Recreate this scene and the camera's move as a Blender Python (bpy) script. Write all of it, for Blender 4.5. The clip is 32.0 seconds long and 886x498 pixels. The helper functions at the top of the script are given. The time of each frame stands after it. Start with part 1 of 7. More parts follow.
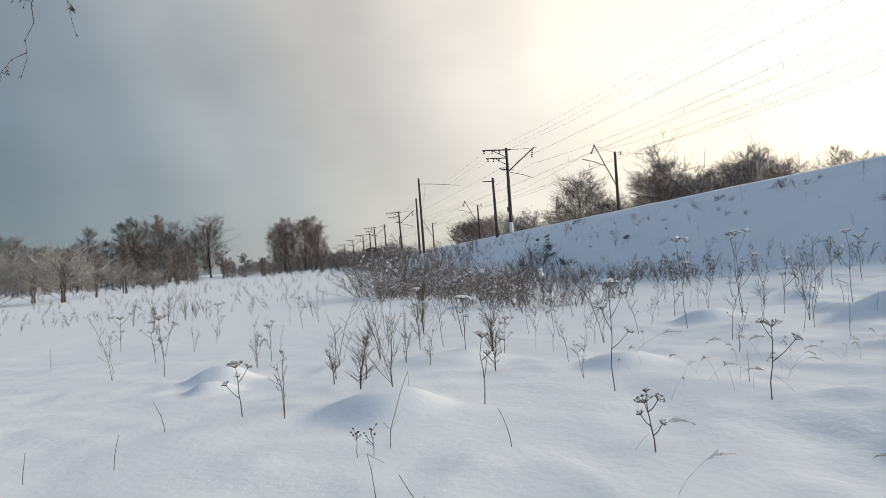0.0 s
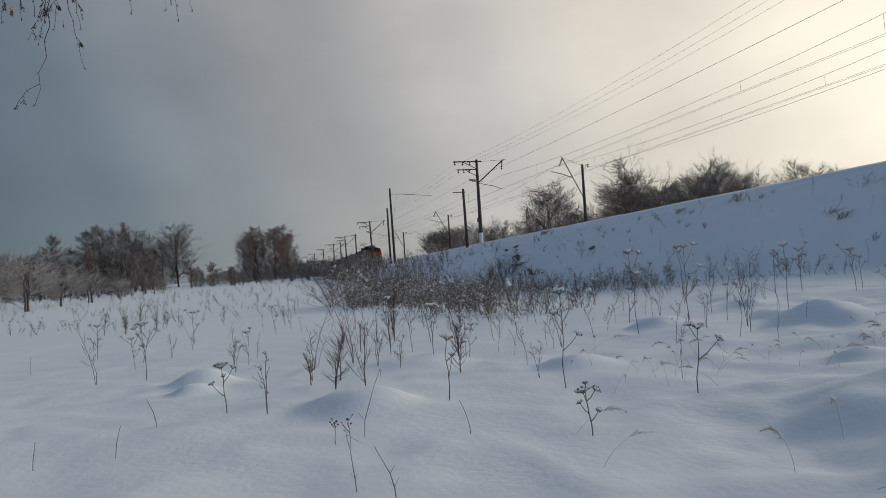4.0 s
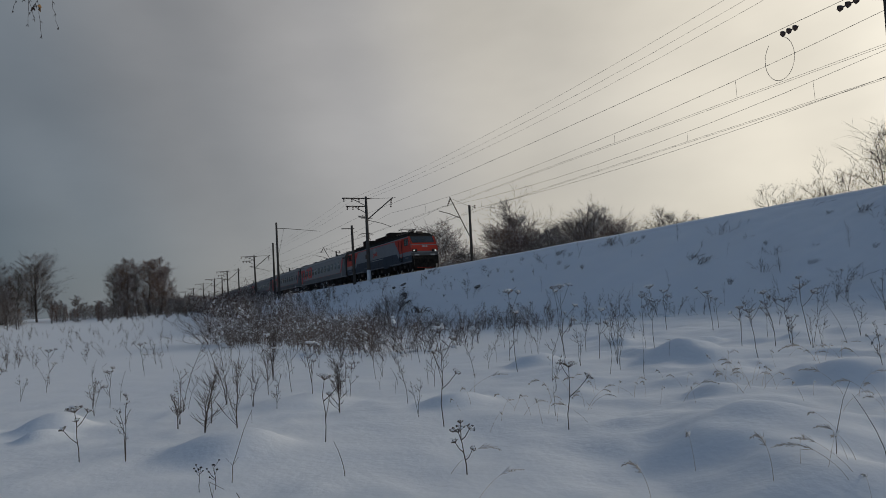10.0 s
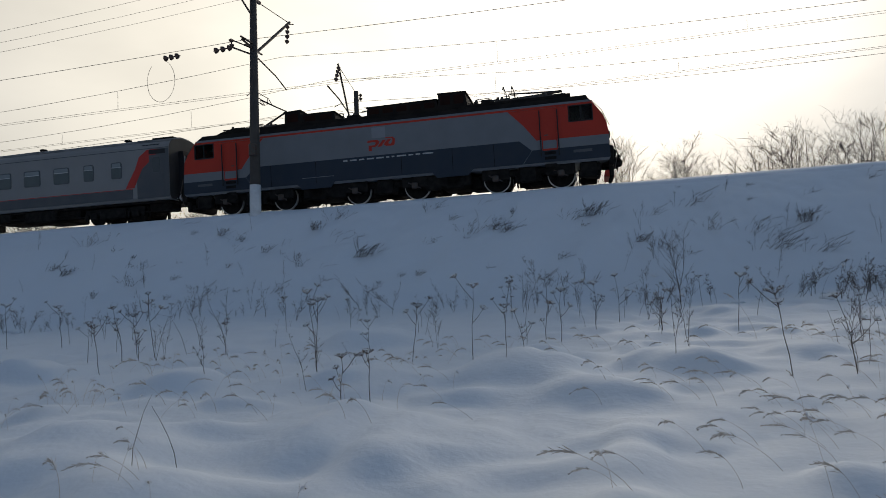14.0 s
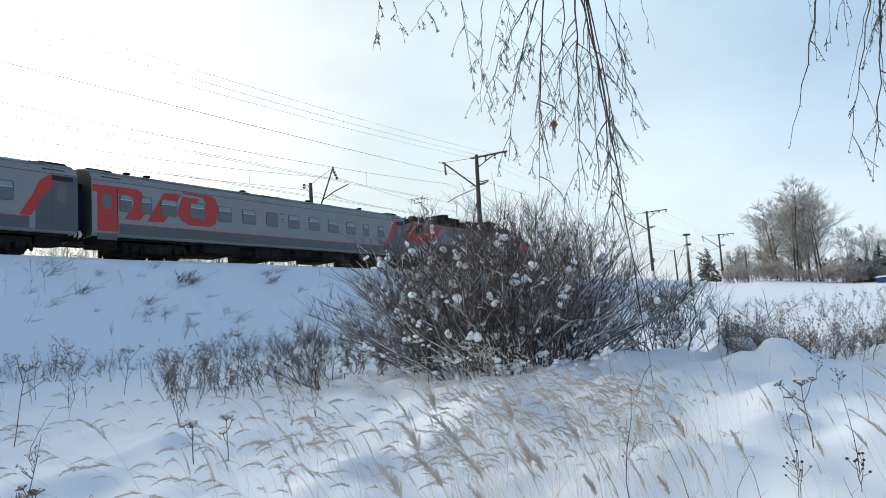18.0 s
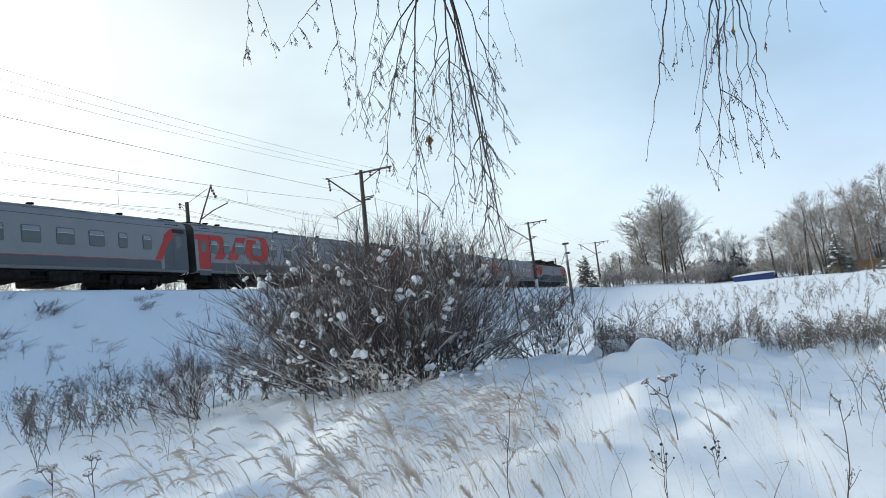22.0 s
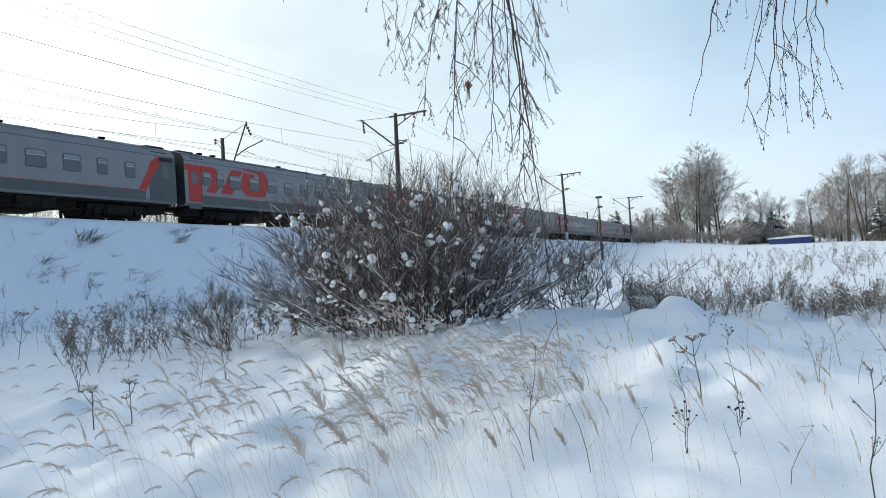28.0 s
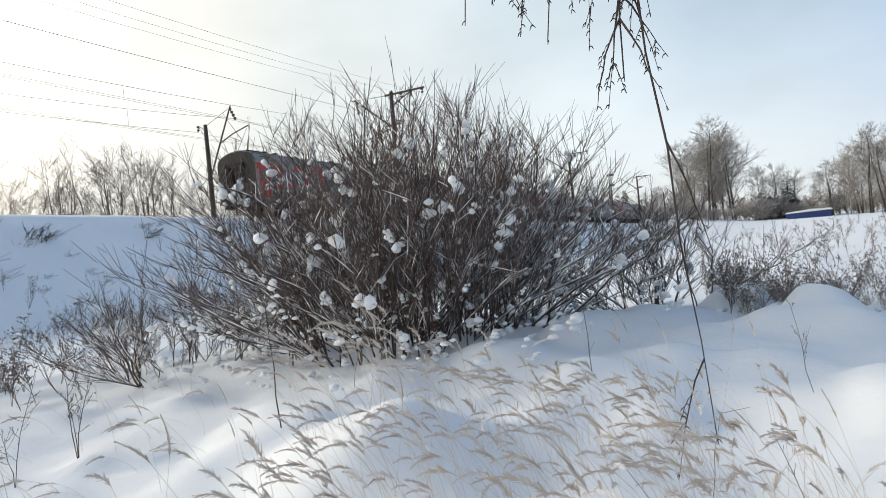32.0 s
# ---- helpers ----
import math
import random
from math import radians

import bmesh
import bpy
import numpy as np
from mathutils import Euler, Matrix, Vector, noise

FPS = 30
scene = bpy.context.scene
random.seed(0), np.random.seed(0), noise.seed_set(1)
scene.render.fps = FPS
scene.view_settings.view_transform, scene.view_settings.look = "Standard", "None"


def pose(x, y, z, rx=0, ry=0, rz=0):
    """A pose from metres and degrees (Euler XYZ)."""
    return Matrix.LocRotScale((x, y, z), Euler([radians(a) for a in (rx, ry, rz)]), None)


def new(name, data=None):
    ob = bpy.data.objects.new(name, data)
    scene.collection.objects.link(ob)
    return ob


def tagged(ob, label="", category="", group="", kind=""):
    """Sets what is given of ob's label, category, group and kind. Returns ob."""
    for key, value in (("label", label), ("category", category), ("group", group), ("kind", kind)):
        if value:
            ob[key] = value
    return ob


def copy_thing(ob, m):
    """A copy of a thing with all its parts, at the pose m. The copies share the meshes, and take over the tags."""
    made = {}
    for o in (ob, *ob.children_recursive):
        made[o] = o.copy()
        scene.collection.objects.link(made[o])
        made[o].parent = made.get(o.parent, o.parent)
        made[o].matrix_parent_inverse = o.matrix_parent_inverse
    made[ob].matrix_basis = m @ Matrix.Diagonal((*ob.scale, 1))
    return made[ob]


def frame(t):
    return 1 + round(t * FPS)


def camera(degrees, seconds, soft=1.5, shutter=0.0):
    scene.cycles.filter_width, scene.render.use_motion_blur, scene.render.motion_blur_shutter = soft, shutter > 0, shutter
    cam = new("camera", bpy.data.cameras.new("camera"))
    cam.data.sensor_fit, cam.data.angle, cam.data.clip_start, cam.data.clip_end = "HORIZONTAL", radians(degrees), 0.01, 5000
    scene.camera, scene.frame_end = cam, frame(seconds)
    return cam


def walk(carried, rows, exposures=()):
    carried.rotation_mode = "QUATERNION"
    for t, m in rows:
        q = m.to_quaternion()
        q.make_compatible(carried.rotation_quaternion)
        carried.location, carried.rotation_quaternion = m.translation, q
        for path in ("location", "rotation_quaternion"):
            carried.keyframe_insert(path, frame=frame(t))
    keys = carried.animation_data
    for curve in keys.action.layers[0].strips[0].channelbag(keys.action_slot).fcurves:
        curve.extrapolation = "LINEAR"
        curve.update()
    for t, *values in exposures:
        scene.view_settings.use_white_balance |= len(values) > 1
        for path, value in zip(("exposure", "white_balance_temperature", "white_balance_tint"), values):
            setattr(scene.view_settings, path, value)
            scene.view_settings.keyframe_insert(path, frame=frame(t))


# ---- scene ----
cam = camera(67.09, 32.0, soft=0.5, shutter=0.04)
PATH = [
    (0, pose(-1.268, 0.285, 1.500, 91.47, 4.46, 77.46)),
    (0.5, pose(-0.488, 0.110, 1.500, 91.43, 4.50, 77.37)),
    (1, pose(-0.487, 0.111, 1.500, 91.60, 4.76, 77.28)),
    (1.5, pose(-0.488, 0.110, 1.500, 92.01, 4.82, 77.41)),
    (2, pose(-0.487, 0.115, 1.500, 92.81, 4.45, 76.89)),
    (2.5, pose(-0.484, 0.126, 1.500, 92.87, 4.66, 75.59)),
    (4.5, pose(-0.482, 0.131, 1.500, 92.07, 4.23, 74.92)),
    (5, pose(-0.481, 0.136, 1.500, 92.54, 4.12, 74.43)),
    (5.5, pose(-0.479, 0.144, 1.500, 92.72, 3.98, 73.46)),
    (6, pose(-0.478, 0.147, 1.500, 92.02, 3.79, 73.00)),
    (6.5, pose(-0.476, 0.154, 1.500, 92.66, 3.91, 72.27)),
    (7, pose(-0.475, 0.155, 1.500, 92.44, 3.92, 72.08)),
    (7.5, pose(-0.481, 0.138, 1.500, 92.94, 3.63, 74.20)),
    (8, pose(-0.475, 0.156, 1.500, 93.18, 3.64, 72.03)),
    (8.5, pose(-0.470, 0.169, 1.500, 93.77, 4.05, 70.46)),
    (9, pose(-0.465, 0.184, 1.500, 94.49, 3.99, 68.74)),
    (9.5, pose(-0.461, 0.194, 1.500, 94.78, 3.59, 67.49)),
    (10, pose(-0.453, 0.211, 1.500, 94.65, 3.67, 65.36)),
    (10.5, pose(-0.442, 0.234, 1.500, 94.40, 3.47, 62.34)),
    (11, pose(-0.429, 0.258, 1.500, 93.97, 4.36, 59.30)),
    (11.5, pose(-0.413, 0.281, 1.500, 93.72, 4.38, 56.06)),
    (12, pose(-0.389, 0.314, 1.500, 93.63, 4.03, 51.39)),
    (12.5, pose(-0.350, 0.357, 1.500, 92.73, 3.78, 44.64)),
    (13, pose(-0.281, 0.414, 1.500, 92.86, 3.15, 34.36)),
    (13.5, pose(-0.225, 0.446, 1.500, 92.90, 2.99, 26.94)),
    (14, pose(-0.130, 0.483, 1.500, 92.84, 2.74, 15.26)),
    (14.5, pose(-0.041, 0.498, 1.500, 94.60, 2.20, 4.87)),
    (15, pose(0.076, 0.494, 1.500, 95.34, 0.84, -8.71)),
    (15.5, pose(0.192, 0.462, 1.500, 93.98, 0.92, -22.57)),
    (17.5, pose(0.396, 0.305, 1.500, 95.80, 3.19, -52.12)),
    (18, pose(0.418, 0.274, 1.500, 96.04, 4.04, -56.38)),
    (18.5, pose(0.438, 0.242, 1.500, 95.69, 3.90, -60.68)),
    (19, pose(0.453, 0.212, 1.500, 94.91, 3.65, -64.54)),
    (19.5, pose(0.461, 0.193, 1.500, 93.87, 3.71, -67.00)),
    (20, pose(0.464, 0.187, 1.500, 92.91, 4.13, -67.84)),
    (20.5, pose(0.464, 0.186, 1.500, 93.66, 4.68, -67.89)),
    (21, pose(0.463, 0.188, 1.500, 93.48, 4.68, -67.59)),
    (21.5, pose(0.463, 0.189, 1.500, 96.80, 5.69, -67.06)),
    (22, pose(0.458, 0.199, 1.500, 96.41, 7.11, -65.69)),
    (22.5, pose(0.459, 0.198, 1.500, 95.21, 6.06, -66.08)),
    (23, pose(0.459, 0.198, 1.500, 93.69, 5.40, -66.36)),
    (23.5, pose(0.462, 0.191, 1.500, 93.04, 5.81, -67.19)),
    (24, pose(0.465, 0.183, 1.500, 92.38, 6.19, -68.33)),
    (24.5, pose(0.463, 0.190, 1.500, 93.55, 6.21, -67.30)),
    (25, pose(0.464, 0.187, 1.500, 94.52, 6.45, -67.50)),
    (25.5, pose(0.460, 0.197, 1.500, 94.78, 6.24, -66.33)),
    (26, pose(0.458, 0.201, 1.500, 94.55, 6.54, -65.81)),
    (26.5, pose(0.450, 0.218, 1.500, 93.75, 6.45, -63.73)),
    (28.5, pose(0.448, 0.222, 1.500, 91.95, 3.95, -63.49)),
    (29, pose(0.449, 0.221, 1.500, 91.57, 4.87, -63.67)),
    (29.5, pose(0.443, 0.232, 1.500, 91.13, 4.98, -62.21)),
    (30, pose(0.444, 0.230, 1.500, 91.60, 5.49, -62.47)),
    (30.5, pose(0.441, 0.235, 1.500, 91.22, 6.04, -61.86)),
    (31, pose(2.000, 1.110, 1.500, 91.59, 6.54, -60.69)),
    (31.5, pose(3.700, 1.970, 1.500, 92.09, 6.41, -61.64)),
    (32, pose(3.850, 1.960, 1.500, 91.16, 6.22, -62.91)),
]
EXPOSURES = [(0, -0.15, 7350, 10), (0.5, -0.5, 7000, 10), (1, -0.7, 6750, 10), (2, -0.85, 6775, 10), (4.5, -0.9, 6838, 10),
             (6, -0.94, 6850, 10), (8, -1.02, 6775, 10), (9, -1.18, 6700, 10), (10.5, -1.38, 6625, 10), (12, -1.47, 6550, 10),
             (13, -1.4, 6567, 10), (14, -1.05, 6583, 10), (14.5, -0.85, 6592, 10), (15, -0.52, 6600, 10), (15.5, 0.04, 6570, 10),
             (17.5, 0.31, 6540, 7), (19, 0.31, 6530, 5), (30, 0.31, 6540, 5), (30.5, 0.31, 6560, 6), (31, 0.31, 6900, 9),
             (31.5, 0.31, 7150, 9.5), (32, 0.29, 7250, 10)]
walk(cam, PATH, EXPOSURES)

# ---- sky and sun ----
SUN_AZ, SUN_EL = radians(2), radians(21)
SUN_DIR = Vector((math.sin(SUN_AZ) * math.cos(SUN_EL), math.cos(SUN_AZ) * math.cos(SUN_EL), math.sin(SUN_EL)))


def make_world():
    world = bpy.data.worlds.new("winter_sky")
    scene.world = world
    world.use_nodes = True
    nt = world.node_tree
    nd, ln = nt.nodes, nt.links
    nd.clear()
    out = nd.new("ShaderNodeOutputWorld")
    bg = nd.new("ShaderNodeBackground")
    tc = nd.new("ShaderNodeTexCoord")
    sky = nd.new("ShaderNodeTexSky")
    sky.sky_type = "NISHITA"
    sky.sun_disc = False
    sky.sun_elevation = SUN_EL
    sky.sun_rotation = SUN_AZ
    dot = nd.new("ShaderNodeVectorMath")
    dot.operation = "DOT_PRODUCT"
    dot.inputs[1].default_value = SUN_DIR
    ln.new(tc.outputs["Generated"], dot.inputs[0])
    half = nd.new("ShaderNodeMath")
    half.operation = "MULTIPLY_ADD"
    half.inputs[1].default_value = 0.5
    half.inputs[2].default_value = 0.5
    ln.new(dot.outputs["Value"], half.inputs[0])

    def ramp(stops):
        r = nd.new("ShaderNodeValToRGB")
        r.color_ramp.interpolation = "EASE"
        el = r.color_ramp.elements
        while len(el) < len(stops):
            el.new(0.5)
        for e, (p, c) in zip(el, stops):
            e.position, e.color = p, (*c, 1)
        return r
    cloudy = ramp([(0.0, (0.25, 0.33, 0.46)), (0.34, (0.145, 0.21, 0.285)), (0.41, (0.22, 0.29, 0.37)), (0.48, (0.36, 0.42, 0.485)), (0.57, (0.56, 0.58, 0.61)), (0.67, (0.88, 0.87, 0.87)),
                   (0.78, (1.35, 1.28, 1.14)), (0.90, (1.95, 1.82, 1.55)), (0.96, (2.6, 2.45, 2.1)), (1.0, (2.9, 2.7, 2.4))])
    clear = ramp([(0.0, (0.26, 0.40, 0.66)), (0.45, (0.30, 0.48, 0.76)), (0.56, (0.36, 0.51, 0.69)), (0.70, (0.50, 0.62, 0.735)),
                  (0.82, (0.61, 0.69, 0.745)), (0.90, (0.88, 0.91, 0.91)), (0.96, (1.65, 1.58, 1.42)), (1.0, (2.9, 2.7, 2.4))])
    for r in (cloudy, clear):
        ln.new(half.outputs[0], r.inputs[0])
    sep = nd.new("ShaderNodeSeparateXYZ")
    ln.new(tc.outputs["Generated"], sep.inputs[0])
    # slow cloud texture
    no = nd.new("ShaderNodeTexNoise")
    no.inputs["Scale"].default_value = 2.2
    no.inputs["Detail"].default_value = 5
    no.inputs["Roughness"].default_value = 0.5
    squash = nd.new("ShaderNodeVectorMath")
    squash.operation = "MULTIPLY"
    squash.inputs[1].default_value = (1, 1, 2.2)
    ln.new(tc.outputs["Generated"], squash.inputs[0])
    ln.new(squash.outputs[0], no.inputs["Vector"])
    side = nd.new("ShaderNodeMapRange")
    side.interpolation_type = "SMOOTHERSTEP"
    side.inputs["From Min"].default_value = -0.3
    side.inputs["From Max"].default_value = 0.45
    wob = nd.new("ShaderNodeMath")
    wob.operation = "MULTIPLY_ADD"
    wob.inputs[1].default_value = 0.35
    ln.new(no.outputs["Fac"], wob.inputs[0])
    ln.new(sep.outputs[0], wob.inputs[2])
    ln.new(wob.outputs[0], side.inputs["Value"])
    mix = nd.new("ShaderNodeMix")
    mix.data_type = "RGBA"
    ln.new(side.outputs[0], mix.inputs["Factor"])
    ln.new(cloudy.outputs[0], mix.inputs["A"])
    # pale haze low over the clear side
    hz = nd.new("ShaderNodeMapRange")
    hz.interpolation_type = "SMOOTHSTEP"
    hz.inputs["From Min"].default_value = 0.42
    hz.inputs["From Max"].default_value = 0.0
    hz.inputs["To Max"].default_value = 0.62
    ln.new(sep.outputs[2], hz.inputs["Value"])
    haze = nd.new("ShaderNodeMix")
    haze.data_type = "RGBA"
    haze.inputs["B"].default_value = (0.69, 0.71, 0.74, 1)
    ln.new(hz.outputs[0], haze.inputs["Factor"])
    ln.new(clear.outputs[0], haze.inputs["A"])
    ln.new(haze.outputs["Result"], mix.inputs["B"])
    cl = nd.new("ShaderNodeMapRange")
    cl.inputs["From Min"].default_value = 0.3
    cl.inputs["From Max"].default_value = 0.7
    cl.inputs["To Min"].default_value = 0.86
    cl.inputs["To Max"].default_value = 1.14
    ln.new(no.outputs["Fac"], cl.inputs["Value"])
    mul = nd.new("ShaderNodeVectorMath")
    mul.operation = "SCALE"
    ln.new(mix.outputs["Result"], mul.inputs[0])
    ln.new(cl.outputs[0], mul.inputs["Scale"])
    high = nd.new("ShaderNodeMapRange")
    high.interpolation_type = "SMOOTHSTEP"
    high.inputs["From Min"].default_value = 0.38
    high.inputs["From Max"].default_value = 0.8
    high.inputs["To Min"].default_value = 0.0
    high.inputs["To Max"].default_value = 1.0
    ln.new(sep.outputs[2], high.inputs["Value"])
    deep = nd.new("ShaderNodeMix")
    deep.data_type = "RGBA"
    deep.inputs["A"].default_value = (1, 1, 1, 1)
    deep.inputs["B"].default_value = (0.27, 0.37, 0.52, 1)
    ln.new(high.outputs[0], deep.inputs["Factor"])
    mul2 = nd.new("ShaderNodeVectorMath")
    mul2.operation = "MULTIPLY"
    ln.new(mul.outputs[0], mul2.inputs[0])
    ln.new(deep.outputs["Result"], mul2.inputs[1])
    thin = nd.new("ShaderNodeVectorMath")
    thin.operation = "SCALE"
    thin.inputs["Scale"].default_value = 0.02
    ln.new(sky.outputs[0], thin.inputs[0])
    add = nd.new("ShaderNodeVectorMath")
    add.operation = "ADD"
    ln.new(mul2.outputs[0], add.inputs[0])
    ln.new(thin.outputs[0], add.inputs[1])
    ln.new(add.outputs[0], bg.inputs["Color"])
    bg.inputs["Strength"].default_value = 0.98
    ln.new(bg.outputs[0], out.inputs["Surface"])


make_world()
sun_data = bpy.data.lights.new("sun", "SUN")
sun_data.energy = 1.65
sun_data.angle = radians(8)
sun_data.color = (1.0, 0.93, 0.82)
sun = new("sun", sun_data)
sun.matrix_world = Matrix.Translation((0, 200, 80)) @ (-SUN_DIR).to_track_quat("-Z", "Y").to_matrix().to_4x4()

# ---- materials ----
MATS = {}


def mat(name, color, rough=0.7, metal=0.0, vary=0.15, scale=6.0, fine=0.0, bump=0.0, bump_scale=40.0, tint=None, spec=0.5, coords="Object", per_object=0.0, dust=0.0):
    """Base colour varied at two scales towards tint, with fine relief."""
    if name in MATS:
        return MATS[name]
    m = bpy.data.materials.new(name)
    m.use_nodes = True
    nd, ln = m.node_tree.nodes, m.node_tree.links
    b = nd["Principled BSDF"]
    b.inputs["Roughness"].default_value = rough
    b.inputs["Metallic"].default_value = metal
    b.inputs["Specular IOR Level"].default_value = spec
    tc = nd.new("ShaderNodeTexCoord")
    n1 = nd.new("ShaderNodeTexNoise")
    n1.inputs["Scale"].default_value = scale
    n1.inputs["Detail"].default_value = 6
    ln.new(tc.outputs[coords], n1.inputs["Vector"])
    mx = nd.new("ShaderNodeMix")
    mx.data_type = "RGBA"
    mx.inputs["A"].default_value = (*color, 1)
    t = tint or tuple(max(0, c * (1 - 2.2 * vary)) for c in color)
    mx.inputs["B"].default_value = (*t, 1)
    mr = nd.new("ShaderNodeMapRange")
    mr.inputs["From Min"].default_value = 0.35
    mr.inputs["From Max"].default_value = 0.72
    mr.inputs["To Max"].default_value = min(1, vary * 3)
    ln.new(n1.outputs["Fac"], mr.inputs["Value"])
    ln.new(mr.outputs[0], mx.inputs["Factor"])
    col = mx.outputs["Result"]
    if per_object:
        oi = nd.new("ShaderNodeObjectInfo")
        hs = nd.new("ShaderNodeHueSaturation")
        pr = nd.new("ShaderNodeMapRange")
        pr.inputs["To Min"].default_value = 1 - per_object
        pr.inputs["To Max"].default_value = 1 + per_object
        ln.new(oi.outputs["Random"], pr.inputs["Value"])
        ln.new(pr.outputs[0], hs.inputs["Value"])
        ln.new(col, hs.inputs["Color"])
        col = hs.outputs[0]
    if dust:
        # snow lying on the upper faces; on far trees also painted distance haze
        ge = nd.new("ShaderNodeNewGeometry")
        sz = nd.new("ShaderNodeSeparateXYZ")
        ln.new(ge.outputs["Normal"], sz.inputs[0])
        n3 = nd.new("ShaderNodeTexNoise")
        n3.inputs["Scale"].default_value = 1.3
        ln.new(tc.outputs["Object"], n3.inputs["Vector"])
        th = nd.new("ShaderNodeMath")
        th.operation = "ADD"
        ln.new(sz.outputs[2], th.inputs[0])
        ln.new(n3.outputs["Fac"], th.inputs[1])
        dr = nd.new("ShaderNodeMapRange")
        dr.inputs["From Min"].default_value = 0.75
        dr.inputs["From Max"].default_value = 1.15
        dr.inputs["To Max"].default_value = dust
        ln.new(th.outputs[0], dr.inputs["Value"])
        dm = nd.new("ShaderNodeMix")
        dm.data_type = "RGBA"
        dm.inputs["B"].default_value = (0.8, 0.82, 0.86, 1)
        ln.new(dr.outputs[0], dm.inputs["Factor"])
        ln.new(col, dm.inputs["A"])
        col = dm.outputs["Result"]
    ln.new(col, b.inputs["Base Color"])
    if bump:
        n2 = nd.new("ShaderNodeTexNoise")
        n2.inputs["Scale"].default_value = bump_scale
        n2.inputs["Detail"].default_value = 8
        ln.new(tc.outputs[coords], n2.inputs["Vector"])
        bp = nd.new("ShaderNodeBump")
        bp.inputs["Strength"].default_value = bump
        bp.inputs["Distance"].default_value = 0.02
        ln.new(n2.outputs["Fac"], bp.inputs["Height"])
        ln.new(bp.outputs[0], b.inputs["Normal"])
    MATS[name] = m
    return m


def glow(name, color, strength):
    m = bpy.data.materials.new(name)
    m.use_nodes = True
    b = m.node_tree.nodes["Principled BSDF"]
    b.inputs["Base Color"].default_value = (*color, 1)
    b.inputs["Emission Color"].default_value = (*color, 1)
    b.inputs["Emission Strength"].default_value = strength
    return m


def clear_glass(name, color):
    m = bpy.data.materials.new(name)
    m.use_nodes = True
    b = m.node_tree.nodes["Principled BSDF"]
    b.inputs["Base Color"].default_value = (*color, 1)
    b.inputs["Roughness"].default_value = 0.02
    b.inputs["IOR"].default_value = 1.08
    b.inputs["Transmission Weight"].default_value = 1.0
    return m


CABGLASS = clear_glass("cab_window_glass", (0.62, 0.66, 0.66))
SNOW = mat("snow", (0.84, 0.87, 0.91), 0.8, vary=0.05, scale=0.5, bump=0.42, bump_scale=10, tint=(0.77, 0.81, 0.87), spec=0.15)
SNOWCAP = mat("snow_cap", (0.87, 0.89, 0.92), 0.8, vary=0.03, scale=8, bump=0.4, bump_scale=60, tint=(0.8, 0.83, 0.87), spec=0.2)
SNOWCAP.node_tree.nodes["Principled BSDF"].inputs["Subsurface Weight"].default_value = 0.7
SNOWCAP.node_tree.nodes["Principled BSDF"].inputs["Subsurface Radius"].default_value = (0.05, 0.055, 0.06)
SNOWCAP.node_tree.nodes["Principled BSDF"].inputs["Subsurface Scale"].default_value = 1.0
CONCRETE = mat("concrete", (0.075, 0.066, 0.058), 0.9, vary=0.2, scale=2.5, bump=0.3, bump_scale=30)
WHITEPAINT = mat("white_band", (0.74, 0.75, 0.76), 0.8, vary=0.12, scale=6, tint=(0.45, 0.44, 0.42))
STEEL = mat("dark_steel", (0.09, 0.085, 0.08), 0.55, 0.6, vary=0.2, scale=9, tint=(0.12, 0.06, 0.03))
WIRE = mat("wire_metal", (0.10, 0.095, 0.09), 0.5, 0.7, vary=0.1)
PORCELAIN = mat("insulator_porcelain", (0.10, 0.055, 0.04), 0.25, vary=0.1)
RAIL = mat("rail_steel", (0.25, 0.2, 0.17), 0.35, 0.9, vary=0.2, scale=12, tint=(0.2, 0.09, 0.04))
LGREY = mat("loco_grey", (0.185, 0.195, 0.21), 0.5, vary=0.14, scale=1.2, tint=(0.14, 0.145, 0.155), spec=0.3)
LBLUE = mat("loco_blue_grey", (0.026, 0.038, 0.056), 0.55, vary=0.14, scale=1.5, tint=(0.045, 0.05, 0.06), spec=0.2)
LRED = mat("loco_red", (0.46, 0.034, 0.016), 0.5, vary=0.1, scale=1.5, tint=(0.36, 0.022, 0.014), spec=0.3)
LDARK = mat("underframe_dark", (0.011, 0.0105, 0.010), 0.9, vary=0.25, scale=4, bump=0.3, tint=(0.035, 0.031, 0.028), spec=0.12)
ROOFDARK = mat("roof_grime", (0.015, 0.013, 0.012), 0.9, vary=0.2, scale=2, tint=(0.035, 0.028, 0.024), spec=0.12)
LOUVRE = mat("louvre_brown", (0.03, 0.012, 0.009), 0.9, vary=0.2, scale=3, tint=(0.012, 0.008, 0.007), spec=0.1)
CGREY = mat("coach_grey", (0.245, 0.245, 0.245), 0.5, vary=0.12, scale=1.0, tint=(0.19, 0.187, 0.182), spec=0.35)
CDARK = mat("coach_dark_grey", (0.06, 0.067, 0.078), 0.45, vary=0.1, scale=1.5, tint=(0.12, 0.115, 0.11))
CRED = mat("coach_red", (0.46, 0.036, 0.028), 0.42, vary=0.08, scale=1.5, tint=(0.34, 0.03, 0.025), spec=0.3)
RUBBER = mat("black_rubber", (0.02, 0.02, 0.022), 0.85, vary=0.2, scale=6)
# locomotive tyres: sunlight on the rims put in as a pale colour
TYRE = mat("sunlit_tyre", (0.62, 0.62, 0.6), 0.4, 0.3, vary=0.15, scale=8)
GLASS = mat("dark_window_glass", (0.03, 0.035, 0.04), 0.06, vary=0.02, spec=0.9)
BLIND = mat("white_blind", (0.55, 0.56, 0.56), 0.6, vary=0.05)
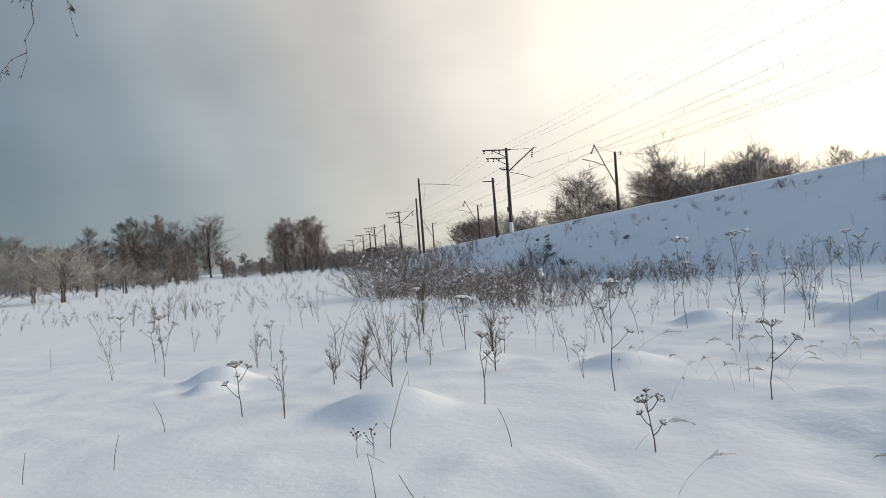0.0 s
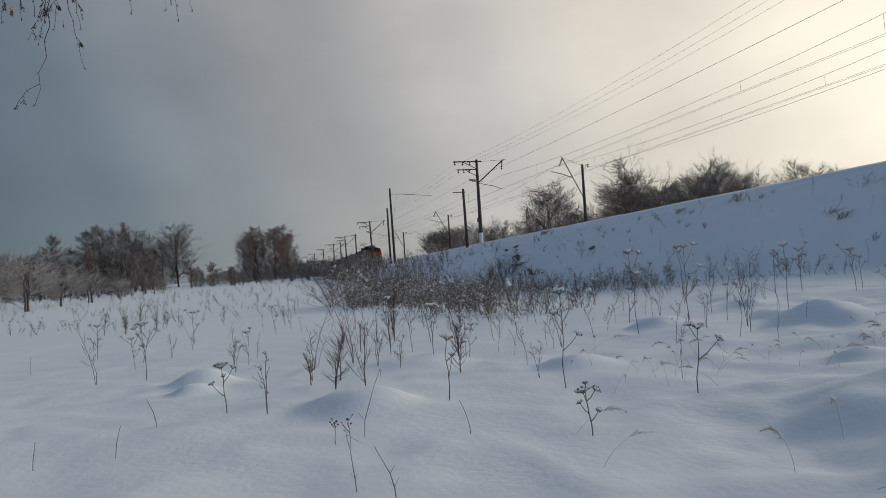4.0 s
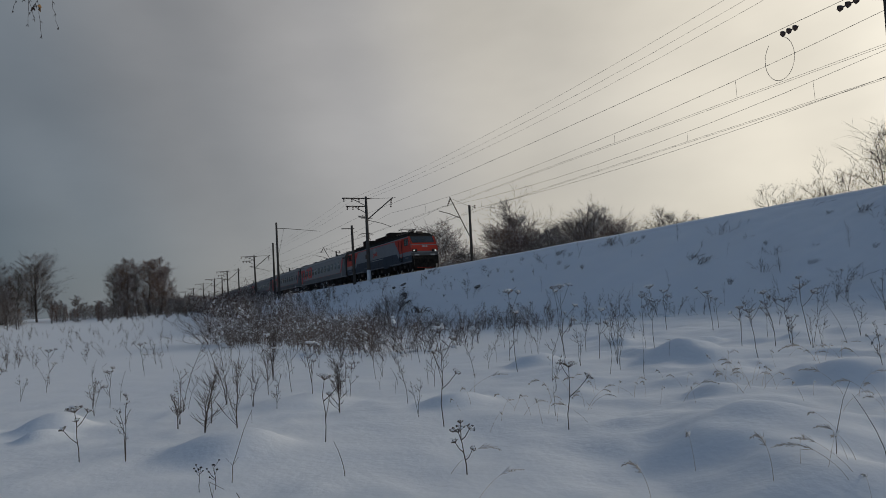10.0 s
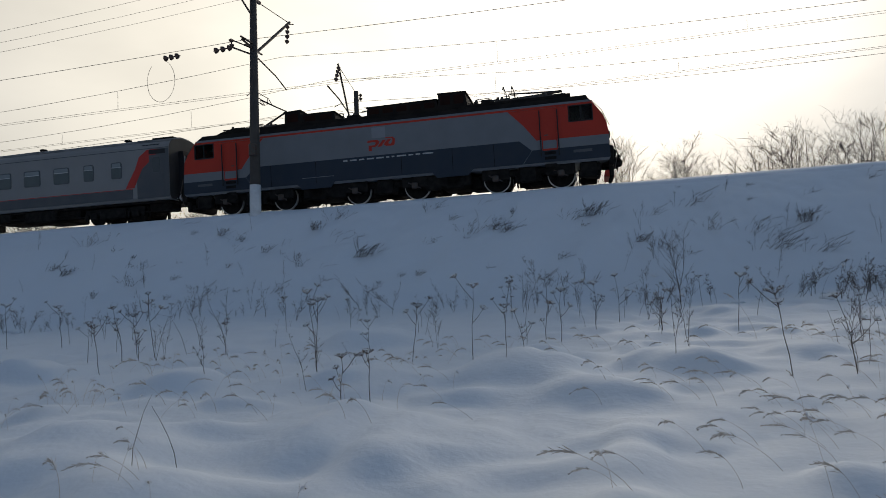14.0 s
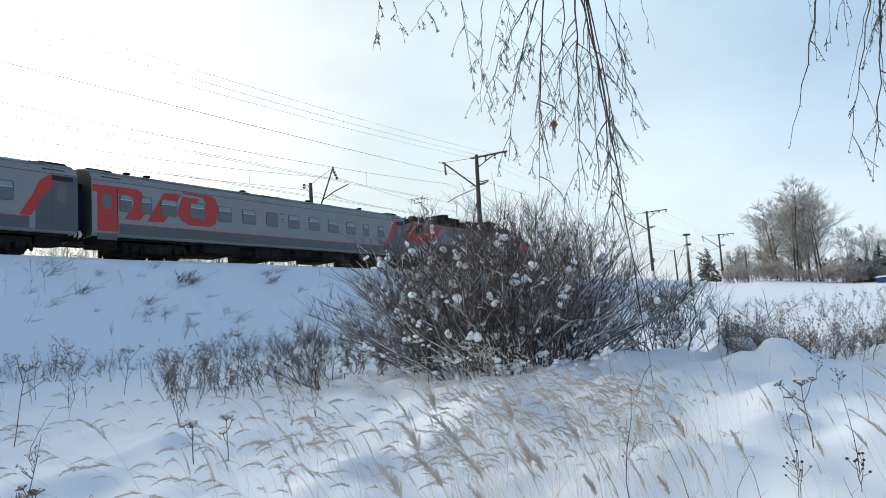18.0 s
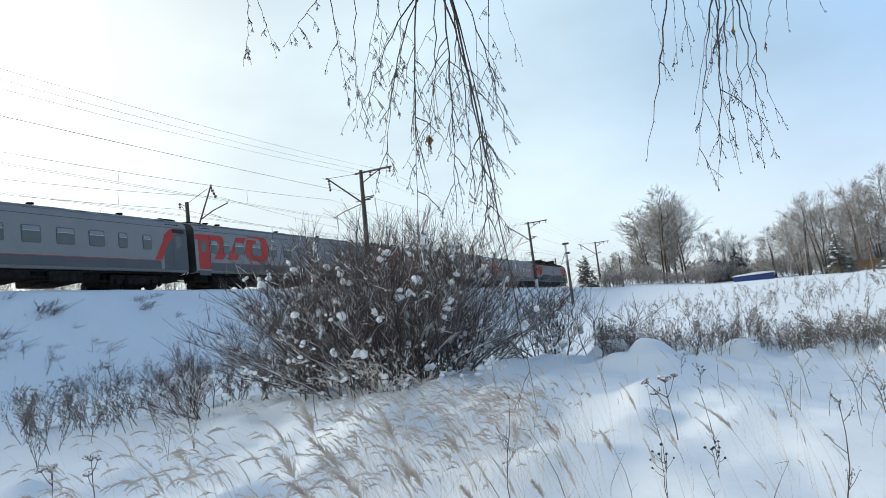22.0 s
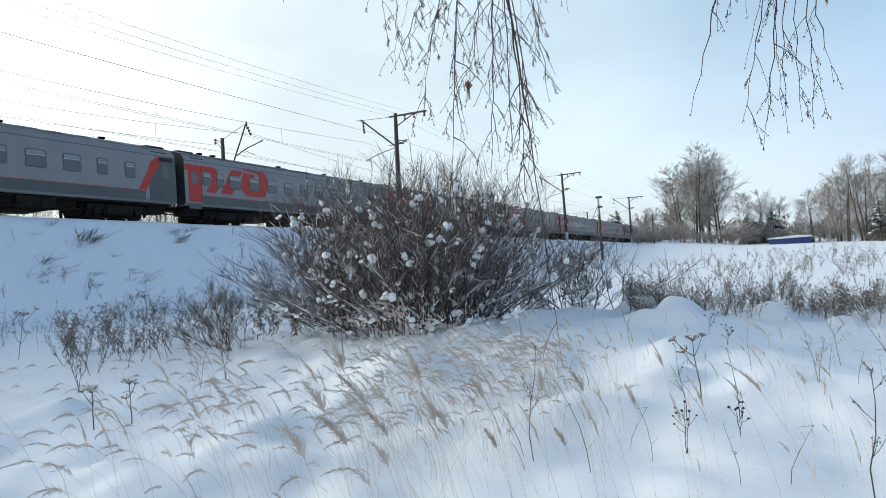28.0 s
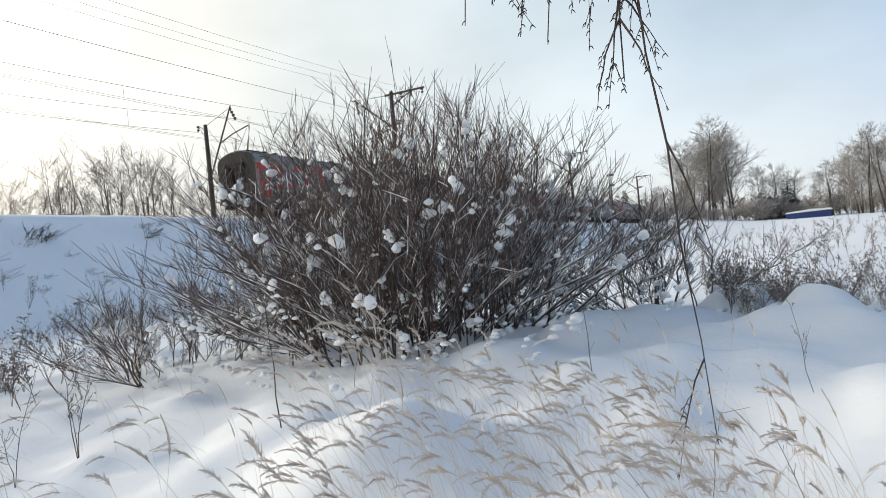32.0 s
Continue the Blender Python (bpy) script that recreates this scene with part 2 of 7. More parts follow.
HATCH = mat("hatch_grey", (0.25, 0.262, 0.28), 0.5, vary=0.1, scale=3, spec=0.3)
BARK = mat("grey_brown_bark", (0.10, 0.083, 0.072), 0.95, vary=0.25, scale=5, bump=0.5, bump_scale=20, dust=0.75)
BIRCH = mat("birch_bark", (0.42, 0.40, 0.38), 0.85, vary=0.3, scale=3, tint=(0.07, 0.06, 0.055), bump=0.3)
TWIG = mat("fine_twigs", (0.105, 0.084, 0.073), 0.95, vary=0.2, scale=0.5, tint=(0.19, 0.168, 0.155), per_object=0.25, dust=0.5)
FROST = mat("frosted_twigs", (0.34, 0.315, 0.295), 0.95, vary=0.28, scale=0.5, tint=(0.15, 0.12, 0.10), per_object=0.2, dust=0.6)
RUST_TWIG = mat("reddish_twigs", (0.15, 0.093, 0.072), 0.95, vary=0.2, scale=0.5, tint=(0.21, 0.17, 0.15), per_object=0.2, dust=0.5)
WILLOW = mat("willow_stems", (0.068, 0.046, 0.039), 0.85, vary=0.2, scale=3, tint=(0.14, 0.10, 0.085), per_object=0.3, dust=0.35)
BRUSH = mat("brown_brush", (0.165, 0.115, 0.088), 0.95, vary=0.25, scale=0.4, tint=(0.07, 0.05, 0.04), dust=0.45)
STALK = mat("dead_stalk", (0.075, 0.055, 0.044), 0.95, vary=0.2, scale=9, tint=(0.15, 0.113, 0.087), per_object=0.3, dust=0.12)
SEED = mat("seed_heads", (0.115, 0.084, 0.066), 0.95, vary=0.25, scale=30, tint=(0.2, 0.155, 0.125), dust=0.4)
STRAW = mat("dry_grass", (0.70, 0.62, 0.54), 0.9, vary=0.2, scale=3, tint=(0.44, 0.36, 0.28))
PLUME = mat("grass_plume", (0.68, 0.62, 0.56), 0.95, vary=0.25, scale=14, tint=(0.36, 0.28, 0.22), dust=0.85)
SPRUCE = mat("spruce_needles", (0.030, 0.045, 0.035), 0.9, vary=0.25, scale=2, tint=(0.3, 0.32, 0.34), per_object=0.2)
# coach panes: reflection of the bright snow put into the base colour
REFLPANE = mat("painted_reflection_glass", (0.08, 0.097, 0.098), 0.14, vary=0.15, scale=1.5, tint=(0.045, 0.053, 0.055), spec=0.6)
ENDGRIME = mat("coach_end_grime", (0.06, 0.057, 0.053), 0.85, vary=0.2, scale=1.5, tint=(0.03, 0.028, 0.026))
CROOF = mat("coach_roof_paint", (0.13, 0.135, 0.14), 0.7, vary=0.25, scale=1.2, tint=(0.3, 0.3, 0.31))
DARKTWIG = mat("dark_birch_twig", (0.045, 0.032, 0.030), 0.85, vary=0.2, scale=8, tint=(0.09, 0.07, 0.06))
LEAF = mat("dry_leaf", (0.40, 0.22, 0.09), 0.8, vary=0.25, scale=25)
EARTH = mat("frozen_earth", (0.05, 0.042, 0.036), 0.95, vary=0.25, scale=6, bump=0.4, tint=(0.1, 0.085, 0.07), dust=0.3)
WOOD = mat("weathered_boards", (0.15, 0.10, 0.07), 0.9, vary=0.25, scale=4, bump=0.3)
BLUEPAINT = mat("blue_paint", (0.022, 0.05, 0.19), 0.6, vary=0.12, scale=2)
SASH = mat("pale_vent_glass", (0.20, 0.225, 0.235), 0.15, vary=0.12, scale=2, tint=(0.13, 0.14, 0.15), spec=0.7)
BARS = mat("white_marking", (0.42, 0.43, 0.43), 0.6, vary=0.05)


# ---- mesh building ----
class Geo:
    """Gathers vertices and faces of one mesh."""

    def __init__(self):
        self.v, self.n, self.q, self.t, self.g = [], 0, [], [], []

    def _put(self, pts):
        a = np.asarray(pts, dtype=float).reshape(-1, 3)
        self.v.append(a)
        self.n += len(a)
        return self.n - len(a)

    def poly(self, pts):
        b = self._put(pts)
        k = len(pts)
        if k == 4:
            self.q.append(np.array([[b, b + 1, b + 2, b + 3]]))
        elif k == 3:
            self.t.append(np.array([[b, b + 1, b + 2]]))
        else:
            self.g.append(tuple(range(b, b + k)))

    def tube(self, pts, radii, n=3, cap=True):
        pts = np.asarray(pts, dtype=float)
        m = len(pts)
        rad = np.broadcast_to(np.asarray(radii, dtype=float), (m,))
        tan = np.gradient(pts, axis=0)
        tan /= np.linalg.norm(tan, axis=1)[:, None] + 1e-12
        ref = np.array([0.0, 0.0, 1.0]) if abs(tan[0][2]) < 0.9 else np.array([1.0, 0.0, 0.0])
        s = np.cross(tan, ref)
        s /= np.linalg.norm(s, axis=1)[:, None] + 1e-12
        u = np.cross(s, tan)
        an = np.arange(n) * 2 * math.pi / n
        ring = pts[:, None, :] + rad[:, None, None] * (np.cos(an)[None, :, None] * s[:, None, :] + np.sin(an)[None, :, None] * u[:, None, :])
        b = self._put(ring)
        i, j = np.meshgrid(np.arange(m - 1), np.arange(n), indexing="ij")
        k = (j + 1) % n
        self.q.append((b + np.stack([i * n + j, i * n + k, (i + 1) * n + k, (i + 1) * n + j], -1)).reshape(-1, 4))
        if cap and n > 3:
            self.g.append(tuple(b + (m - 1) * n + j for j in range(n)))
            self.g.append(tuple(b + j for j in reversed(range(n))))
        return self

    def box(self, c, s, b=0.0):
        """A box with its middle, size and chamfer."""
        c, h = np.asarray(c, float), np.asarray(s, float) / 2
        if not b:
            p = [c + h * np.array((x, y, z)) for x in (-1, 1) for y in (-1, 1) for z in (-1, 1)]
            o = self._put(p)
            self.q.append(o + np.array([(0, 1, 3, 2), (4, 6, 7, 5), (0, 4, 5, 1), (2, 3, 7, 6), (0, 2, 6, 4), (1, 5, 7, 3)]))
            return self
        b = min(b, h.min() * 0.9)
        p, idx = [], {}
        for x in (-1, 1):
            for y in (-1, 1):
                for z in (-1, 1):
                    for ax in range(3):
                        d = h - b
                        d[ax] = h[ax]
                        idx[x, y, z, ax] = len(p)
                        p.append(c + d * np.array((x, y, z)))
        o = self._put(p)
        quads, tris = [], []
        for ax in range(3):
            o1, o2 = (ax + 1) % 3, (ax + 2) % 3
            for sg in (-1, 1):
                f = []
                for a, d in ((-1, -1), (1, -1), (1, 1), (-1, 1)):
                    k = [0, 0, 0]
                    k[ax], k[o1], k[o2] = sg, a, d
                    f.append(idx[(*k, ax)])
                quads.append(f if sg > 0 else f[::-1])
            for a in (-1, 1):
                for d in (-1, 1):
                    k0, k1 = [0, 0, 0], [0, 0, 0]
                    k0[o1] = k1[o1] = a
                    k0[o2] = k1[o2] = d
                    k0[ax], k1[ax] = -1, 1
                    f = [idx[(*k0, o1)], idx[(*k1, o1)], idx[(*k1, o2)], idx[(*k0, o2)]]
                    quads.append(f if a * d < 0 else f[::-1])
        for x in (-1, 1):
            for y in (-1, 1):
                for z in (-1, 1):
                    f = [idx[x, y, z, ax] for ax in range(3)]
                    tris.append(f if x * y * z > 0 else f[::-1])
        self.q.append(o + np.array(quads))
        self.t.append(o + np.array(tris))
        return self

    def slab(self, outline, y0, y1):
        """An outline in x and z, drawn out from y0 to y1."""
        k = len(outline)
        b = self._put([(x, y0, z) for x, z in outline] + [(x, y1, z) for x, z in outline])
        self.g.append(tuple(b + i for i in range(k)))
        self.g.append(tuple(b + k + i for i in reversed(range(k))))
        i = np.arange(k)
        j = (i + 1) % k
        self.q.append(b + np.stack([i, k + i, k + j, j], -1))
        return self

    def along(self, section, x0, x1):
        """A section in y and z, drawn out from x0 to x1; x0 and x1 may be functions of z."""
        k = len(section)
        f0 = x0 if callable(x0) else (lambda z: x0)
        f1 = x1 if callable(x1) else (lambda z: x1)
        b = self._put([(f0(z), y, z) for y, z in section] + [(f1(z), y, z) for y, z in section])
        self.g.append(tuple(b + i for i in range(k)))
        self.g.append(tuple(b + k + i for i in reversed(range(k))))
        i = np.arange(k)
        j = (i + 1) % k
        self.q.append(b + np.stack([i, k + i, k + j, j], -1))
        return self

    def disc(self, c, r, w, n=20, r_in=0.0):
        """A wheel-like disc with its axis along y."""
        an = np.arange(n) * 2 * math.pi / n
        ring = lambda rr, y: [(c[0] + rr * math.cos(a), c[1] + y, c[2] + rr * math.sin(a)) for a in an]
        rings = [ring(max(r_in, 0.01), -w / 2), ring(r, -w / 2), ring(r, w / 2), ring(max(r_in, 0.01), w / 2)]
        b = self._put([p for q in rings for p in q])
        i, j = np.meshgrid(np.arange(4), np.arange(n), indexing="ij")
        k, i2 = (j + 1) % n, (i + 1) % 4
        self.q.append((b + np.stack([i * n + j, i2 * n + j, i2 * n + k, i * n + k], -1)).reshape(-1, 4))
        return self

    def blob(self, c, r, sq=0.6, rng=random, n=6):
        """A small uneven rounded lump."""
        p = [(c[0], c[1], c[2] + r * sq)]
        for ring, (hh, rr) in enumerate(((0.55, 0.75), (-0.1, 1.0), (-0.6, 0.6))):
            for k in range(n):
                a = 2 * math.pi * (k + 0.5 * ring) / n
                q = r * rr * rng.uniform(0.8, 1.2)
                p.append((c[0] + q * math.cos(a), c[1] + q * math.sin(a), c[2] + r * sq * hh * rng.uniform(0.8, 1.2)))
        p.append((c[0], c[1], c[2] - r * sq * 0.8))
        b = self._put(p)
        tr, qd = [], []
        for k in range(n):
            k2 = (k + 1) % n
            tr.append((b, b + 1 + k, b + 1 + k2))
            tr.append((b + 1 + 3 * n, b + 1 + 2 * n + k2, b + 1 + 2 * n + k))
            for g in range(2):
                qd.append((b + 1 + g * n + k, b + 1 + (g + 1) * n + k, b + 1 + (g + 1) * n + k2, b + 1 + g * n + k2))
        self.t.append(np.array(tr))
        self.q.append(np.array(qd))
        return self

    def merge(self, other, place, turn=0.0, size=1.0, lean=(0.0, 0.0)):
        """Adds a copy of another Geo, turned about z, sheared by lean and set at place."""
        a = other.verts() * size
        c, s = math.cos(turn), math.sin(turn)
        r = np.stack([a[:, 0] * c - a[:, 1] * s + lean[0] * a[:, 2], a[:, 0] * s + a[:, 1] * c + lean[1] * a[:, 2], a[:, 2]], -1) + np.asarray(place, float)
        b = self._put(r)
        for x in other.q:
            self.q.append(x + b)
        for x in other.t:
            self.t.append(x + b)
        for x in other.g:
            self.g.append(tuple(b + k for k in x))
        return self

    def joined(self):
        """Joins the gathered pieces, so that merging is quick."""
        self.v = [np.concatenate(self.v)] if self.v else []
        self.q = [np.concatenate(self.q)] if self.q else []
        self.t = [np.concatenate(self.t)] if self.t else []
        return self

    def verts(self):
        if len(self.v) > 1:
            self.v = [np.concatenate(self.v)]
        return self.v[0]

    def mesh(self, name, material, smooth=False):
        me = bpy.data.meshes.new(name)
        v = self.verts()
        q = np.concatenate(self.q).reshape(-1) if self.q else np.zeros(0, int)
        t = np.concatenate(self.t).reshape(-1) if self.t else np.zeros(0, int)
        g = np.array([i for f in self.g for i in f], int)
        tot = np.concatenate([np.full(len(q) // 4, 4), np.full(len(t) // 3, 3), np.array([len(f) for f in self.g], int)]).astype(np.int32)
        loops = np.concatenate([q, t, g]).astype(np.int32)
        me.vertices.add(len(v))
        me.vertices.foreach_set("co", v.astype(np.float32).reshape(-1))
        me.loops.add(len(loops))
        me.loops.foreach_set("vertex_index", loops)
        me.polygons.add(len(tot))
        me.polygons.foreach_set("loop_start", np.concatenate([[0], np.cumsum(tot)[:-1]]).astype(np.int32))
        me.polygons.foreach_set("use_smooth", np.full(len(tot), smooth))
        me.update(calc_edges=True)
        me.validate()
        me.materials.append(material)
        return me


def part(name, geo, material, parent, label="", smooth=False):
    me = geo if isinstance(geo, bpy.types.Mesh) else geo.mesh(name, material, smooth)
    ob = new(name, me)
    if parent is not None:
        ob.parent = parent
    if label:
        ob["label"] = label
    return ob


def thing(name, label, category, group="", kind=""):
    e = new(name)
    e.empty_display_size = 0.2
    return tagged(e, label, category, group, kind)


# ---- the lie of the land ----
def smooth01(x):
    x = np.clip(x, 0, 1)
    return x * x * (3 - 2 * x)


LATTICE = np.random.RandomState(7).rand(64, 64)


def vnoise(x, y, size, shift=0):
    """Smooth noise between -1 and 1 with bumps of the given size in metres."""
    u, w = np.asarray(x, float) / size + 17.3 * shift, np.asarray(y, float) / size + 5.7 * shift
    i, j = np.floor(u).astype(int), np.floor(w).astype(int)
    fu, fw = smooth01(u - i), smooth01(w - j)
    g = lambda a, b: LATTICE[a % 64, b % 64]
    return 2 * ((g(i, j) * (1 - fu) + g(i + 1, j) * fu) * (1 - fw) + (g(i, j + 1) * (1 - fu) + g(i + 1, j + 1) * fu) * fw) - 1


TRACK_Y, TRACK2_Y, RAIL_Z, CREST_Y, CREST_Z = 31.5, 35.6, 5.45, 28.4, 5.1
# snow hummocks: x, y, height, radius
HUMMOCKS = [(11.7, 1.7, 0.3, 0.36), (10.7, 2.7, 0.08, 0.7), (9.5, 3.5, 0.1, 0.8), (11.9, 3.4, 0.2, 0.62), (7.6, 1.4, 0.14, 0.6), (6.0, 2.2, 0.12, 0.5), (8.6, 0.2, 0.05, 0.7), (6.4, -0.6, 0.04, 0.6), (7.2, 4.4, 0.14, 0.6), (5.0, 4.8, 0.13, 0.6), (4.6, 1.2, 0.08, 0.5), (-8.4, 1.15, 0.2, 0.6), (-9.6, 4.5, 0.16, 0.5),
            (-4.6, 5.2, 0.16, 0.9), (-3.6, 4.2, 0.17, 0.7), (-2.4, 6.2, 0.2, 0.9), (-6.0, 8.4, 0.28, 0.5), (-1.6, 9.4, 0.25, 0.8),
            (0.5, 10.0, 0.2, 0.7), (-3.4, 9.0, 0.2, 0.8), (14.0, 0.2, 0.2, 0.5), (13.2, -1.2, 0.12, 0.4), (12.4, 0.35, 0.22, 0.3), (12.2, -0.6, 0.15, 0.26), (11.0, 3.9, 0.22, 0.5), (10.0, 4.6, 0.18, 0.45), (13.0, 2.6, 0.2, 0.4), (-11.5, 2.6, 0.12, 0.8), (-11.9, -0.9, 0.22, 0.45), (-11.0, -0.9, 0.14, 0.3), (-12.6, 7.8, 0.2, 0.5), (-10.2, 9.8, 0.2, 0.5), (-5.2, 13.0, 0.3, 0.9)]


def bend(x):
    """How far the railway swings towards the field (in y) where it runs off to the west."""
    return -5.3 * (1 - np.exp(-(np.maximum(0, -np.asarray(x, float)) / 55) ** 1.5))


def dip(x):
    """How far the railway falls on that way."""
    return 0.127 * bend(x)


def ground_z(x, y):
    x, y = np.asarray(x, float), np.asarray(y, float)
    r = np.hypot(x, y)
    az = np.degrees(np.arctan2(x, y))
    right = np.interp(r, [0, 4, 11.5, 25, 60, 130, 300, 3000], [0, 0.05, 0.44, 0.55, 1.0, 4.6, 8, 30])
    low = np.interp(az, [82, 88, 97], [1.0, 0.55, 0.3])
    right = right - 0.27 * smooth01((az - 82) / 16) * np.interp(r, [3, 8, 12, 16, 24], [0, 0.6, 1, 0.9, 0])
    right = np.where(r > 60, 1.0 + (right - 1.0) * np.where(y > -60, low, 0.4), right)
    left = np.interp(r, [0, 14, 50, 100, 250, 600, 3000], [0, 0.0, -0.25, 0.5, 4.6, 9, 30])
    mid = np.interp(r, [0, 5, 21, 60, 300, 3000], [0, 0.03, 0.6, 1.2, 6, 30])
    wl = np.where(y > -5, smooth01((-az - 30) / 40), np.where(x < 0, 1.0, 0.0))
    wr = np.where(y > -5, smooth01((az - 15) / 40), np.where(x < 0, 0.0, 1.0))
    back = smooth01((-y) / 8 + 0.2) * smooth01((12 - np.abs(x)) / 12)
    z = left * wl + right * wr + mid * (1 - wl - wr) * (1 - back)
    near = np.exp(-(r / 45) ** 2) * np.where(y > -3, 0.22 + 0.78 * smooth01((az + 68) / 20), 0.4)
    z = z + near * (0.07 * vnoise(x, y, 2.9) + 0.16 * np.clip(vnoise(x, y, 1.3, 1) - 0.1, 0, 1) ** 1.2 + 0.15 * np.clip(vnoise(x, y, 0.66, 14), 0, 1) ** 1.2 * (0.4 + 0.6 * np.clip(vnoise(x, y, 4, 15) + 0.4, 0, 1)) + 0.03 * vnoise(x, y, 0.34, 2)) + np.exp(-(r / 30) ** 2) * (0.026 * vnoise(x, y, 1.1, 21) + 0.017 * vnoise(x, y, 0.42, 22))
    z = z + 0.25 * vnoise(x, y, 19, 3) * smooth01((r - 15) / 30) + np.exp(-(r / 22) ** 2) * 0.05 * (1 - np.abs(vnoise(x, y, 0.75, 41))) ** 2 * (0.3 + 0.7 * np.clip(vnoise(x, y, 3.1, 42) + 0.3, 0, 1))
    rough = smooth01((az - 25) / 25) * np.exp(-(r / 15) ** 2) * np.where(y > -6, 1.0, 0.0) * (1 - 0.6 * smooth01((az - 72) / 14))
    z = z + rough * (0.10 * vnoise(x, y, 1.7, 31) + 0.06 * np.abs(vnoise(x, y, 0.8, 32)) + 0.03 * vnoise(x, y, 0.4, 33))
    for hx, hy, hh, hr in HUMMOCKS:
        z = z + hh * np.exp(-(((x - hx) ** 2 + (y - hy) ** 2) / (hr * hr)) ** 1.7)
    # embankment
    y = y - bend(x)
    crest = CREST_Z + dip(x)
    toe = 21.2 + 0.5 * vnoise(x, y * 0, 9, 4)
    face = (y - toe) / (CREST_Y - toe)
    top = np.maximum(crest, z)
    rise = np.clip(face, 0, 1)
    rise = np.where(rise < 0.12, rise * rise / 0.24, rise - 0.06) / 0.94
    rise = np.where(face > 0.9, np.minimum(1, rise - 0.25 * np.clip(face - 0.9, 0, 0.1) ** 2 / 0.2), rise)
    lumps = (0.16 * vnoise(x, y, 1.7, 5) + 0.06 * vnoise(x, y, 0.6, 6) + 0.03 * vnoise(x, y, 0.3, 16)) * np.clip(face * 4, 0, 1) * np.clip((1.05 - face) * 5, 0, 1)
    bank = z + (top - z) * np.clip(rise, 0, 1) + lumps
    top = top + np.where(y < CREST_Y, 0, 0.2 * np.sin(np.pi * np.clip((y - CREST_Y) / 2.2, 0, 1)) + 0.03 * vnoise(x, y, 2.3, 17) * np.clip((30.4 - y) * 3, 0, 1))
    far = top + (np.minimum(top, z + 1.0) - top) * smooth01((y - 43) / 8)
    return np.where(y < toe, z, np.where(y < CREST_Y, bank, far))


def gz(x, y):
    return float(ground_z(x, y))


def make_ground():
    def axis(lo, hi, fine_lo, fine_hi, step, grow):
        a = list(np.arange(fine_lo, fine_hi, step))
        s, p = step, a[-1]
        while p < hi:
            s *= grow
            p += s
            a.append(p)
        s, p = step, a[0]
        head = []
        while p > lo:
            s *= grow
            p -= s
            head.append(p)
        return np.array(head[::-1] + a)
    xs = axis(-2200, 2200, -16, 18, 0.09, 1.035)
    ys = axis(-1500, 2400, -2, 31, 0.1, 1.05)
    X, Y = np.meshgrid(xs, ys)
    Z = ground_z(X, Y)
    nx, ny = len(xs), len(ys)
    g = Geo()
    g._put(np.stack([X, Y, Z], -1))
    i, j = np.meshgrid(np.arange(ny - 1), np.arange(nx - 1), indexing="ij")
    k = i * nx + j
    g.q.append(np.stack([k, k + 1, k + nx + 1, k + nx], -1).reshape(-1, 4))
    ob = part("ground", g, SNOW, None, smooth=True)
    tagged(ob, "deep drifted snow over a field and a railway embankment", "snow ground", kind="structure")


make_ground()


# ---- tracks, masts and wires ----
def make_tracks():
    sec = [(-0.07, 0), (0.07, 0), (0.07, 0.02), (0.012, 0.04), (0.012, 0.13), (0.036, 0.14), (0.036, 0.175), (-0.036, 0.175), (-0.036, 0.14), (-0.012, 0.13), (-0.012, 0.04), (-0.07, 0.02)]
    for ty in (TRACK_Y, TRACK2_Y):
        t = thing("railway_track", "steel rails of a railway track bedded in snow on the embankment", "railway track", "tracks on the embankment", "structure")
        t.location = (0, ty, RAIL_Z - 0.175)
        xs = np.concatenate([np.arange(-430, 20, 6.0), [20.0, 330.0]])
        for s in (-0.76, 0.76):
            g = Geo()
            k = len(sec)
            b = g._put(np.array([[(x, y + s + bend(x), z + dip(x)) for y, z in sec] for x in xs]))
            i, j = np.meshgrid(np.arange(len(xs) - 1), np.arange(k), indexing="ij")
            j2 = (j + 1) % k
            g.q.append(b + np.stack([i * k + j, i * k + j2, (i + 1) * k + j2, (i + 1) * k + j], -1).reshape(-1, 4))
            part("rail", g, RAIL, t)
        g = Geo()
        for k in range(-60, 61):
            x = k * 0.55
            g.box((x, float(bend(x)), float(dip(x)) - 0.08), (0.25, 2.6, 0.14), 0.02)
        part("sleepers", g, CONCRETE, t, "concrete sleepers half buried in snow")


make_tracks()


def insulator(g, p, q, discs=3, r=0.09):
    """A string of discs from p to q."""
    p, q = np.array(p, float), np.array(q, float)
    pts, rad = [p], [0.02]
    for k in range(discs):
        for f, rr in ((0.12, 0.03), (0.3, r), (0.62, r * 0.75), (0.85, 0.03)):
            pts.append(p + (q - p) * (k + f) / discs)
            rad.append(rr)
    pts.append(q)
    rad.append(0.02)
    g.tube(pts, rad, 8)


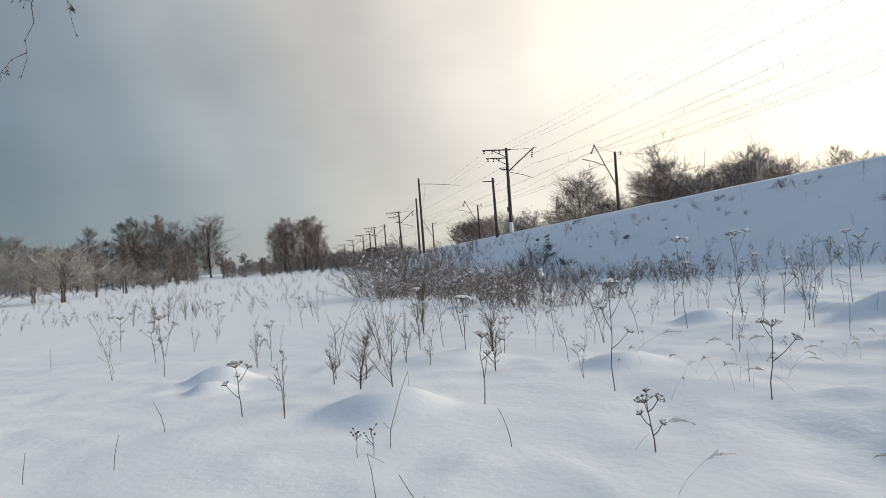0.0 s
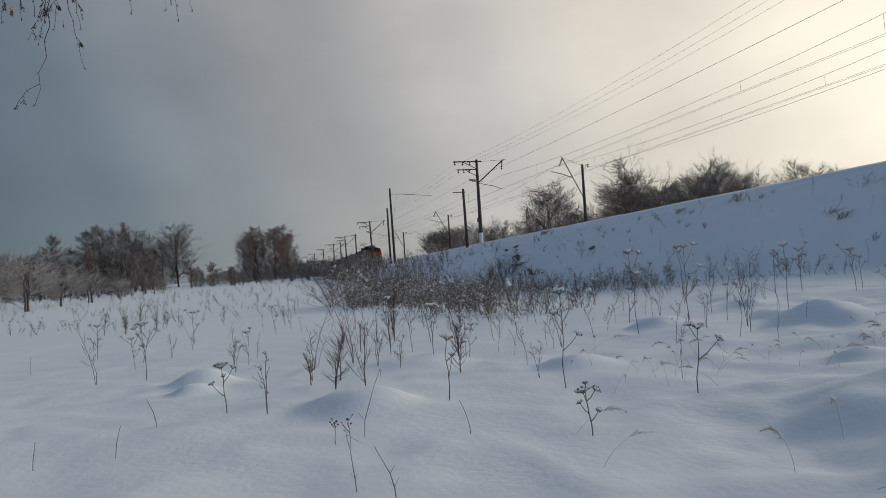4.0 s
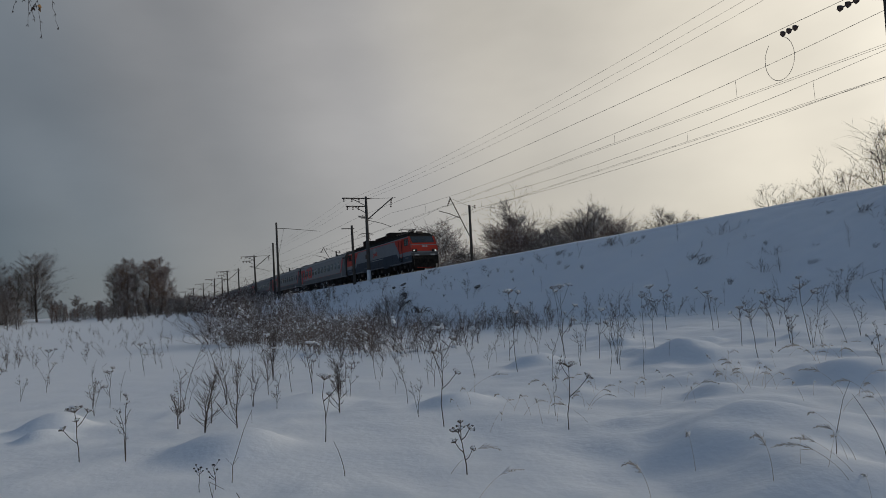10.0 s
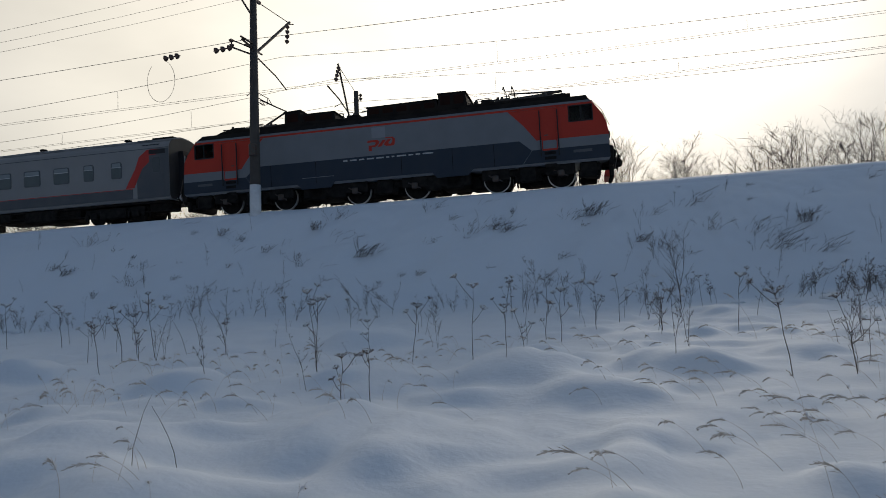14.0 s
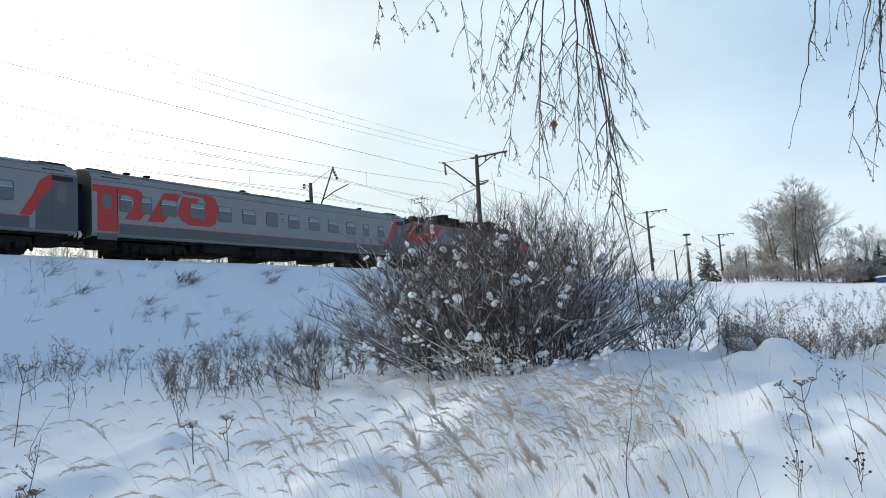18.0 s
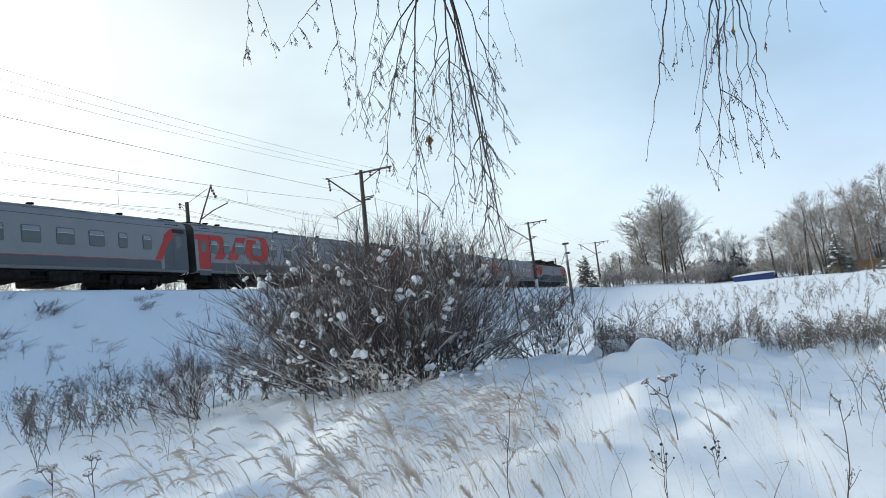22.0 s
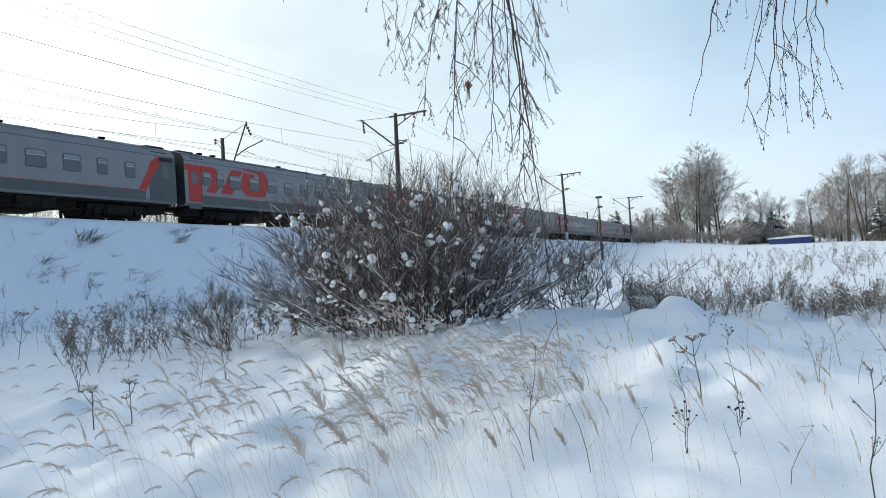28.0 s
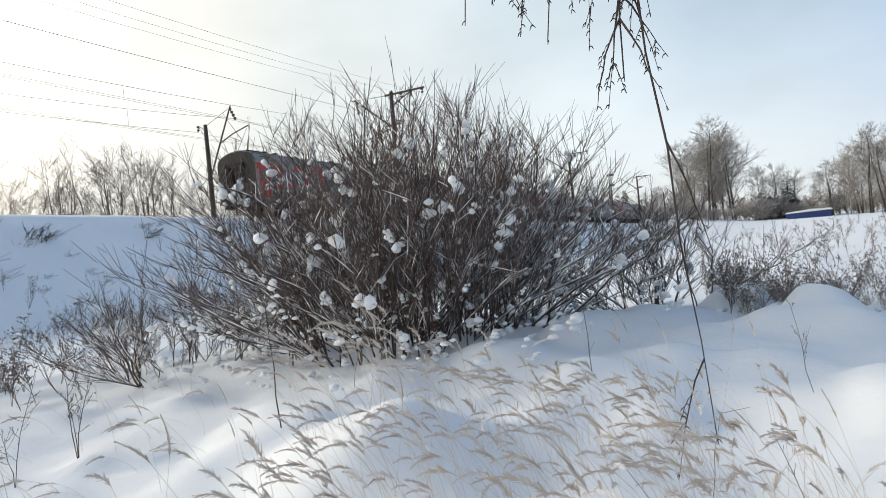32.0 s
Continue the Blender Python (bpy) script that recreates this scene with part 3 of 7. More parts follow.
def near_mast(height, arms=True, stay=True):
    """Mast on the field side: cross-arm towards the field, cantilever over the near track (towards +y)."""
    m = thing("catenary_mast", "weathered concrete catenary mast with a white painted foot", "catenary mast", "catenary masts by the near track")
    part("post", Geo().tube([(0, 0, -0.9), (0, 0, 1.35), (0, 0, height)], [0.25, 0.24, 0.15], 12), CONCRETE, m, smooth=True)
    part("painted_foot", Geo().tube([(0, 0, -0.5), (0, 0, 1.32)], [0.258, 0.25], 12), WHITEPAINT, m, "white painted foot of the mast", True)
    h = height
    if arms:
        part("crossarm", Geo().box((0, -1.2, h - 0.22), (0.15, 3.6, 0.14), 0.02).tube([(0, -0.1, h - 1.1), (0, -1.8, h - 0.26)], 0.045, 6), STEEL, m)
        for y in (-0.9, -1.8, -2.8):
            g = Geo()
            insulator(g, (0, y, h - 0.25), (0, y, h - 0.68), 2, 0.12)
            part("insulator", g, PORCELAIN, m, smooth=True)
        part("lower_crossarm", Geo().box((0, -0.55, h - 2.4), (0.09, 1.1, 0.08), 0.02).box((0, 0.0, h - 2.65), (0.09, 1.5, 0.07), 0.02), STEEL, m)
    c = part("cantilever", Geo().tube([(0, 0.12, h - 2.8), (0, 3.5, h - 0.05)], 0.07, 8).tube([(0, 0.1, h - 0.25), (0, 3.4, h - 0.1)], 0.02, 6)
             .tube([(0, 3.3, h - 0.22), (0, 3.9, h - 0.0)], 0.03, 6), STEEL, m, "inclined steel cantilever bracket")
    g = Geo()
    insulator(g, (0, 3.3, h - 0.25), (0, 3.2, h - 1.3), 4, 0.13)
    part("insulator", g, PORCELAIN, c, smooth=True)
    part("steady_arm", Geo().tube([(0, 0.15, h - 2.9), (0, 2.0, h - 3.3), (0, 3.1, h - 3.7)], 0.035, 6).tube([(0, -0.1, h - 2.6), (0, -1.0, h - 2.5)], 0.05, 6), STEEL, m)
    if stay:
        part("box", Geo().box((0.05, -0.24, 2.9), (0.34, 0.25, 0.55), 0.03), STEEL, m, "small grey equipment box on the mast")
    return m


def far_mast(height):
    """Mast behind the far track: raked cantilever towards the field (-y)."""
    m = thing("catenary_mast", "slim concrete catenary mast with a raked steel cantilever", "catenary mast", "catenary masts by the far track")
    part("post", Geo().tube([(0, 0, -0.9), (0, 0, height)], [0.21, 0.14], 10), CONCRETE, m, smooth=True)
    h = height
    c = part("cantilever", Geo().tube([(0, -0.1, h - 3.9), (0, -2.6, h + 0.95)], 0.06, 8).tube([(0, -0.06, h - 0.1), (0, -2.35, h + 0.75)], 0.018, 6), STEEL, m, "raked lattice cantilever")
    g = Geo()
    for k in range(7):
        f0, f1 = k / 7, (k + 0.5) / 7
        a = lambda f, o: (o, -0.1 - 2.5 * f, h - 3.9 + 4.85 * f)
        g.tube([a(f0, 0.06), a(f1, -0.06)], 0.012, 4).tube([a(f1, -0.06), a(f0 + 1 / 7, 0.06)], 0.012, 4)
    part("lattice", g, STEEL, c)
    g = Geo()
    insulator(g, (0, -2.5, h + 0.8), (0, -3.0, h - 0.2), 4, 0.13)
    part("insulator", g, PORCELAIN, c, smooth=True)
    part("steady_arm", Geo().tube([(0, -1.3, h - 1.6), (0, -2.6, h - 1.1), (0, -4.1, h - 0.75)], 0.045, 6).tube([(0, -2.2, h - 1.25), (0, -3.3, h - 1.75)], 0.02, 5), STEEL, m)
    part("bracket", Geo().tube([(0, 0.1, h - 0.35), (0, 0.75, h + 0.05)], 0.025, 6).tube([(0, 0.1, h - 0.9), (0, 0.75, h + 0.05)], 0.018, 6), STEEL, m)
    g = Geo()
    insulator(g, (0, 0.75, h + 0.05), (0, 0.75, h - 0.4), 2, 0.12)
    part("insulator", g, PORCELAIN, m, smooth=True)
    return m


NEAR_X = [-358.2, -305.3, -260.5, -223.9, -188.9, -143.7, -72.7, -16.3, 49.4, 99.4, 150.0, 215.0, 280.0]
FAR_X = [-330.1, -276.5, -211.7, -160.0, -119.4, -67.8, -15.5, 40.2, 97.0, 155.0, 220.0]
NEAR_H, FAR_H = 10.3, 8.4
NEAR_Y, FAR_Y = 28.5, 39.0


def mast_size(x):
    """The masts further west are of a slightly shorter kind."""
    return float(np.interp(x, [-72, -16], [0.93, 1.0]))


def make_masts():
    a, b = near_mast(NEAR_H), far_mast(FAR_H)
    rnd = random.Random(5)
    lean = {-72.7: (-0.3, 1.6), -16.3: (-0.4, 1.2), 49.4: (1.0, 1.0)}
    for k, x in enumerate(NEAR_X):
        l = lean.get(x, (rnd.uniform(-1.2, 1.2), rnd.uniform(-0.5, 1.5)))
        m = pose(x, NEAR_Y + bend(x), gz(x, NEAR_Y + bend(x)), l[0], l[1], 0) @ Matrix.Scale(mast_size(x), 4)
        o = a if k == 0 else copy_thing(a, pose(0, 0, 0))
        o.matrix_basis = m
        if x in (-72.7, -143.7, -188.9):
            part("second_crossarm", Geo().box((0, -1.25, NEAR_H - 1.2), (0.13, 2.7, 0.12), 0.02).tube([(0, -0.1, NEAR_H - 2.0), (0, -1.5, NEAR_H - 1.24)], 0.04, 6), STEEL, o)
            for y in (-1.0, -1.7, -2.4):
                g = Geo()
                insulator(g, (0, y, NEAR_H - 1.25), (0, y, NEAR_H - 1.65), 2, 0.11)
                part("insulator", g, PORCELAIN, o, smooth=True)
    for k, x in enumerate(FAR_X):
        m = pose(x, FAR_Y + bend(x), gz(x, FAR_Y + bend(x)), rnd.uniform(-1, 1), rnd.uniform(-1, 1), 0) @ Matrix.Scale(mast_size(x), 4)
        o = b if k == 0 else copy_thing(b, pose(0, 0, 0))
        o.matrix_basis = m


make_masts()


def sag_line(xs, y, z, sag, stagger=0.0):
    pts = []
    for a, b in zip(xs[:-1], xs[1:]):
        n = max(6, int((b - a) / 5))
        for k in range(n):
            f = k / n
            pts.append((a + (b - a) * f, y, z - 4 * sag * f * (1 - f)))
    pts.append((xs[-1], y, z))
    return [(x, y + float(bend(x)), CREST_Z + float(dip(x)) + (z - CREST_Z) * mast_size(x)) for x, y, z in pts]


def make_wires():
    base_n, base_f = CREST_Z + NEAR_H, CREST_Z + FAR_H

    def wire(pts, r, label, group="overhead wires"):
        return tagged(part("overhead_wire", Geo().tube(pts, r, 4), WIRE, None), label, "wire", group)
    for y, dz in ((-0.9, -0.62), (-1.8, -0.62), (-2.8, -0.62)):
        wire(sag_line(NEAR_X, NEAR_Y + y, base_n + dz, 1.0), 0.007, "thin feeder wire on the mast cross-arms")
    wire(sag_line(NEAR_X, NEAR_Y - 0.7, base_n - 2.4, 0.35), 0.0115, "heavy feeder cable on the field side of the masts")
    for ty, xs, zc, zm in ((TRACK_Y, NEAR_X, RAIL_Z + 6.35, base_n - 2.0), (TRACK2_Y, FAR_X, RAIL_Z + 6.05, base_f - 0.2)):
        c = wire(sag_line(xs, ty, zc, 0), 0.008, "taut copper contact wire over the track")
        wire(sag_line(xs, ty + 0.35, zc + 0.02, 0), 0.008, "second taut contact wire over the track")
        ms = sag_line(xs, ty, zm, zm - zc - 0.5)
        wire(ms, 0.0105, "sagging messenger cable above the track")
        for a, b in zip(xs[:-1], xs[1:]):
            if a > 120 or b < -150:
                continue
            n = 6
            for k in range(1, n):
                f = k / n
                x = a + (b - a) * f
                zt = zm - 4 * (zm - zc - 0.45) * f * (1 - f)
                yb, size, low = ty + float(bend(x)), mast_size(x), CREST_Z + float(dip(x))
                part("dropper", Geo().tube([(x, yb, low + (zt - CREST_Z) * size), (x, yb, low + (zc - CREST_Z) * size)], 0.009, 3), WIRE, c)
    wire(sag_line(FAR_X, FAR_Y + 0.75, base_f - 0.4, 0.8), 0.012, "thin line wire behind the far masts")
    # loop of slack cable beside a mast
    lp = [(-20.7 + 0.76 * math.sin(a), NEAR_Y - 1.4, 11.6 + 1.0 * math.cos(a)) for a in np.linspace(0.3, 5.6, 22)]
    wire(lp, 0.012, "slack loop of jumper cable", "jumper loop")
    # strain insulators on the feeder beside the mast
    for x0, x1 in ((-20.5, -19.6), (-17.8, -16.8)):
        g = Geo()
        insulator(g, (x0, NEAR_Y - 1.45, 12.62), (x1, NEAR_Y - 1.4, 12.68), 3, 0.15)
        tagged(part("strain_insulator", g, PORCELAIN, None, smooth=True), "string of dark insulator discs on the feeder cable", "insulator", "strain insulators")
    br = thing("feeder_bracket", "short steel bracket holding the feeder cable at the mast", "bracket")
    part("arm", Geo().tube([(-17.1, NEAR_Y - 1.4, 12.8), (-16.3, NEAR_Y - 0.75, 12.5)], 0.04, 6).tube([(-16.9, NEAR_Y - 1.4, 13.05), (-16.3, NEAR_Y - 0.8, 12.8)], 0.03, 6), STEEL, br)
    g = Geo()
    insulator(g, (-16.9, NEAR_Y - 1.4, 13.1), (-16.85, NEAR_Y - 1.4, 12.65), 2, 0.12)
    part("insulator", g, PORCELAIN, br, smooth=True)


make_wires()


def make_other_posts():
    # tall anchor mast
    t = thing("anchor_mast", "tall dark anchor mast with a straining arm", "mast")
    part("post", Geo().tube([(0, 0, -1), (0, 0, 15.2)], [0.28, 0.19], 10), CONCRETE, t, smooth=True)
    part("second_post", Geo().tube([(-3.6, -0.2, -1), (-3.4, -0.2, 11.4)], [0.25, 0.17], 10), CONCRETE, t, smooth=True)
    part("arm", Geo().tube([(0, 0, 14.0), (0, 2.5, 13.9), (0, 9.0, 13.3)], [0.05, 0.06, 0.03], 6), STEEL, t)
    part("stay", Geo().tube([(0, 1.5, 13.9), (0, 0.2, 8.5)], 0.02, 4), STEEL, t)
    t.location = (-115.6, 27.6 + bend(-115.6), 5.0 + dip(-115.6))
    t.scale = (0.84, 0.84, 0.84)
    for x, y, h in ((-76.8, 28.2, 6.9), (-169.2, 28.6, 8.8), (-203.2, 28.6, 8.8)):
        s = thing("plain_mast", "plain dark concrete mast beside the track", "mast", "plain masts by the track")
        part("post", Geo().tube([(0, 0, -1), (0, 0, h)], [0.2, 0.14], 10), CONCRETE, s, smooth=True)
        part("arm", Geo().box((0, -0.5, h - 0.4), (0.1, 1.6, 0.1), 0.02), STEEL, s)
        s.location = (x, y + bend(x), CREST_Z + dip(x))
    # post with a lamp head near the field's edge
    x, y = 73.5, 17.3
    p = thing("utility_post", "dark wooden utility post with small fittings on the field edge", "post")
    part("post", Geo().tube([(0, 0, -0.5), (0.05, 0, 7.1)], [0.17, 0.13], 8), BARK, p, smooth=True)
    part("fitting", Geo().box((0, -0.1, 6.95), (0.35, 0.7, 0.2), 0.03).box((0, -0.2, 5.9), (0.25, 0.5, 0.2), 0.03), STEEL, p)
    p.location = (x, y, gz(x, y))
    # lattice pylon far behind the trees
    q = thing("lattice_pylon", "distant grey lattice power pylon", "pylon")
    g = Geo()
    for sx in (-1, 1):
        for sy in (-1, 1):
            g.tube([(sx * 2.2, sy * 2.2, 0), (sx * 0.5, sy * 0.5, 22), (0, 0, 27)], 0.13, 4)
    for k in range(7):
        z0, z1 = k * 3.1, (k + 1) * 3.1
        w0, w1 = 2.2 - 1.7 * z0 / 22, 2.2 - 1.7 * z1 / 22
        for s in (-1, 1):
            g.tube([(-w0, s * w0, z0), (w1, s * w1, z1)], 0.07, 3).tube([(w0, s * w0, z0), (-w1, s * w1, z1)], 0.07, 3)
    part("lattice", g, STEEL, q)
    part("crossarm", Geo().tube([(-4, 0, 18), (4, 0, 18)], 0.12, 4).tube([(-3, 0, 22), (3, 0, 22)], 0.12, 4), STEEL, q)
    q.location = (-300, 125, 4)
    q.rotation_euler = (0, 0, 0.9)


make_other_posts()


# ---- train ----
def rrect(cx, cz, w, h, r=0.08, n=3):
    pts = []
    for sx, sz, a0 in ((1, 1, 0), (-1, 1, 90), (-1, -1, 180), (1, -1, 270)):
        for k in range(n + 1):
            a = radians(a0 + 90 * k / n)
            pts.append((cx + sx * (w / 2 - r) + r * math.cos(a), cz + sz * (h / 2 - r) + r * math.sin(a)))
    return pts


def panel(outline, face, out, s, geo=None):
    """A panel on the side s of a vehicle, standing proud of it by out."""
    return (geo or Geo()).slab(outline, min(s * (face + out), s * (face - 0.01)), max(s * (face + out), s * (face - 0.01)))


def sides(name, outline, face, out, material, parents, label=""):
    """The same panel on both sides; parents may be one part or one for each side."""
    ps = parents if isinstance(parents, list) else [parents, parents]
    return [part(name, panel(outline, face, out, s), material, p, label) for s, p in zip((-1, 1), ps)]


def wheelset(radius, parent, x, tyre=TYRE):
    w = part("wheelset", Geo().tube([(0, -0.9, 0), (0, 0.9, 0)], 0.09, 8).disc((0, -0.76, 0), radius * 0.93, 0.1, 24).disc((0, 0.76, 0), radius * 0.93, 0.1, 24)
             .box((0, -0.83, 0), (radius * 1.3, 0.02, 0.07)).box((0, 0.83, 0), (radius * 1.3, 0.02, 0.07)), LDARK, parent)
    w.location = (x, 0, radius)
    for s in (-0.76, 0.76):
        part("tyre", Geo().disc((0, s, 0), radius, 0.13, 28, radius * 0.93), tyre, w, "steel tyre of the wheel")
    return w


def bogie(parent, x, axles, radius):
    """A bogie frame with its springs and boxes, between the given axles."""
    a, b = min(axles), max(axles)
    g = Geo()
    for s in (-1.05, 1.05):
        g.box(((a + b) / 2, s, radius + 0.18), (b - a + 1.0, 0.16, 0.3), 0.04)
        g.box(((a + b) / 2, s, radius - 0.08), ((b - a) * 0.42, 0.2, 0.3), 0.04)
        for ax in axles:
            g.box((ax, s * 1.06, radius), (0.42, 0.2, 0.36), 0.05)
            for d in (-0.42, 0.42):
                g.tube([(ax + d, s * 1.05, radius - 0.2), (ax + d, s * 1.05, radius + 0.12)], 0.085, 8)
            g.box((ax - (radius + 0.16), s * 0.75, radius * 0.9), (0.07, 0.2, 0.4), 0.02)
            g.box((ax + (radius + 0.16), s * 0.75, radius * 0.9), (0.07, 0.2, 0.4), 0.02)
    g.box(((a + b) / 2, 0, radius + 0.1), (0.5, 2.1, 0.3), 0.04)
    return part("bogie_frame", g, LDARK, parent, smooth=False)


def pantograph(parent, x, up):
    p = part("pantograph", Geo().box((0, 0, 0.08), (2.6, 1.2, 0.07), 0.02).box((-0.9, 0, 0.2), (0.5, 0.5, 0.18), 0.04)
             .box((0.7, 0.0, 0.22), (0.7, 0.3, 0.16), 0.04).tube([(-1.7, -0.5, 0.14), (1.9, -0.5, 0.12)], 0.035, 6).tube([(-1.7, 0.5, 0.14), (1.9, 0.5, 0.12)], 0.035, 6)
             .tube([(-1.2, -0.45, 0.0), (-1.2, -0.45, 0.3)], 0.06, 8).tube([(0.9, -0.45, 0.0), (0.9, -0.45, 0.3)], 0.06, 8)
             .tube([(-1.2, 0.45, 0.0), (-1.2, 0.45, 0.3)], 0.06, 8).tube([(0.9, 0.45, 0.0), (0.9, 0.45, 0.3)], 0.06, 8), STEEL, parent, "dark steel pantograph on roof insulators")
    p.location = (x, 0, 4.22)
    if up:
        knee, head = (1.55, 0, 0.9), (0.1, 0, 1.66)
        part("lower_arm", Geo().tube([(0.3, 0, 0.25), knee], [0.06, 0.045], 8), STEEL, p)
        part("upper_arm", Geo().tube([knee, head], [0.04, 0.025], 6).tube([knee, (0.05, -0.35, 1.74)], 0.015, 4).tube([knee, (0.05, 0.35, 1.74)], 0.015, 4), STEEL, p)
    else:
        knee, head = (1.75, 0, 0.38), (-0.7, 0, 0.52)
        part("lower_arm", Geo().tube([(-0.6, 0, 0.25), knee], [0.06, 0.05], 8), STEEL, p)
        part("upper_arm", Geo().tube([knee, head], [0.05, 0.035], 6), STEEL, p)
    hx, hz = head[0], head[2]
    frame_g = Geo()
    for dx in (-0.2, 0.2):
        frame_g.tube([(hx + dx, -0.95, hz - 0.02), (hx + dx, -0.6, hz + 0.2), (hx + dx, 0.6, hz + 0.2), (hx + dx, 0.95, hz - 0.02)], 0.022, 6)
    for y in (-0.5, 0.5):
        frame_g.tube([(hx - 0.2, y, hz + 0.2), (hx - 0.17, y, hz - 0.12), (hx, y, hz - 0.17), (hx + 0.17, y, hz - 0.12), (hx + 0.2, y, hz + 0.2)], 0.018, 5)
    part("collector_head", frame_g.tube([(hx, -0.5, hz - 0.15), (hx, 0.5, hz - 0.15)], 0.025, 6), STEEL, p)
    return p


def make_locomotive():
    """Nose at +x 10.5, tail at -10.5, rail top at z 0."""
    L = thing("electric_locomotive", "grey and red electric locomotive with lit headlights, one pantograph raised", "locomotive")

    def end(sg):
        zs, xs = [0.0, 1.2, 2.35, 2.75, 3.0, 3.95, 4.3], [10.25, 10.25, 10.22, 10.15, 10.05, 9.35, 9.1]
        return lambda z: sg * float(np.interp(z, zs, xs))
    side = [(-1.45, 1.0), (1.45, 1.0), (1.55, 1.15), (1.55, 3.5), (1.45, 3.72), (-1.45, 3.72), (-1.55, 3.5), (-1.55, 1.15)]
    part("body", Geo().along(side, -8.3, 8.3), LGREY, L)
    low = [(-1.45, 1.0), (1.45, 1.0), (1.55, 1.15), (1.55, 2.79), (-1.55, 2.79), (-1.55, 1.15)]
    high = [(-1.55, 3.505), (1.55, 3.505), (1.45, 3.72), (-1.45, 3.72)]
    for sg in (-1, 1):
        e = end(sg)
        a, b = (8.301, e) if sg > 0 else (e, -8.301)
        part("cab_shell", Geo().along(low, a, b), LGREY, L)
        part("cab_header", Geo().along(high, a, b), LGREY, L)
        sides("window_pillar", [(sg * 8.302, 2.792), (sg * 8.58, 2.792), (sg * 8.58, 3.503), (sg * 8.302, 3.503)], 1.5, 0.05, LGREY, L)
        sides("corner_pillar", [(sg * 9.58, 2.792), (sg * 10.11, 2.792), (sg * 9.67, 3.503), (sg * 9.58, 3.503)], 1.5, 0.05, LGREY, L)
    roof = [(-1.45, 3.725), (1.45, 3.725), (1.25, 3.98), (0.8, 4.1), (-0.8, 4.1), (-1.25, 3.98)]
    part("roof", Geo().along(roof, end(-1), end(1)), ROOFDARK, L, "sooty dark roof")
    F = 1.55
    # livery panels
    for sg in (-1, 1):
        sides("cab_panel", [(sg * 10.24, 2.1), (sg * 10.17, 2.7), (sg * 10.12, 2.8), (sg * 6.6, 2.8), (sg * 7.13, 2.1)], F, 0.006, LRED, L, "bright red cab side")
        sides("cab_panel", [(sg * 8.57, 2.8), (sg * 8.57, 3.5), (sg * 5.93, 3.5), (sg * 6.6, 2.8)], F, 0.006, LRED, L)
        sides("cab_panel", [(sg * 9.6, 2.8), (sg * 10.11, 2.8), (sg * 9.67, 3.5), (sg * 9.6, 3.5)], F, 0.006, LRED, L)
        sides("cab_band", [(sg * 10.25, 1.69), (sg * 10.24, 2.09), (sg * 7.15, 2.09), (sg * 6.93, 1.69)], F, 0.004, LGREY, L)
        sides("sill_panel", [(sg * 10.25, 1.1), (sg * 10.25, 1.68), (sg * 6.92, 1.68), (sg * 6.5, 1.1)], F, 0.005, LBLUE, L, "dark blue-grey sill under the cab")
        sides("number_bar", [(sg * 9.5, 1.42), (sg * 8.7, 1.42), (sg * 8.7, 1.54), (sg * 9.5, 1.54)], F, 0.008, CDARK, L, "plain grey marking bar")
        # door with hand rails
        d = sides("door", rrect(sg * 7.7, 2.55, 0.68, 1.86, 0.05), F, 0.016, LRED, L, "red cab door")
        sides("door_foot", rrect(sg * 7.7, 1.88, 0.6, 0.36, 0.03), F, 0.02, LGREY, d)
        sides("door_handle", rrect(sg * 7.56, 2.3, 0.16, 0.05, 0.02), F, 0.035, STEEL, d)
        for dx in (-0.39, 0.39):
            for s, dd in zip((-1, 1), d):
                part("handrail", Geo().tube([(sg * 7.7 + dx, s * 1.64, 1.35), (sg * 7.7 + dx, s * 1.66, 3.4)], 0.028, 6), RUBBER, dd)
        for z in (0.62, 0.95, 1.28, 1.5):
            sides("step", rrect(sg * 7.7, z, 0.5, 0.13, 0.02), F, 0.03, LDARK, L)
        sides("rain_gutter", [(sg * 9.66, 3.51), (sg * 5.9, 3.51), (sg * 5.9, 3.545), (sg * 9.66, 3.545)], 1.54, 0.03, LRED, L)
        w = sides("cab_window", [(sg * 8.56, 2.77), (sg * 9.62, 2.77), (sg * 9.62, 2.83), (sg * 8.56, 2.83)], F, 0.012, RUBBER, L, "black window frame of the cab")
        sides("frame_bar", [(sg * 8.56, 3.47), (sg * 9.62, 3.47), (sg * 9.62, 3.52), (sg * 8.56, 3.52)], F, 0.012, RUBBER, w)
        for x in (8.585, 9.1, 9.6):
            sides("frame_bar", [(sg * (x - 0.025), 2.83), (sg * (x + 0.025), 2.83), (sg * (x + 0.025), 3.47), (sg * (x - 0.025), 3.47)], F, 0.013, RUBBER, w)
        for x in (8.845, 9.35):
            sides("pane", [(sg * (x - 0.23), 2.83), (sg * (x + 0.23), 2.83), (sg * (x + 0.23), 3.47), (sg * (x - 0.23), 3.47)], 1.54, -0.01, CABGLASS, w)
        # nose
        e = end(sg)

        def facing(y0, y1, z0, z1, out, mt, name, label="", par=L):
            g = Geo()
            zz = [z0, (z0 + z1) / 2, z1]
            pts = []
            for z in zz:
                for y in (y0, y1):
                    pts.append((e(z) + sg * out, y, z))
                    pts.append((e(z) - sg * 0.02, y, z))
            b = g._put(pts)
            q = [(0, 2, 6, 4), (4, 6, 10, 8), (0, 1, 3, 2), (8, 10, 11, 9), (0, 4, 5, 1), (4, 8, 9, 5), (2, 3, 7, 6), (6, 7, 11, 10)]
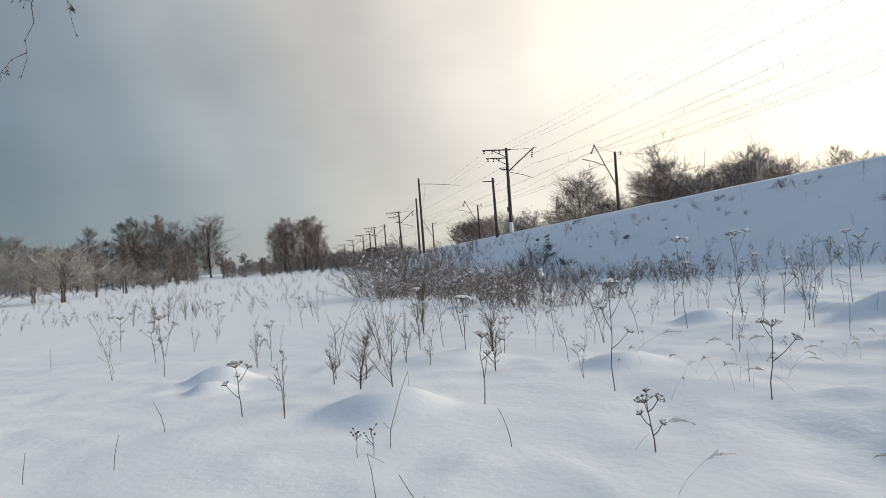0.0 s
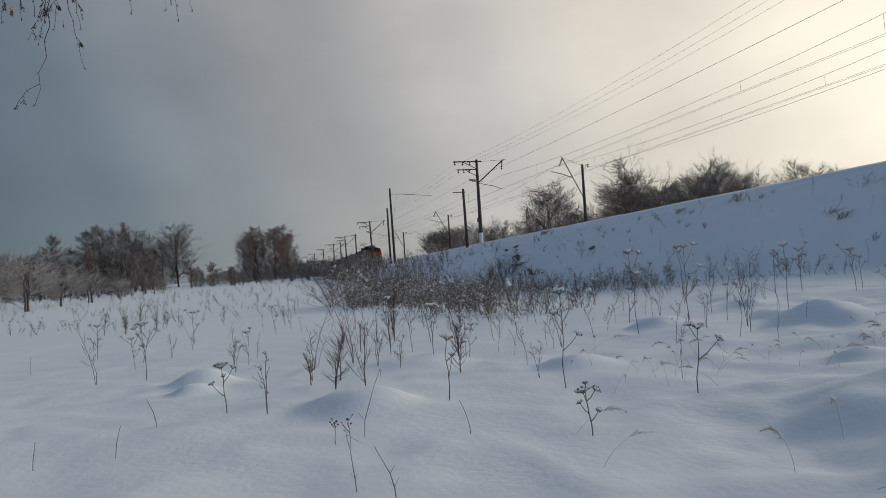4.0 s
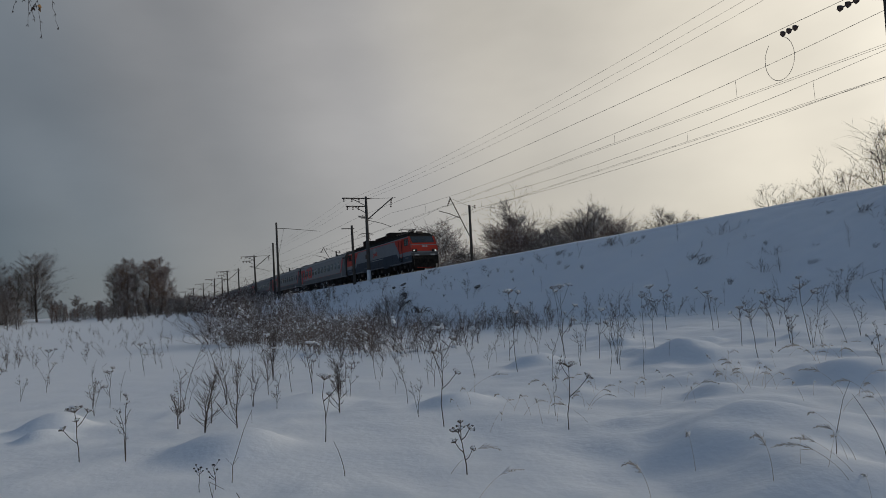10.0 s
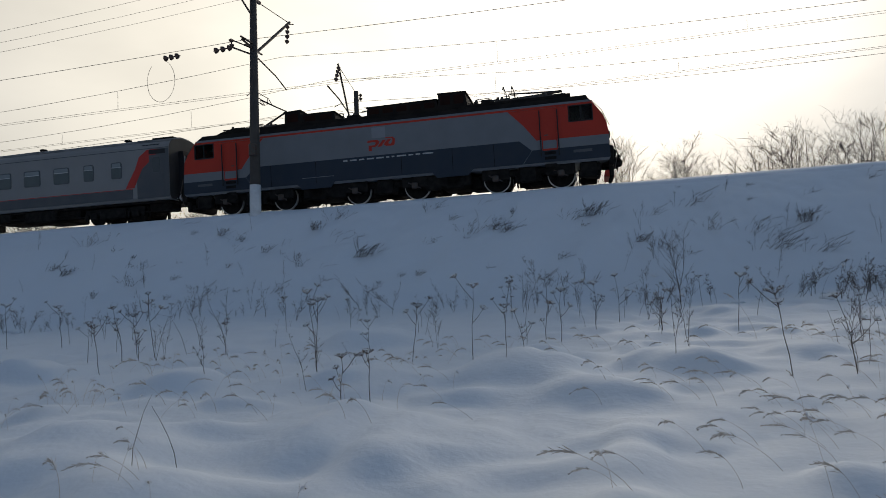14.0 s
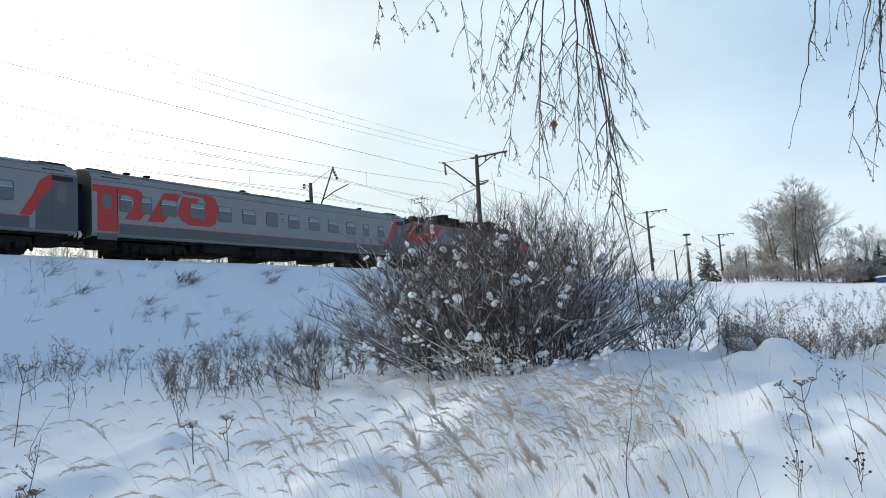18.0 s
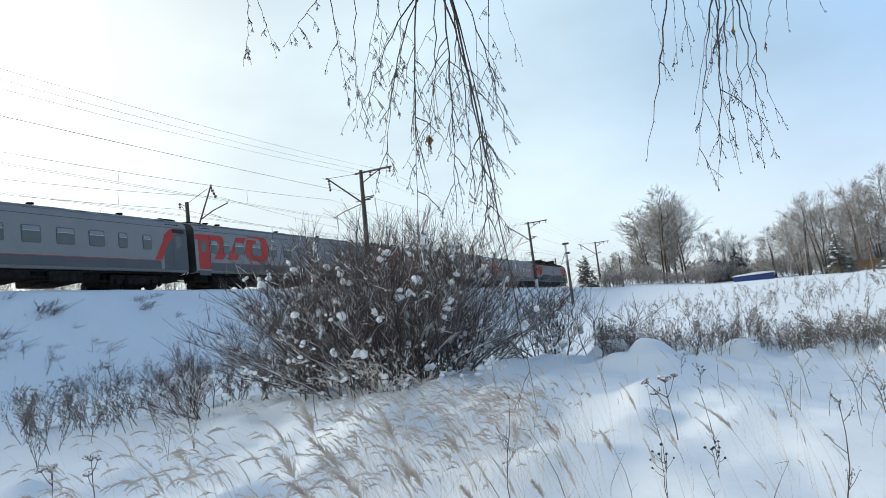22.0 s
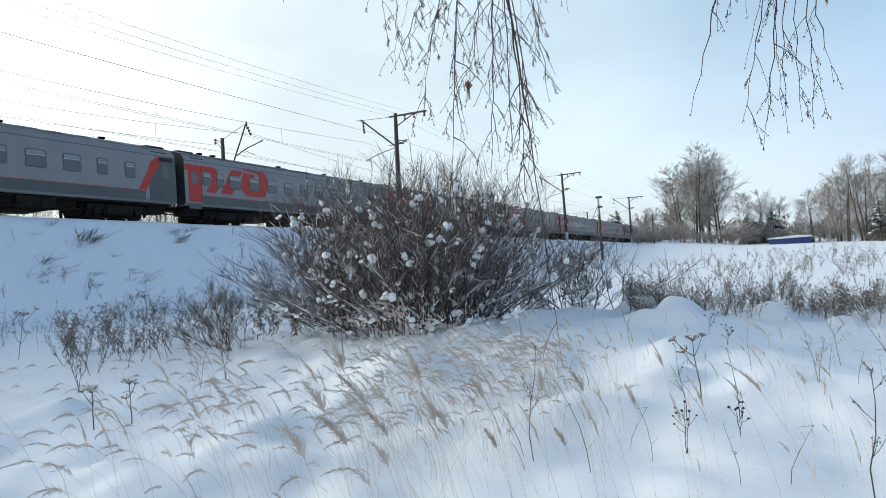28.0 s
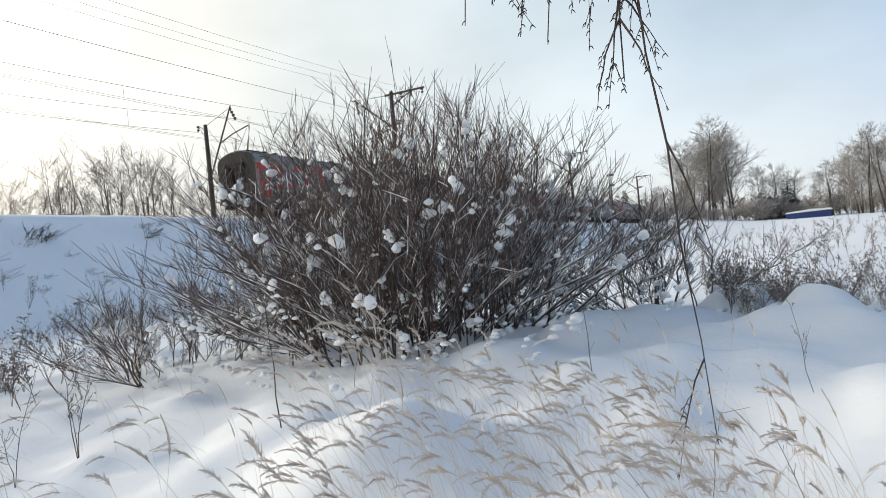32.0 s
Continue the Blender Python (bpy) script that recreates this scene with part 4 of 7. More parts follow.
            g.q.append(b + np.array(q))
            return part(name, g, mt, par, label)
        facing(-1.5, 1.5, 2.1, 3.0, 0.006, LRED, "nose_panel", "red nose panel")
        facing(-1.52, 1.52, 3.0, 3.7, 0.004, LRED, "nose_panel")
        facing(-1.52, 1.52, 1.12, 1.94, 0.006, CDARK, "nose_skirt", "dark grey nose skirt")
        ws = facing(-1.3, 1.3, 2.98, 3.72, 0.02, RUBBER, "windscreen", "black-framed sloping windscreen")
        facing(-1.22, -0.03, 3.04, 3.67, 0.027, GLASS, "pane", par=ws)
        facing(0.03, 1.22, 3.04, 3.67, 0.027, GLASS, "pane", par=ws)
        part("wiper", Geo().tube([(e(3.0) + sg * 0.05, 0.4, 3.0), (e(3.5) + sg * 0.05, 0.15, 3.5)], 0.012, 4).tube([(e(3.0) + sg * 0.05, -0.5, 3.0), (e(3.5) + sg * 0.05, -0.75, 3.5)], 0.012, 4), STEEL, ws)
        em = part("nose_emblem", Geo().box((e(2.62) + sg * 0.012, -0.12, 2.62), (0.03, 0.14, 0.2), 0.01).box((e(2.62) + sg * 0.012, 0.08, 2.6), (0.03, 0.16, 0.12), 0.01).box((e(2.62) + sg * 0.012, 0.3, 2.62), (0.03, 0.14, 0.2), 0.01), BARS, L, "pale emblem shapes on the nose")
        for s in (-1, 1):
            hl = part("headlight", Geo().box((e(2.15) + sg * 0.0, s * 1.12, 2.15), (0.16, 0.55, 0.3), 0.05), RUBBER, L, "black headlight cluster")
            lamp = Geo().tube([(e(2.15) + sg * 0.06, s * 1.22, 2.15), (e(2.15) + sg * 0.1, s * 1.22, 2.15)], 0.075, 12)
            part("lens", lamp, LAMP if sg > 0 else GLASS, hl)
            part("number_bar", Geo().box((e(1.7) + sg * 0.012, s * 0.9, 1.7), (0.02, 0.5, 0.16), 0.005), BARS, L, "plain white marking bar")
            part("buffer", Geo().tube([(sg * 10.2, s * 0.95, 1.05), (sg * 10.6, s * 0.95, 1.05)], [0.12, 0.12], 10).tube([(sg * 10.6, s * 0.95, 1.05), (sg * 10.66, s * 0.95, 1.05)], 0.22, 14), LDARK, L)
        part("spotlight", Geo().box((sg * 9.2, 0, 4.12), (0.5, 0.6, 0.26), 0.06), STEEL, L, "roof spotlight box")
        part("coupler", Geo().box((sg * 10.5, 0, 1.05), (0.6, 0.34, 0.38), 0.08).box((sg * 10.15, 0, 1.05), (0.5, 0.7, 0.5), 0.05), LDARK, L, "automatic coupler")
        part("snow_plough", Geo().slab([(sg * 10.4, 0.34), (sg * 10.15, 0.62), (sg * 10.0, 0.62), (sg * 10.0, 0.34)], -1.0, 1.0), LRED if sg > 0 else LDARK, L, "snow plough plate")
        part("buffer_beam", Geo().box((sg * 10.3, 0, 1.2), (0.22, 3.0, 0.86), 0.05).box((sg * 10.28, 0, 0.55), (0.2, 2.3, 0.5), 0.05), LDARK, L, "dark buffer beam of the nose")
        part("end_platform", Geo().box((sg * 10.25, 0, 1.28), (0.5, 2.9, 0.3), 0.05), LDARK, L)
        for s in (-1, 1):
            part("grab_iron", Geo().tube([(sg * 10.4, s * 1.35, 0.6), (sg * 10.55, s * 1.4, 1.2), (sg * 10.4, s * 1.38, 1.9)], 0.025, 6), STEEL, L)
            part("mirror_rail", Geo().tube([(e(2.5) + sg * 0.1, s * 1.45, 2.5), (e(3.2) + sg * 0.1, s * 1.45, 3.2), (e(3.7) + sg * 0.05, s * 1.4, 3.7)], 0.018, 5), STEEL, L)
    sides("lower_panel", [(-6.37, 2.14), (6.37, 2.14), (6.9, 1.67), (6.48, 1.1), (4.25, 1.1), (4.0, 0.84), (2.55, 0.84), (2.35, 1.1), (-2.35, 1.1), (-2.55, 0.84), (-4.0, 0.84), (-4.25, 1.1), (-6.48, 1.1), (-6.9, 1.67)], F, 0.008, LBLUE, L, "dark blue-grey lower side panel")
    for x in (-5.6, -3.3, 0.9, 3.3, 5.2):
        sides("panel_seam", [(x, 1.12), (x + 0.025, 1.12), (x + 0.025, 2.12), (x, 2.12)], F, 0.0095, LDARK, L)
    sides("panel_seam", [(-4.0, 1.36), (-2.4, 1.36), (-2.4, 1.385), (-4.0, 1.385)], F, 0.0095, LGREY, L)
    sides("cant_stripe", [(-9.6, 3.5), (9.6, 3.5), (9.6, 3.6), (-9.6, 3.6)], 1.515, 0.03, LRED, L, "red stripe under the roof")
    sides("hatch", rrect(-0.12, 3.2, 0.66, 0.5, 0.02), F, 0.012, HATCH, L, "pale grey square side hatch")
    for glyph in ([(-0.66, 2.86), (-0.2, 2.86), (-0.09, 2.78), (-0.13, 2.66), (-0.3, 2.53), (-0.48, 2.53), (-0.48, 2.36), (-0.62, 2.36), (-0.62, 2.62), (-0.34, 2.62), (-0.26, 2.72), (-0.34, 2.77), (-0.68, 2.76)],
                  [(0.07, 2.83), (0.24, 2.83), (-0.02, 2.53), (-0.2, 2.53)],
                  [(0.2, 2.94), (0.55, 2.94), (0.66, 2.84), (0.64, 2.6), (0.56, 2.53), (0.24, 2.53), (0.13, 2.6), (0.16, 2.7), (0.32, 2.84), (0.49, 2.84), (0.34, 2.7), (0.36, 2.62), (0.46, 2.62), (0.53, 2.7), (0.54, 2.85), (0.47, 2.89), (0.22, 2.89)]):
        sides("emblem_stroke", glyph, F, 0.009, LRED, L, "red emblem stroke")
    x = -1.9
    rnd = random.Random(3)
    while x < 2.0:
        w = rnd.uniform(0.12, 0.5)
        sides("lettering_bar", [(x, 1.98), (x + w, 1.98), (x + w, 2.045), (x, 2.045)], F, 0.014, BARS, L, "small white lettering bar")
        x += w + 0.12
    # roof gear
    part("roof_walk", Geo().slab([(-8.6, 4.0), (8.6, 4.0), (8.2, 4.13), (-8.2, 4.13)], -1.2, 1.2), ROOFDARK, L)
    for x0, x1, h0, h1 in ((-4.95, -4.16, 0.62, 0.66), (-4.1, -2.42, 0.42, 0.42), (-0.75, 2.62, 0.4, 0.44), (2.72, 3.98, 0.68, 0.66)):
        z = 4.1
        b = part("roof_box", Geo().slab([(x0 - 0.04, z - 0.15), (x1 + 0.12, z - 0.15), (x1, z + h1), (x0, z + h0)], -1.12, 1.12), ROOFDARK, L, "dark louvred roof box")
        part("box_lid", Geo().slab([(x0 - 0.05, z + h0 + 0.002), (x1 + 0.05, z + h1 + 0.002), (x1 + 0.05, z + h1 + 0.05), (x0 - 0.05, z + h0 + 0.05)], -1.16, 1.16), ROOFDARK, b)
        k = max(1, int((x1 - x0) / 0.62))
        for i in range(k):
            sides("grille", rrect(x0 + (i + 0.5) * (x1 - x0) / k, z + h0 * 0.55, (x1 - x0) / k * 0.74, h0 * 0.62, 0.02, 1), 1.12, 0.012, LOUVRE, b, "brown louvred grille")
    for x in (-2.2, -0.95):
        part("busbar", Geo().tube([(x, -0.4, 4.1), (x, -0.4, 4.55), (x - 0.3, -0.4, 4.6), (x + 0.5, -0.4, 4.6), (x + 0.55, -0.4, 4.2)], [0.07, 0.03, 0.025, 0.025, 0.025], 6), STEEL, L)
    for x, h in ((-1.75, 0.2), (-1.45, 0.3), (-1.25, 0.16)):
        part("roof_switch", Geo().box((x, 0, 4.1 + h / 2), (0.17, 0.5, h), 0.04), STEEL, L)
    for x in (-1.6, 4.4, 5.6, 7.6):
        part("roof_insulator", Geo().tube([(x, -0.5, 4.1), (x, -0.5, 4.3), (x, -0.5, 4.5)], [0.06, 0.11, 0.05], 8).tube([(x, -0.5, 4.5), (x + 0.7, -0.5, 4.52), (x + 0.75, -0.5, 4.2)], 0.02, 5), STEEL, L)
    for i in range(30):
        x, y, w = rnd.uniform(-8.6, 8.6), rnd.choice((-0.95, -0.6, 0.5, 0.9)), rnd.uniform(0.15, 0.7)
        z = 4.02 + rnd.uniform(0, 0.12)
        if i % 3:
            part("roof_fitting", Geo().box((x, y, z + 0.1), (w, rnd.uniform(0.15, 0.4), rnd.uniform(0.12, 0.36)), 0.02), ROOFDARK, L)
        else:
            part("roof_pipe", Geo().tube([(x - w, y, z), (x - w, y, z + 0.25), (x + w, y, z + 0.27), (x + w, y, z)], 0.025, 5), STEEL, L)
    pantograph(L, -6.9, True)
    pantograph(L, 6.6, False)
    # running gear
    axles = [-8.1, -5.2, -1.45, 1.45, 5.2, 8.1]
    for a, b in ((-8.1, -5.2), (-1.45, 1.45), (5.2, 8.1)):
        bogie(L, 0, (a, b), 0.625)
    wheels = [wheelset(0.625, L, x) for x in axles]
    for a in axles:
        part("traction_motor", Geo().box((a * 0.93, 0, 0.62), (1.9, 1.3, 0.72), 0.12), LDARK, L)
    for x in (-9.3, -6.65, -3.3, -2.3, 0, 2.3, 3.3, 6.65, 9.3):
        for y in (-1.2, 1.2):
            part("sand_box", Geo().box((x, y, 0.68), (0.75, 0.3, 0.7), 0.06), LDARK, L)
    for x in axles:
        for y in (-1.32, 1.32):
            part("axle_guard", Geo().box((x, y, 0.78), (1.25, 0.1, 0.52), 0.08), LDARK, L)
            part("axle_box", Geo().box((x, y * 1.06, 0.6), (0.3, 0.1, 0.3), 0.06).tube([(x - 0.3, y * 1.06, 0.75), (x + 0.3, y * 1.06, 0.45)], 0.035, 6), STEEL, L)
    for x, w in ((-3.3, 1.5), (3.3, 1.5)):
        part("equipment_box", Geo().box((x, 0, 0.7), (w, 2.7, 0.55), 0.05), LDARK, L)
    for sg in (-1, 1):
        part("brake_gear", Geo().box((sg * 9.5, 0, 0.75), (0.7, 2.5, 0.4), 0.06).tube([(sg * 9.8, -1.3, 0.4), (sg * 9.0, -1.3, 0.5)], 0.04, 6), LDARK, L)
    return L, wheels


LAMP = glow("headlight_glow", (1.0, 0.95, 0.82), 2.2)


def make_coach():
    """A passenger coach with its middle at the origin, rail top at z 0, front at +x."""
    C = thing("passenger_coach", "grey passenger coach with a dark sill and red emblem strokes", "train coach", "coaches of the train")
    E_ = 11.95
    F = 1.55
    side = [(-1.42, 1.0), (1.42, 1.0), (1.55, 1.15), (1.55, 3.55), (1.5, 3.75), (1.36, 3.93), (-1.36, 3.93), (-1.5, 3.75), (-1.55, 3.55), (-1.55, 1.15)]
    part("body", Geo().along(side, -E_, E_), CGREY, C)
    roof = [(-1.36, 3.935), (1.36, 3.935), (1.15, 4.08), (0.8, 4.21), (0.35, 4.3), (-0.35, 4.3), (-0.8, 4.21), (-1.15, 4.08)]
    part("roof", Geo().along(roof, -E_ + 0.05, E_ - 0.05), CROOF, C, "grimy grey roof with traces of snow", True)
    sides("sill_band", [(-10.66, 1.12), (9.9, 1.12), (9.9, 1.6), (-10.66, 1.6)], F, 0.005, CDARK, C, "dark grey sill band")
    sides("stripe", [(-10.66, 1.605), (9.9, 1.605), (9.9, 1.635), (-10.66, 1.635)], F, 0.006, CRED, C, "thin red stripe")
    sides("cant_rail", [(-E_, 3.57), (E_, 3.57), (E_, 3.6), (-E_, 3.6)], 1.535, 0.02, CDARK, C)
    # front end: dark panel with a red slash
    sides("front_panel", [(10.15, 1.1), (E_, 1.1), (E_, 3.55), (10.9, 3.55), (10.5, 3.0), (10.15, 2.4)], F, 0.007, CDARK, C, "dark grey end panel")
    sides("slash", [(9.5, 1.66), (9.98, 1.66), (10.46, 2.6), (11.2, 3.2), (11.4, 3.53), (10.75, 3.53), (10.3, 3.2), (10.05, 2.6)], F, 0.009, CRED, C, "red slash beside the end panel")
    d = sides("door", rrect(11.25, 2.2, 0.8, 2.1, 0.05), F, 0.014, CDARK, C, "dark grey end door")
    sides("pane", rrect(11.25, 2.75, 0.4, 0.75, 0.1), F, 0.02, GLASS, d)
    sides("vent_grille", rrect(11.3, 3.4, 0.9, 0.22, 0.03), F, 0.016, RUBBER, C, "black louvred vent")
    # rear end: red door block and strokes
    for out, glyph in ((0.007, [(-11.93, 3.37), (-9.75, 3.38), (-9.5, 3.26), (-9.38, 3.02), (-9.44, 2.8), (-9.52, 2.6), (-9.29, 2.2), (-9.63, 1.85), (-10.39, 1.85), (-9.99, 2.44), (-9.9, 2.72), (-9.95, 2.95), (-10.1, 3.03), (-11.93, 3.02)]),
                       (0.009, [(-8.26, 3.38), (-7.28, 3.4), (-8.3, 1.86), (-9.22, 1.84)]),
                       (0.0105, [(-7.2, 3.54), (-5.55, 3.54), (-5.2, 3.42), (-5.06, 3.12), (-5.1, 2.3), (-5.25, 2.0), (-5.57, 1.85), (-6.86, 1.84), (-7.3, 2.05), (-7.54, 2.41), (-7.21, 3.3), (-6.2, 3.3), (-6.48, 2.9), (-6.65, 2.57), (-6.6, 2.32), (-6.35, 2.22), (-6.0, 2.25), (-5.85, 2.45), (-5.78, 3.12), (-5.95, 3.37), (-6.3, 3.42), (-7.1, 3.45)])):
        sides("emblem_stroke", glyph, F, out, CRED, C, "red emblem stroke beside the rear door")
    d = sides("door", rrect(-11.22, 2.27, 0.95, 2.12, 0.05), F, 0.012, CRED, C, "red end door")
    sides("pane", rrect(-11.25, 2.62, 0.44, 0.7, 0.16), F, 0.018, REFLPANE, d)
    sides("door_seam", [(-10.74, 1.2), (-10.71, 1.2), (-10.71, 3.32), (-10.74, 3.32)], F, 0.0135, LDARK, d)
    sides("footboard", [(-11.7, 0.82), (-10.75, 0.82), (-10.75, 1.16), (-11.7, 1.16)], 1.5, 0.02, CDARK, C, "grey step panel under the door")
    # windows, with a pale vent over the main pane
    for x, w in ((-10.32, 0.62), (-9.24, 0.6), (-8.0, 0.94), (-6.31, 0.92), (-4.58, 0.92), (-2.9, 0.96), (-1.2, 0.9), (0.56, 0.92), (2.3, 0.96), (4.05, 0.98), (5.8, 0.92), (7.4, 0.58), (9.0, 0.6)):
        f = sides("window", rrect(x, 2.63, w, 0.84, 0.1), F, 0.02, CDARK, C, "rounded grey-framed window")
        sides("pane", rrect(x, 2.63, w - 0.07, 0.77, 0.07), F, 0.024, REFLPANE, f)
        if abs(x + 1.2) > 0.1:
            top = [(x - w / 2 + 0.06, 2.8), (x + w / 2 - 0.06, 2.8), (x + w / 2 - 0.06, 2.97), (x + w / 2 - 0.12, 3.0), (x - w / 2 + 0.12, 3.0), (x - w / 2 + 0.06, 2.97)]
            sides("vent_pane", top, F, 0.028, SASH, f)
            sides("sash_bar", [(x - w / 2 + 0.04, 2.765), (x + w / 2 - 0.04, 2.765), (x + w / 2 - 0.04, 2.8), (x - w / 2 + 0.04, 2.8)], F, 0.032, BARS, f)
    for x, z, w in ((-0.35, 3.0, 0.36), (-0.35, 2.66, 0.22), (-0.35, 2.52, 0.3)):
        sides("lettering_bar", [(x - w / 2, z), (x + w / 2, z), (x + w / 2, z + 0.06), (x - w / 2, z + 0.06)], F, 0.006, CDARK, C, "small dark lettering bar")
    for x in (-10.95, 10.95):
        for i in range(5):
            sides("louvre", [(x - 0.5 + 0.2 * i, 3.66), (x - 0.34 + 0.2 * i, 3.66), (x - 0.34 + 0.2 * i, 3.8), (x - 0.5 + 0.2 * i, 3.8)], 1.44, 0.06, RUBBER, C)
    # ends
    for sg in (-1, 1):
        part("gangway", Geo().slab([(sg * E_, 1.1), (sg * (E_ + 0.28), 1.1), (sg * (E_ + 0.28), 3.4), (sg * E_, 3.4)], -0.72, -0.52)
             .slab([(sg * E_, 1.1), (sg * (E_ + 0.28), 1.1), (sg * (E_ + 0.28), 3.4), (sg * E_, 3.4)], 0.52, 0.72)
             .slab([(sg * E_, 3.3), (sg * (E_ + 0.28), 3.3), (sg * (E_ + 0.28), 3.5), (sg * E_, 3.5)], -0.72, 0.72), RUBBER, C, "black rubber gangway surround")
        # flat door plate, its near-black colour standing for the shade of a deep recess
        part("end_door", Geo().box((sg * (E_ + 0.01), 0, 2.2), (0.05, 1.0, 2.1), 0.01), LDARK, C)
        part("end_face", Geo().along([(-1.4, 1.02), (1.4, 1.02), (1.53, 1.17), (1.53, 3.53), (1.48, 3.73), (1.34, 3.92), (1.1, 4.06), (0.4, 4.22), (-0.4, 4.22), (-1.1, 4.06), (-1.34, 3.92), (-1.48, 3.73), (-1.53, 3.53), (-1.53, 1.17)], sg * E_ - 0.012, sg * E_ + 0.012), ENDGRIME, C, "grimy grey-brown coach end")
        for s in (-0.95, 0.95):
            part("handrail", Geo().tube([(sg * (E_ + 0.02), s * 0.66, 1.3), (sg * (E_ + 0.3), s * 0.66, 1.35), (sg * (E_ + 0.3), s * 0.66, 3.25), (sg * (E_ + 0.02), s * 0.66, 3.3)], 0.03, 6), BARS, C, "white handrail on the coach end")
            part("snow_crust", Geo().blob((sg * (E_ + 0.27), s, 1.06), 0.2, 1.0, random.Random(4), 8), SNOWCAP, C, "snow caked on the buffer", True)
            part("buffer", Geo().tube([(sg * E_, s, 1.05), (sg * (E_ + 0.2), s, 1.05)], 0.09, 8).tube([(sg * (E_ + 0.18), s, 1.05), (sg * (E_ + 0.24), s, 1.05)], 0.2, 12), LDARK, C)
        part("coupler", Geo().box((sg * (E_ + 0.1), 0, 0.98), (0.4, 0.3, 0.34), 0.06), LDARK, C)
        part("end_hood", Geo().box((sg * (E_ - 0.75), 0, 4.12), (1.3, 1.9, 0.3), 0.08), ROOFDARK, C, "ventilation hood over the coach end")
    crust = random.Random(6)
    for _ in range(26):
        x, ln = crust.uniform(-11.5, 11.5), crust.uniform(0.2, 1.1)
        part("roof_crust", Geo().box((x, -1.12 + crust.uniform(-0.08, 0.1), 4.075), (ln, 0.2, crust.uniform(0.03, 0.09)), 0.02), CROOF, C, "crust of dirty snow on the roof edge")
    for x in (-9.3, -8.2, -2.0, 3.4, 8.6):
        part("roof_vent", Geo().tube([(x, 0.0, 4.28), (x, 0.0, 4.45)], [0.12, 0.12], 8).tube([(x, 0, 4.45), (x, 0, 4.52)], [0.2, 0.18], 8), ROOFDARK, C)
    # running gear
    for c in (-8.5, 8.5):
        bogie(C, 0, (c - 1.2, c + 1.2), 0.475)
    wheels = [wheelset(0.475, C, x, LDARK) for x in (-9.7, -7.3, 7.3, 9.7)]
    for x, w, h in ((-4.6, 2.4, 0.55), (-1.3, 2.0, 0.7), (1.6, 1.6, 0.5), (4.2, 1.9, 0.62)):
        part("underfloor_box", Geo().box((x, 0, 1.0 - h / 2), (w, 2.5, h), 0.06), LDARK, C)
    for x in (-8.5, 8.5):
        part("bogie_bolster", Geo().box((x, 0, 0.62), (3.6, 1.5, 0.62), 0.1).box((x, -1.15, 0.5), (1.5, 0.3, 0.5), 0.06).box((x, 1.15, 0.5), (1.5, 0.3, 0.5), 0.06), LDARK, C)
    for x, w in ((-5.9, 1.0), (-2.9, 1.2), (0.2, 1.1), (2.9, 0.9), (5.7, 1.3), (-11.0, 1.2), (11.0, 1.2)):
        part("underfloor_gear", Geo().box((x, -0.5, 0.72), (w, 0.9, 0.46), 0.05).tube([(x - w, -1.1, 0.5), (x + w, -1.1, 0.45)], 0.035, 5), LDARK, C)
    part("underframe", Geo().box((0, 0, 0.97), (23.4, 2.4, 0.16), 0.03).tube([(-6, -1.2, 0.62), (6, -1.2, 0.62)], 0.04, 6), LDARK, C)
    return C, wheels


loco, loco_wheels = make_locomotive()
coach, coach_wheels = make_coach()
COACHES = [coach] + [copy_thing(coach, pose(0, 0, 0)) for _ in range(8)]
# where the coupling behind the locomotive stands along the track
COUPLING = [(0, -242), (4.5, -171.3), (6, -147.8), (9, -100.7), (11, -69.2), (12, -53.5), (13, -37.5), (14, -21.4), (15, -5.7), (15.5, 2.0),
            (17.5, 33.2), (19, 56.8), (20, 73.0), (21, 88.4), (22, 104.65), (23, 121.4), (24, 137.4), (25, 153.3), (26, 169.2), (29, 214.4), (30, 229.8), (30.5, 236.6), (31, 242.9), (31.5, 249.0), (32, 255.6)]


def motions():
    times = [i * 0.5 for i in range(65)]
    tt, xx = np.array(COUPLING).T

    def along(t):
        return float(np.interp(t, tt, xx))
    def seat(x, half):
        """The pose of a vehicle whose bogies stand half apart from x on the rails."""
        (y0, y1), (z0, z1) = [[float(f(x + d)) for d in (-half, half)] for f in (bend, dip)]
        return pose(x, TRACK_Y + (y0 + y1) / 2, RAIL_Z + (z0 + z1) / 2, 0, -math.degrees(math.atan2(z1 - z0, 2 * half)), math.degrees(math.atan2(y1 - y0, 2 * half)))
    walk(loco, [(t, seat(along(t) + 10.65, 6.6)) for t in times])
    for k, c in enumerate(COACHES):
        walk(c, [(t, seat(along(t) - 24.54 * (k + 0.5), 8.5)) for t in times])
    # locomotive wheels roll with the way gone
    fine = [i / 16 for i in range(513)]
    for w in loco_wheels:
        x, z = w.location.x, w.location.z
        walk(w, [(t, pose(x, 0, z, 0, math.degrees((along(t) - along(0)) / 0.625) % 360, 0)) for t in fine])


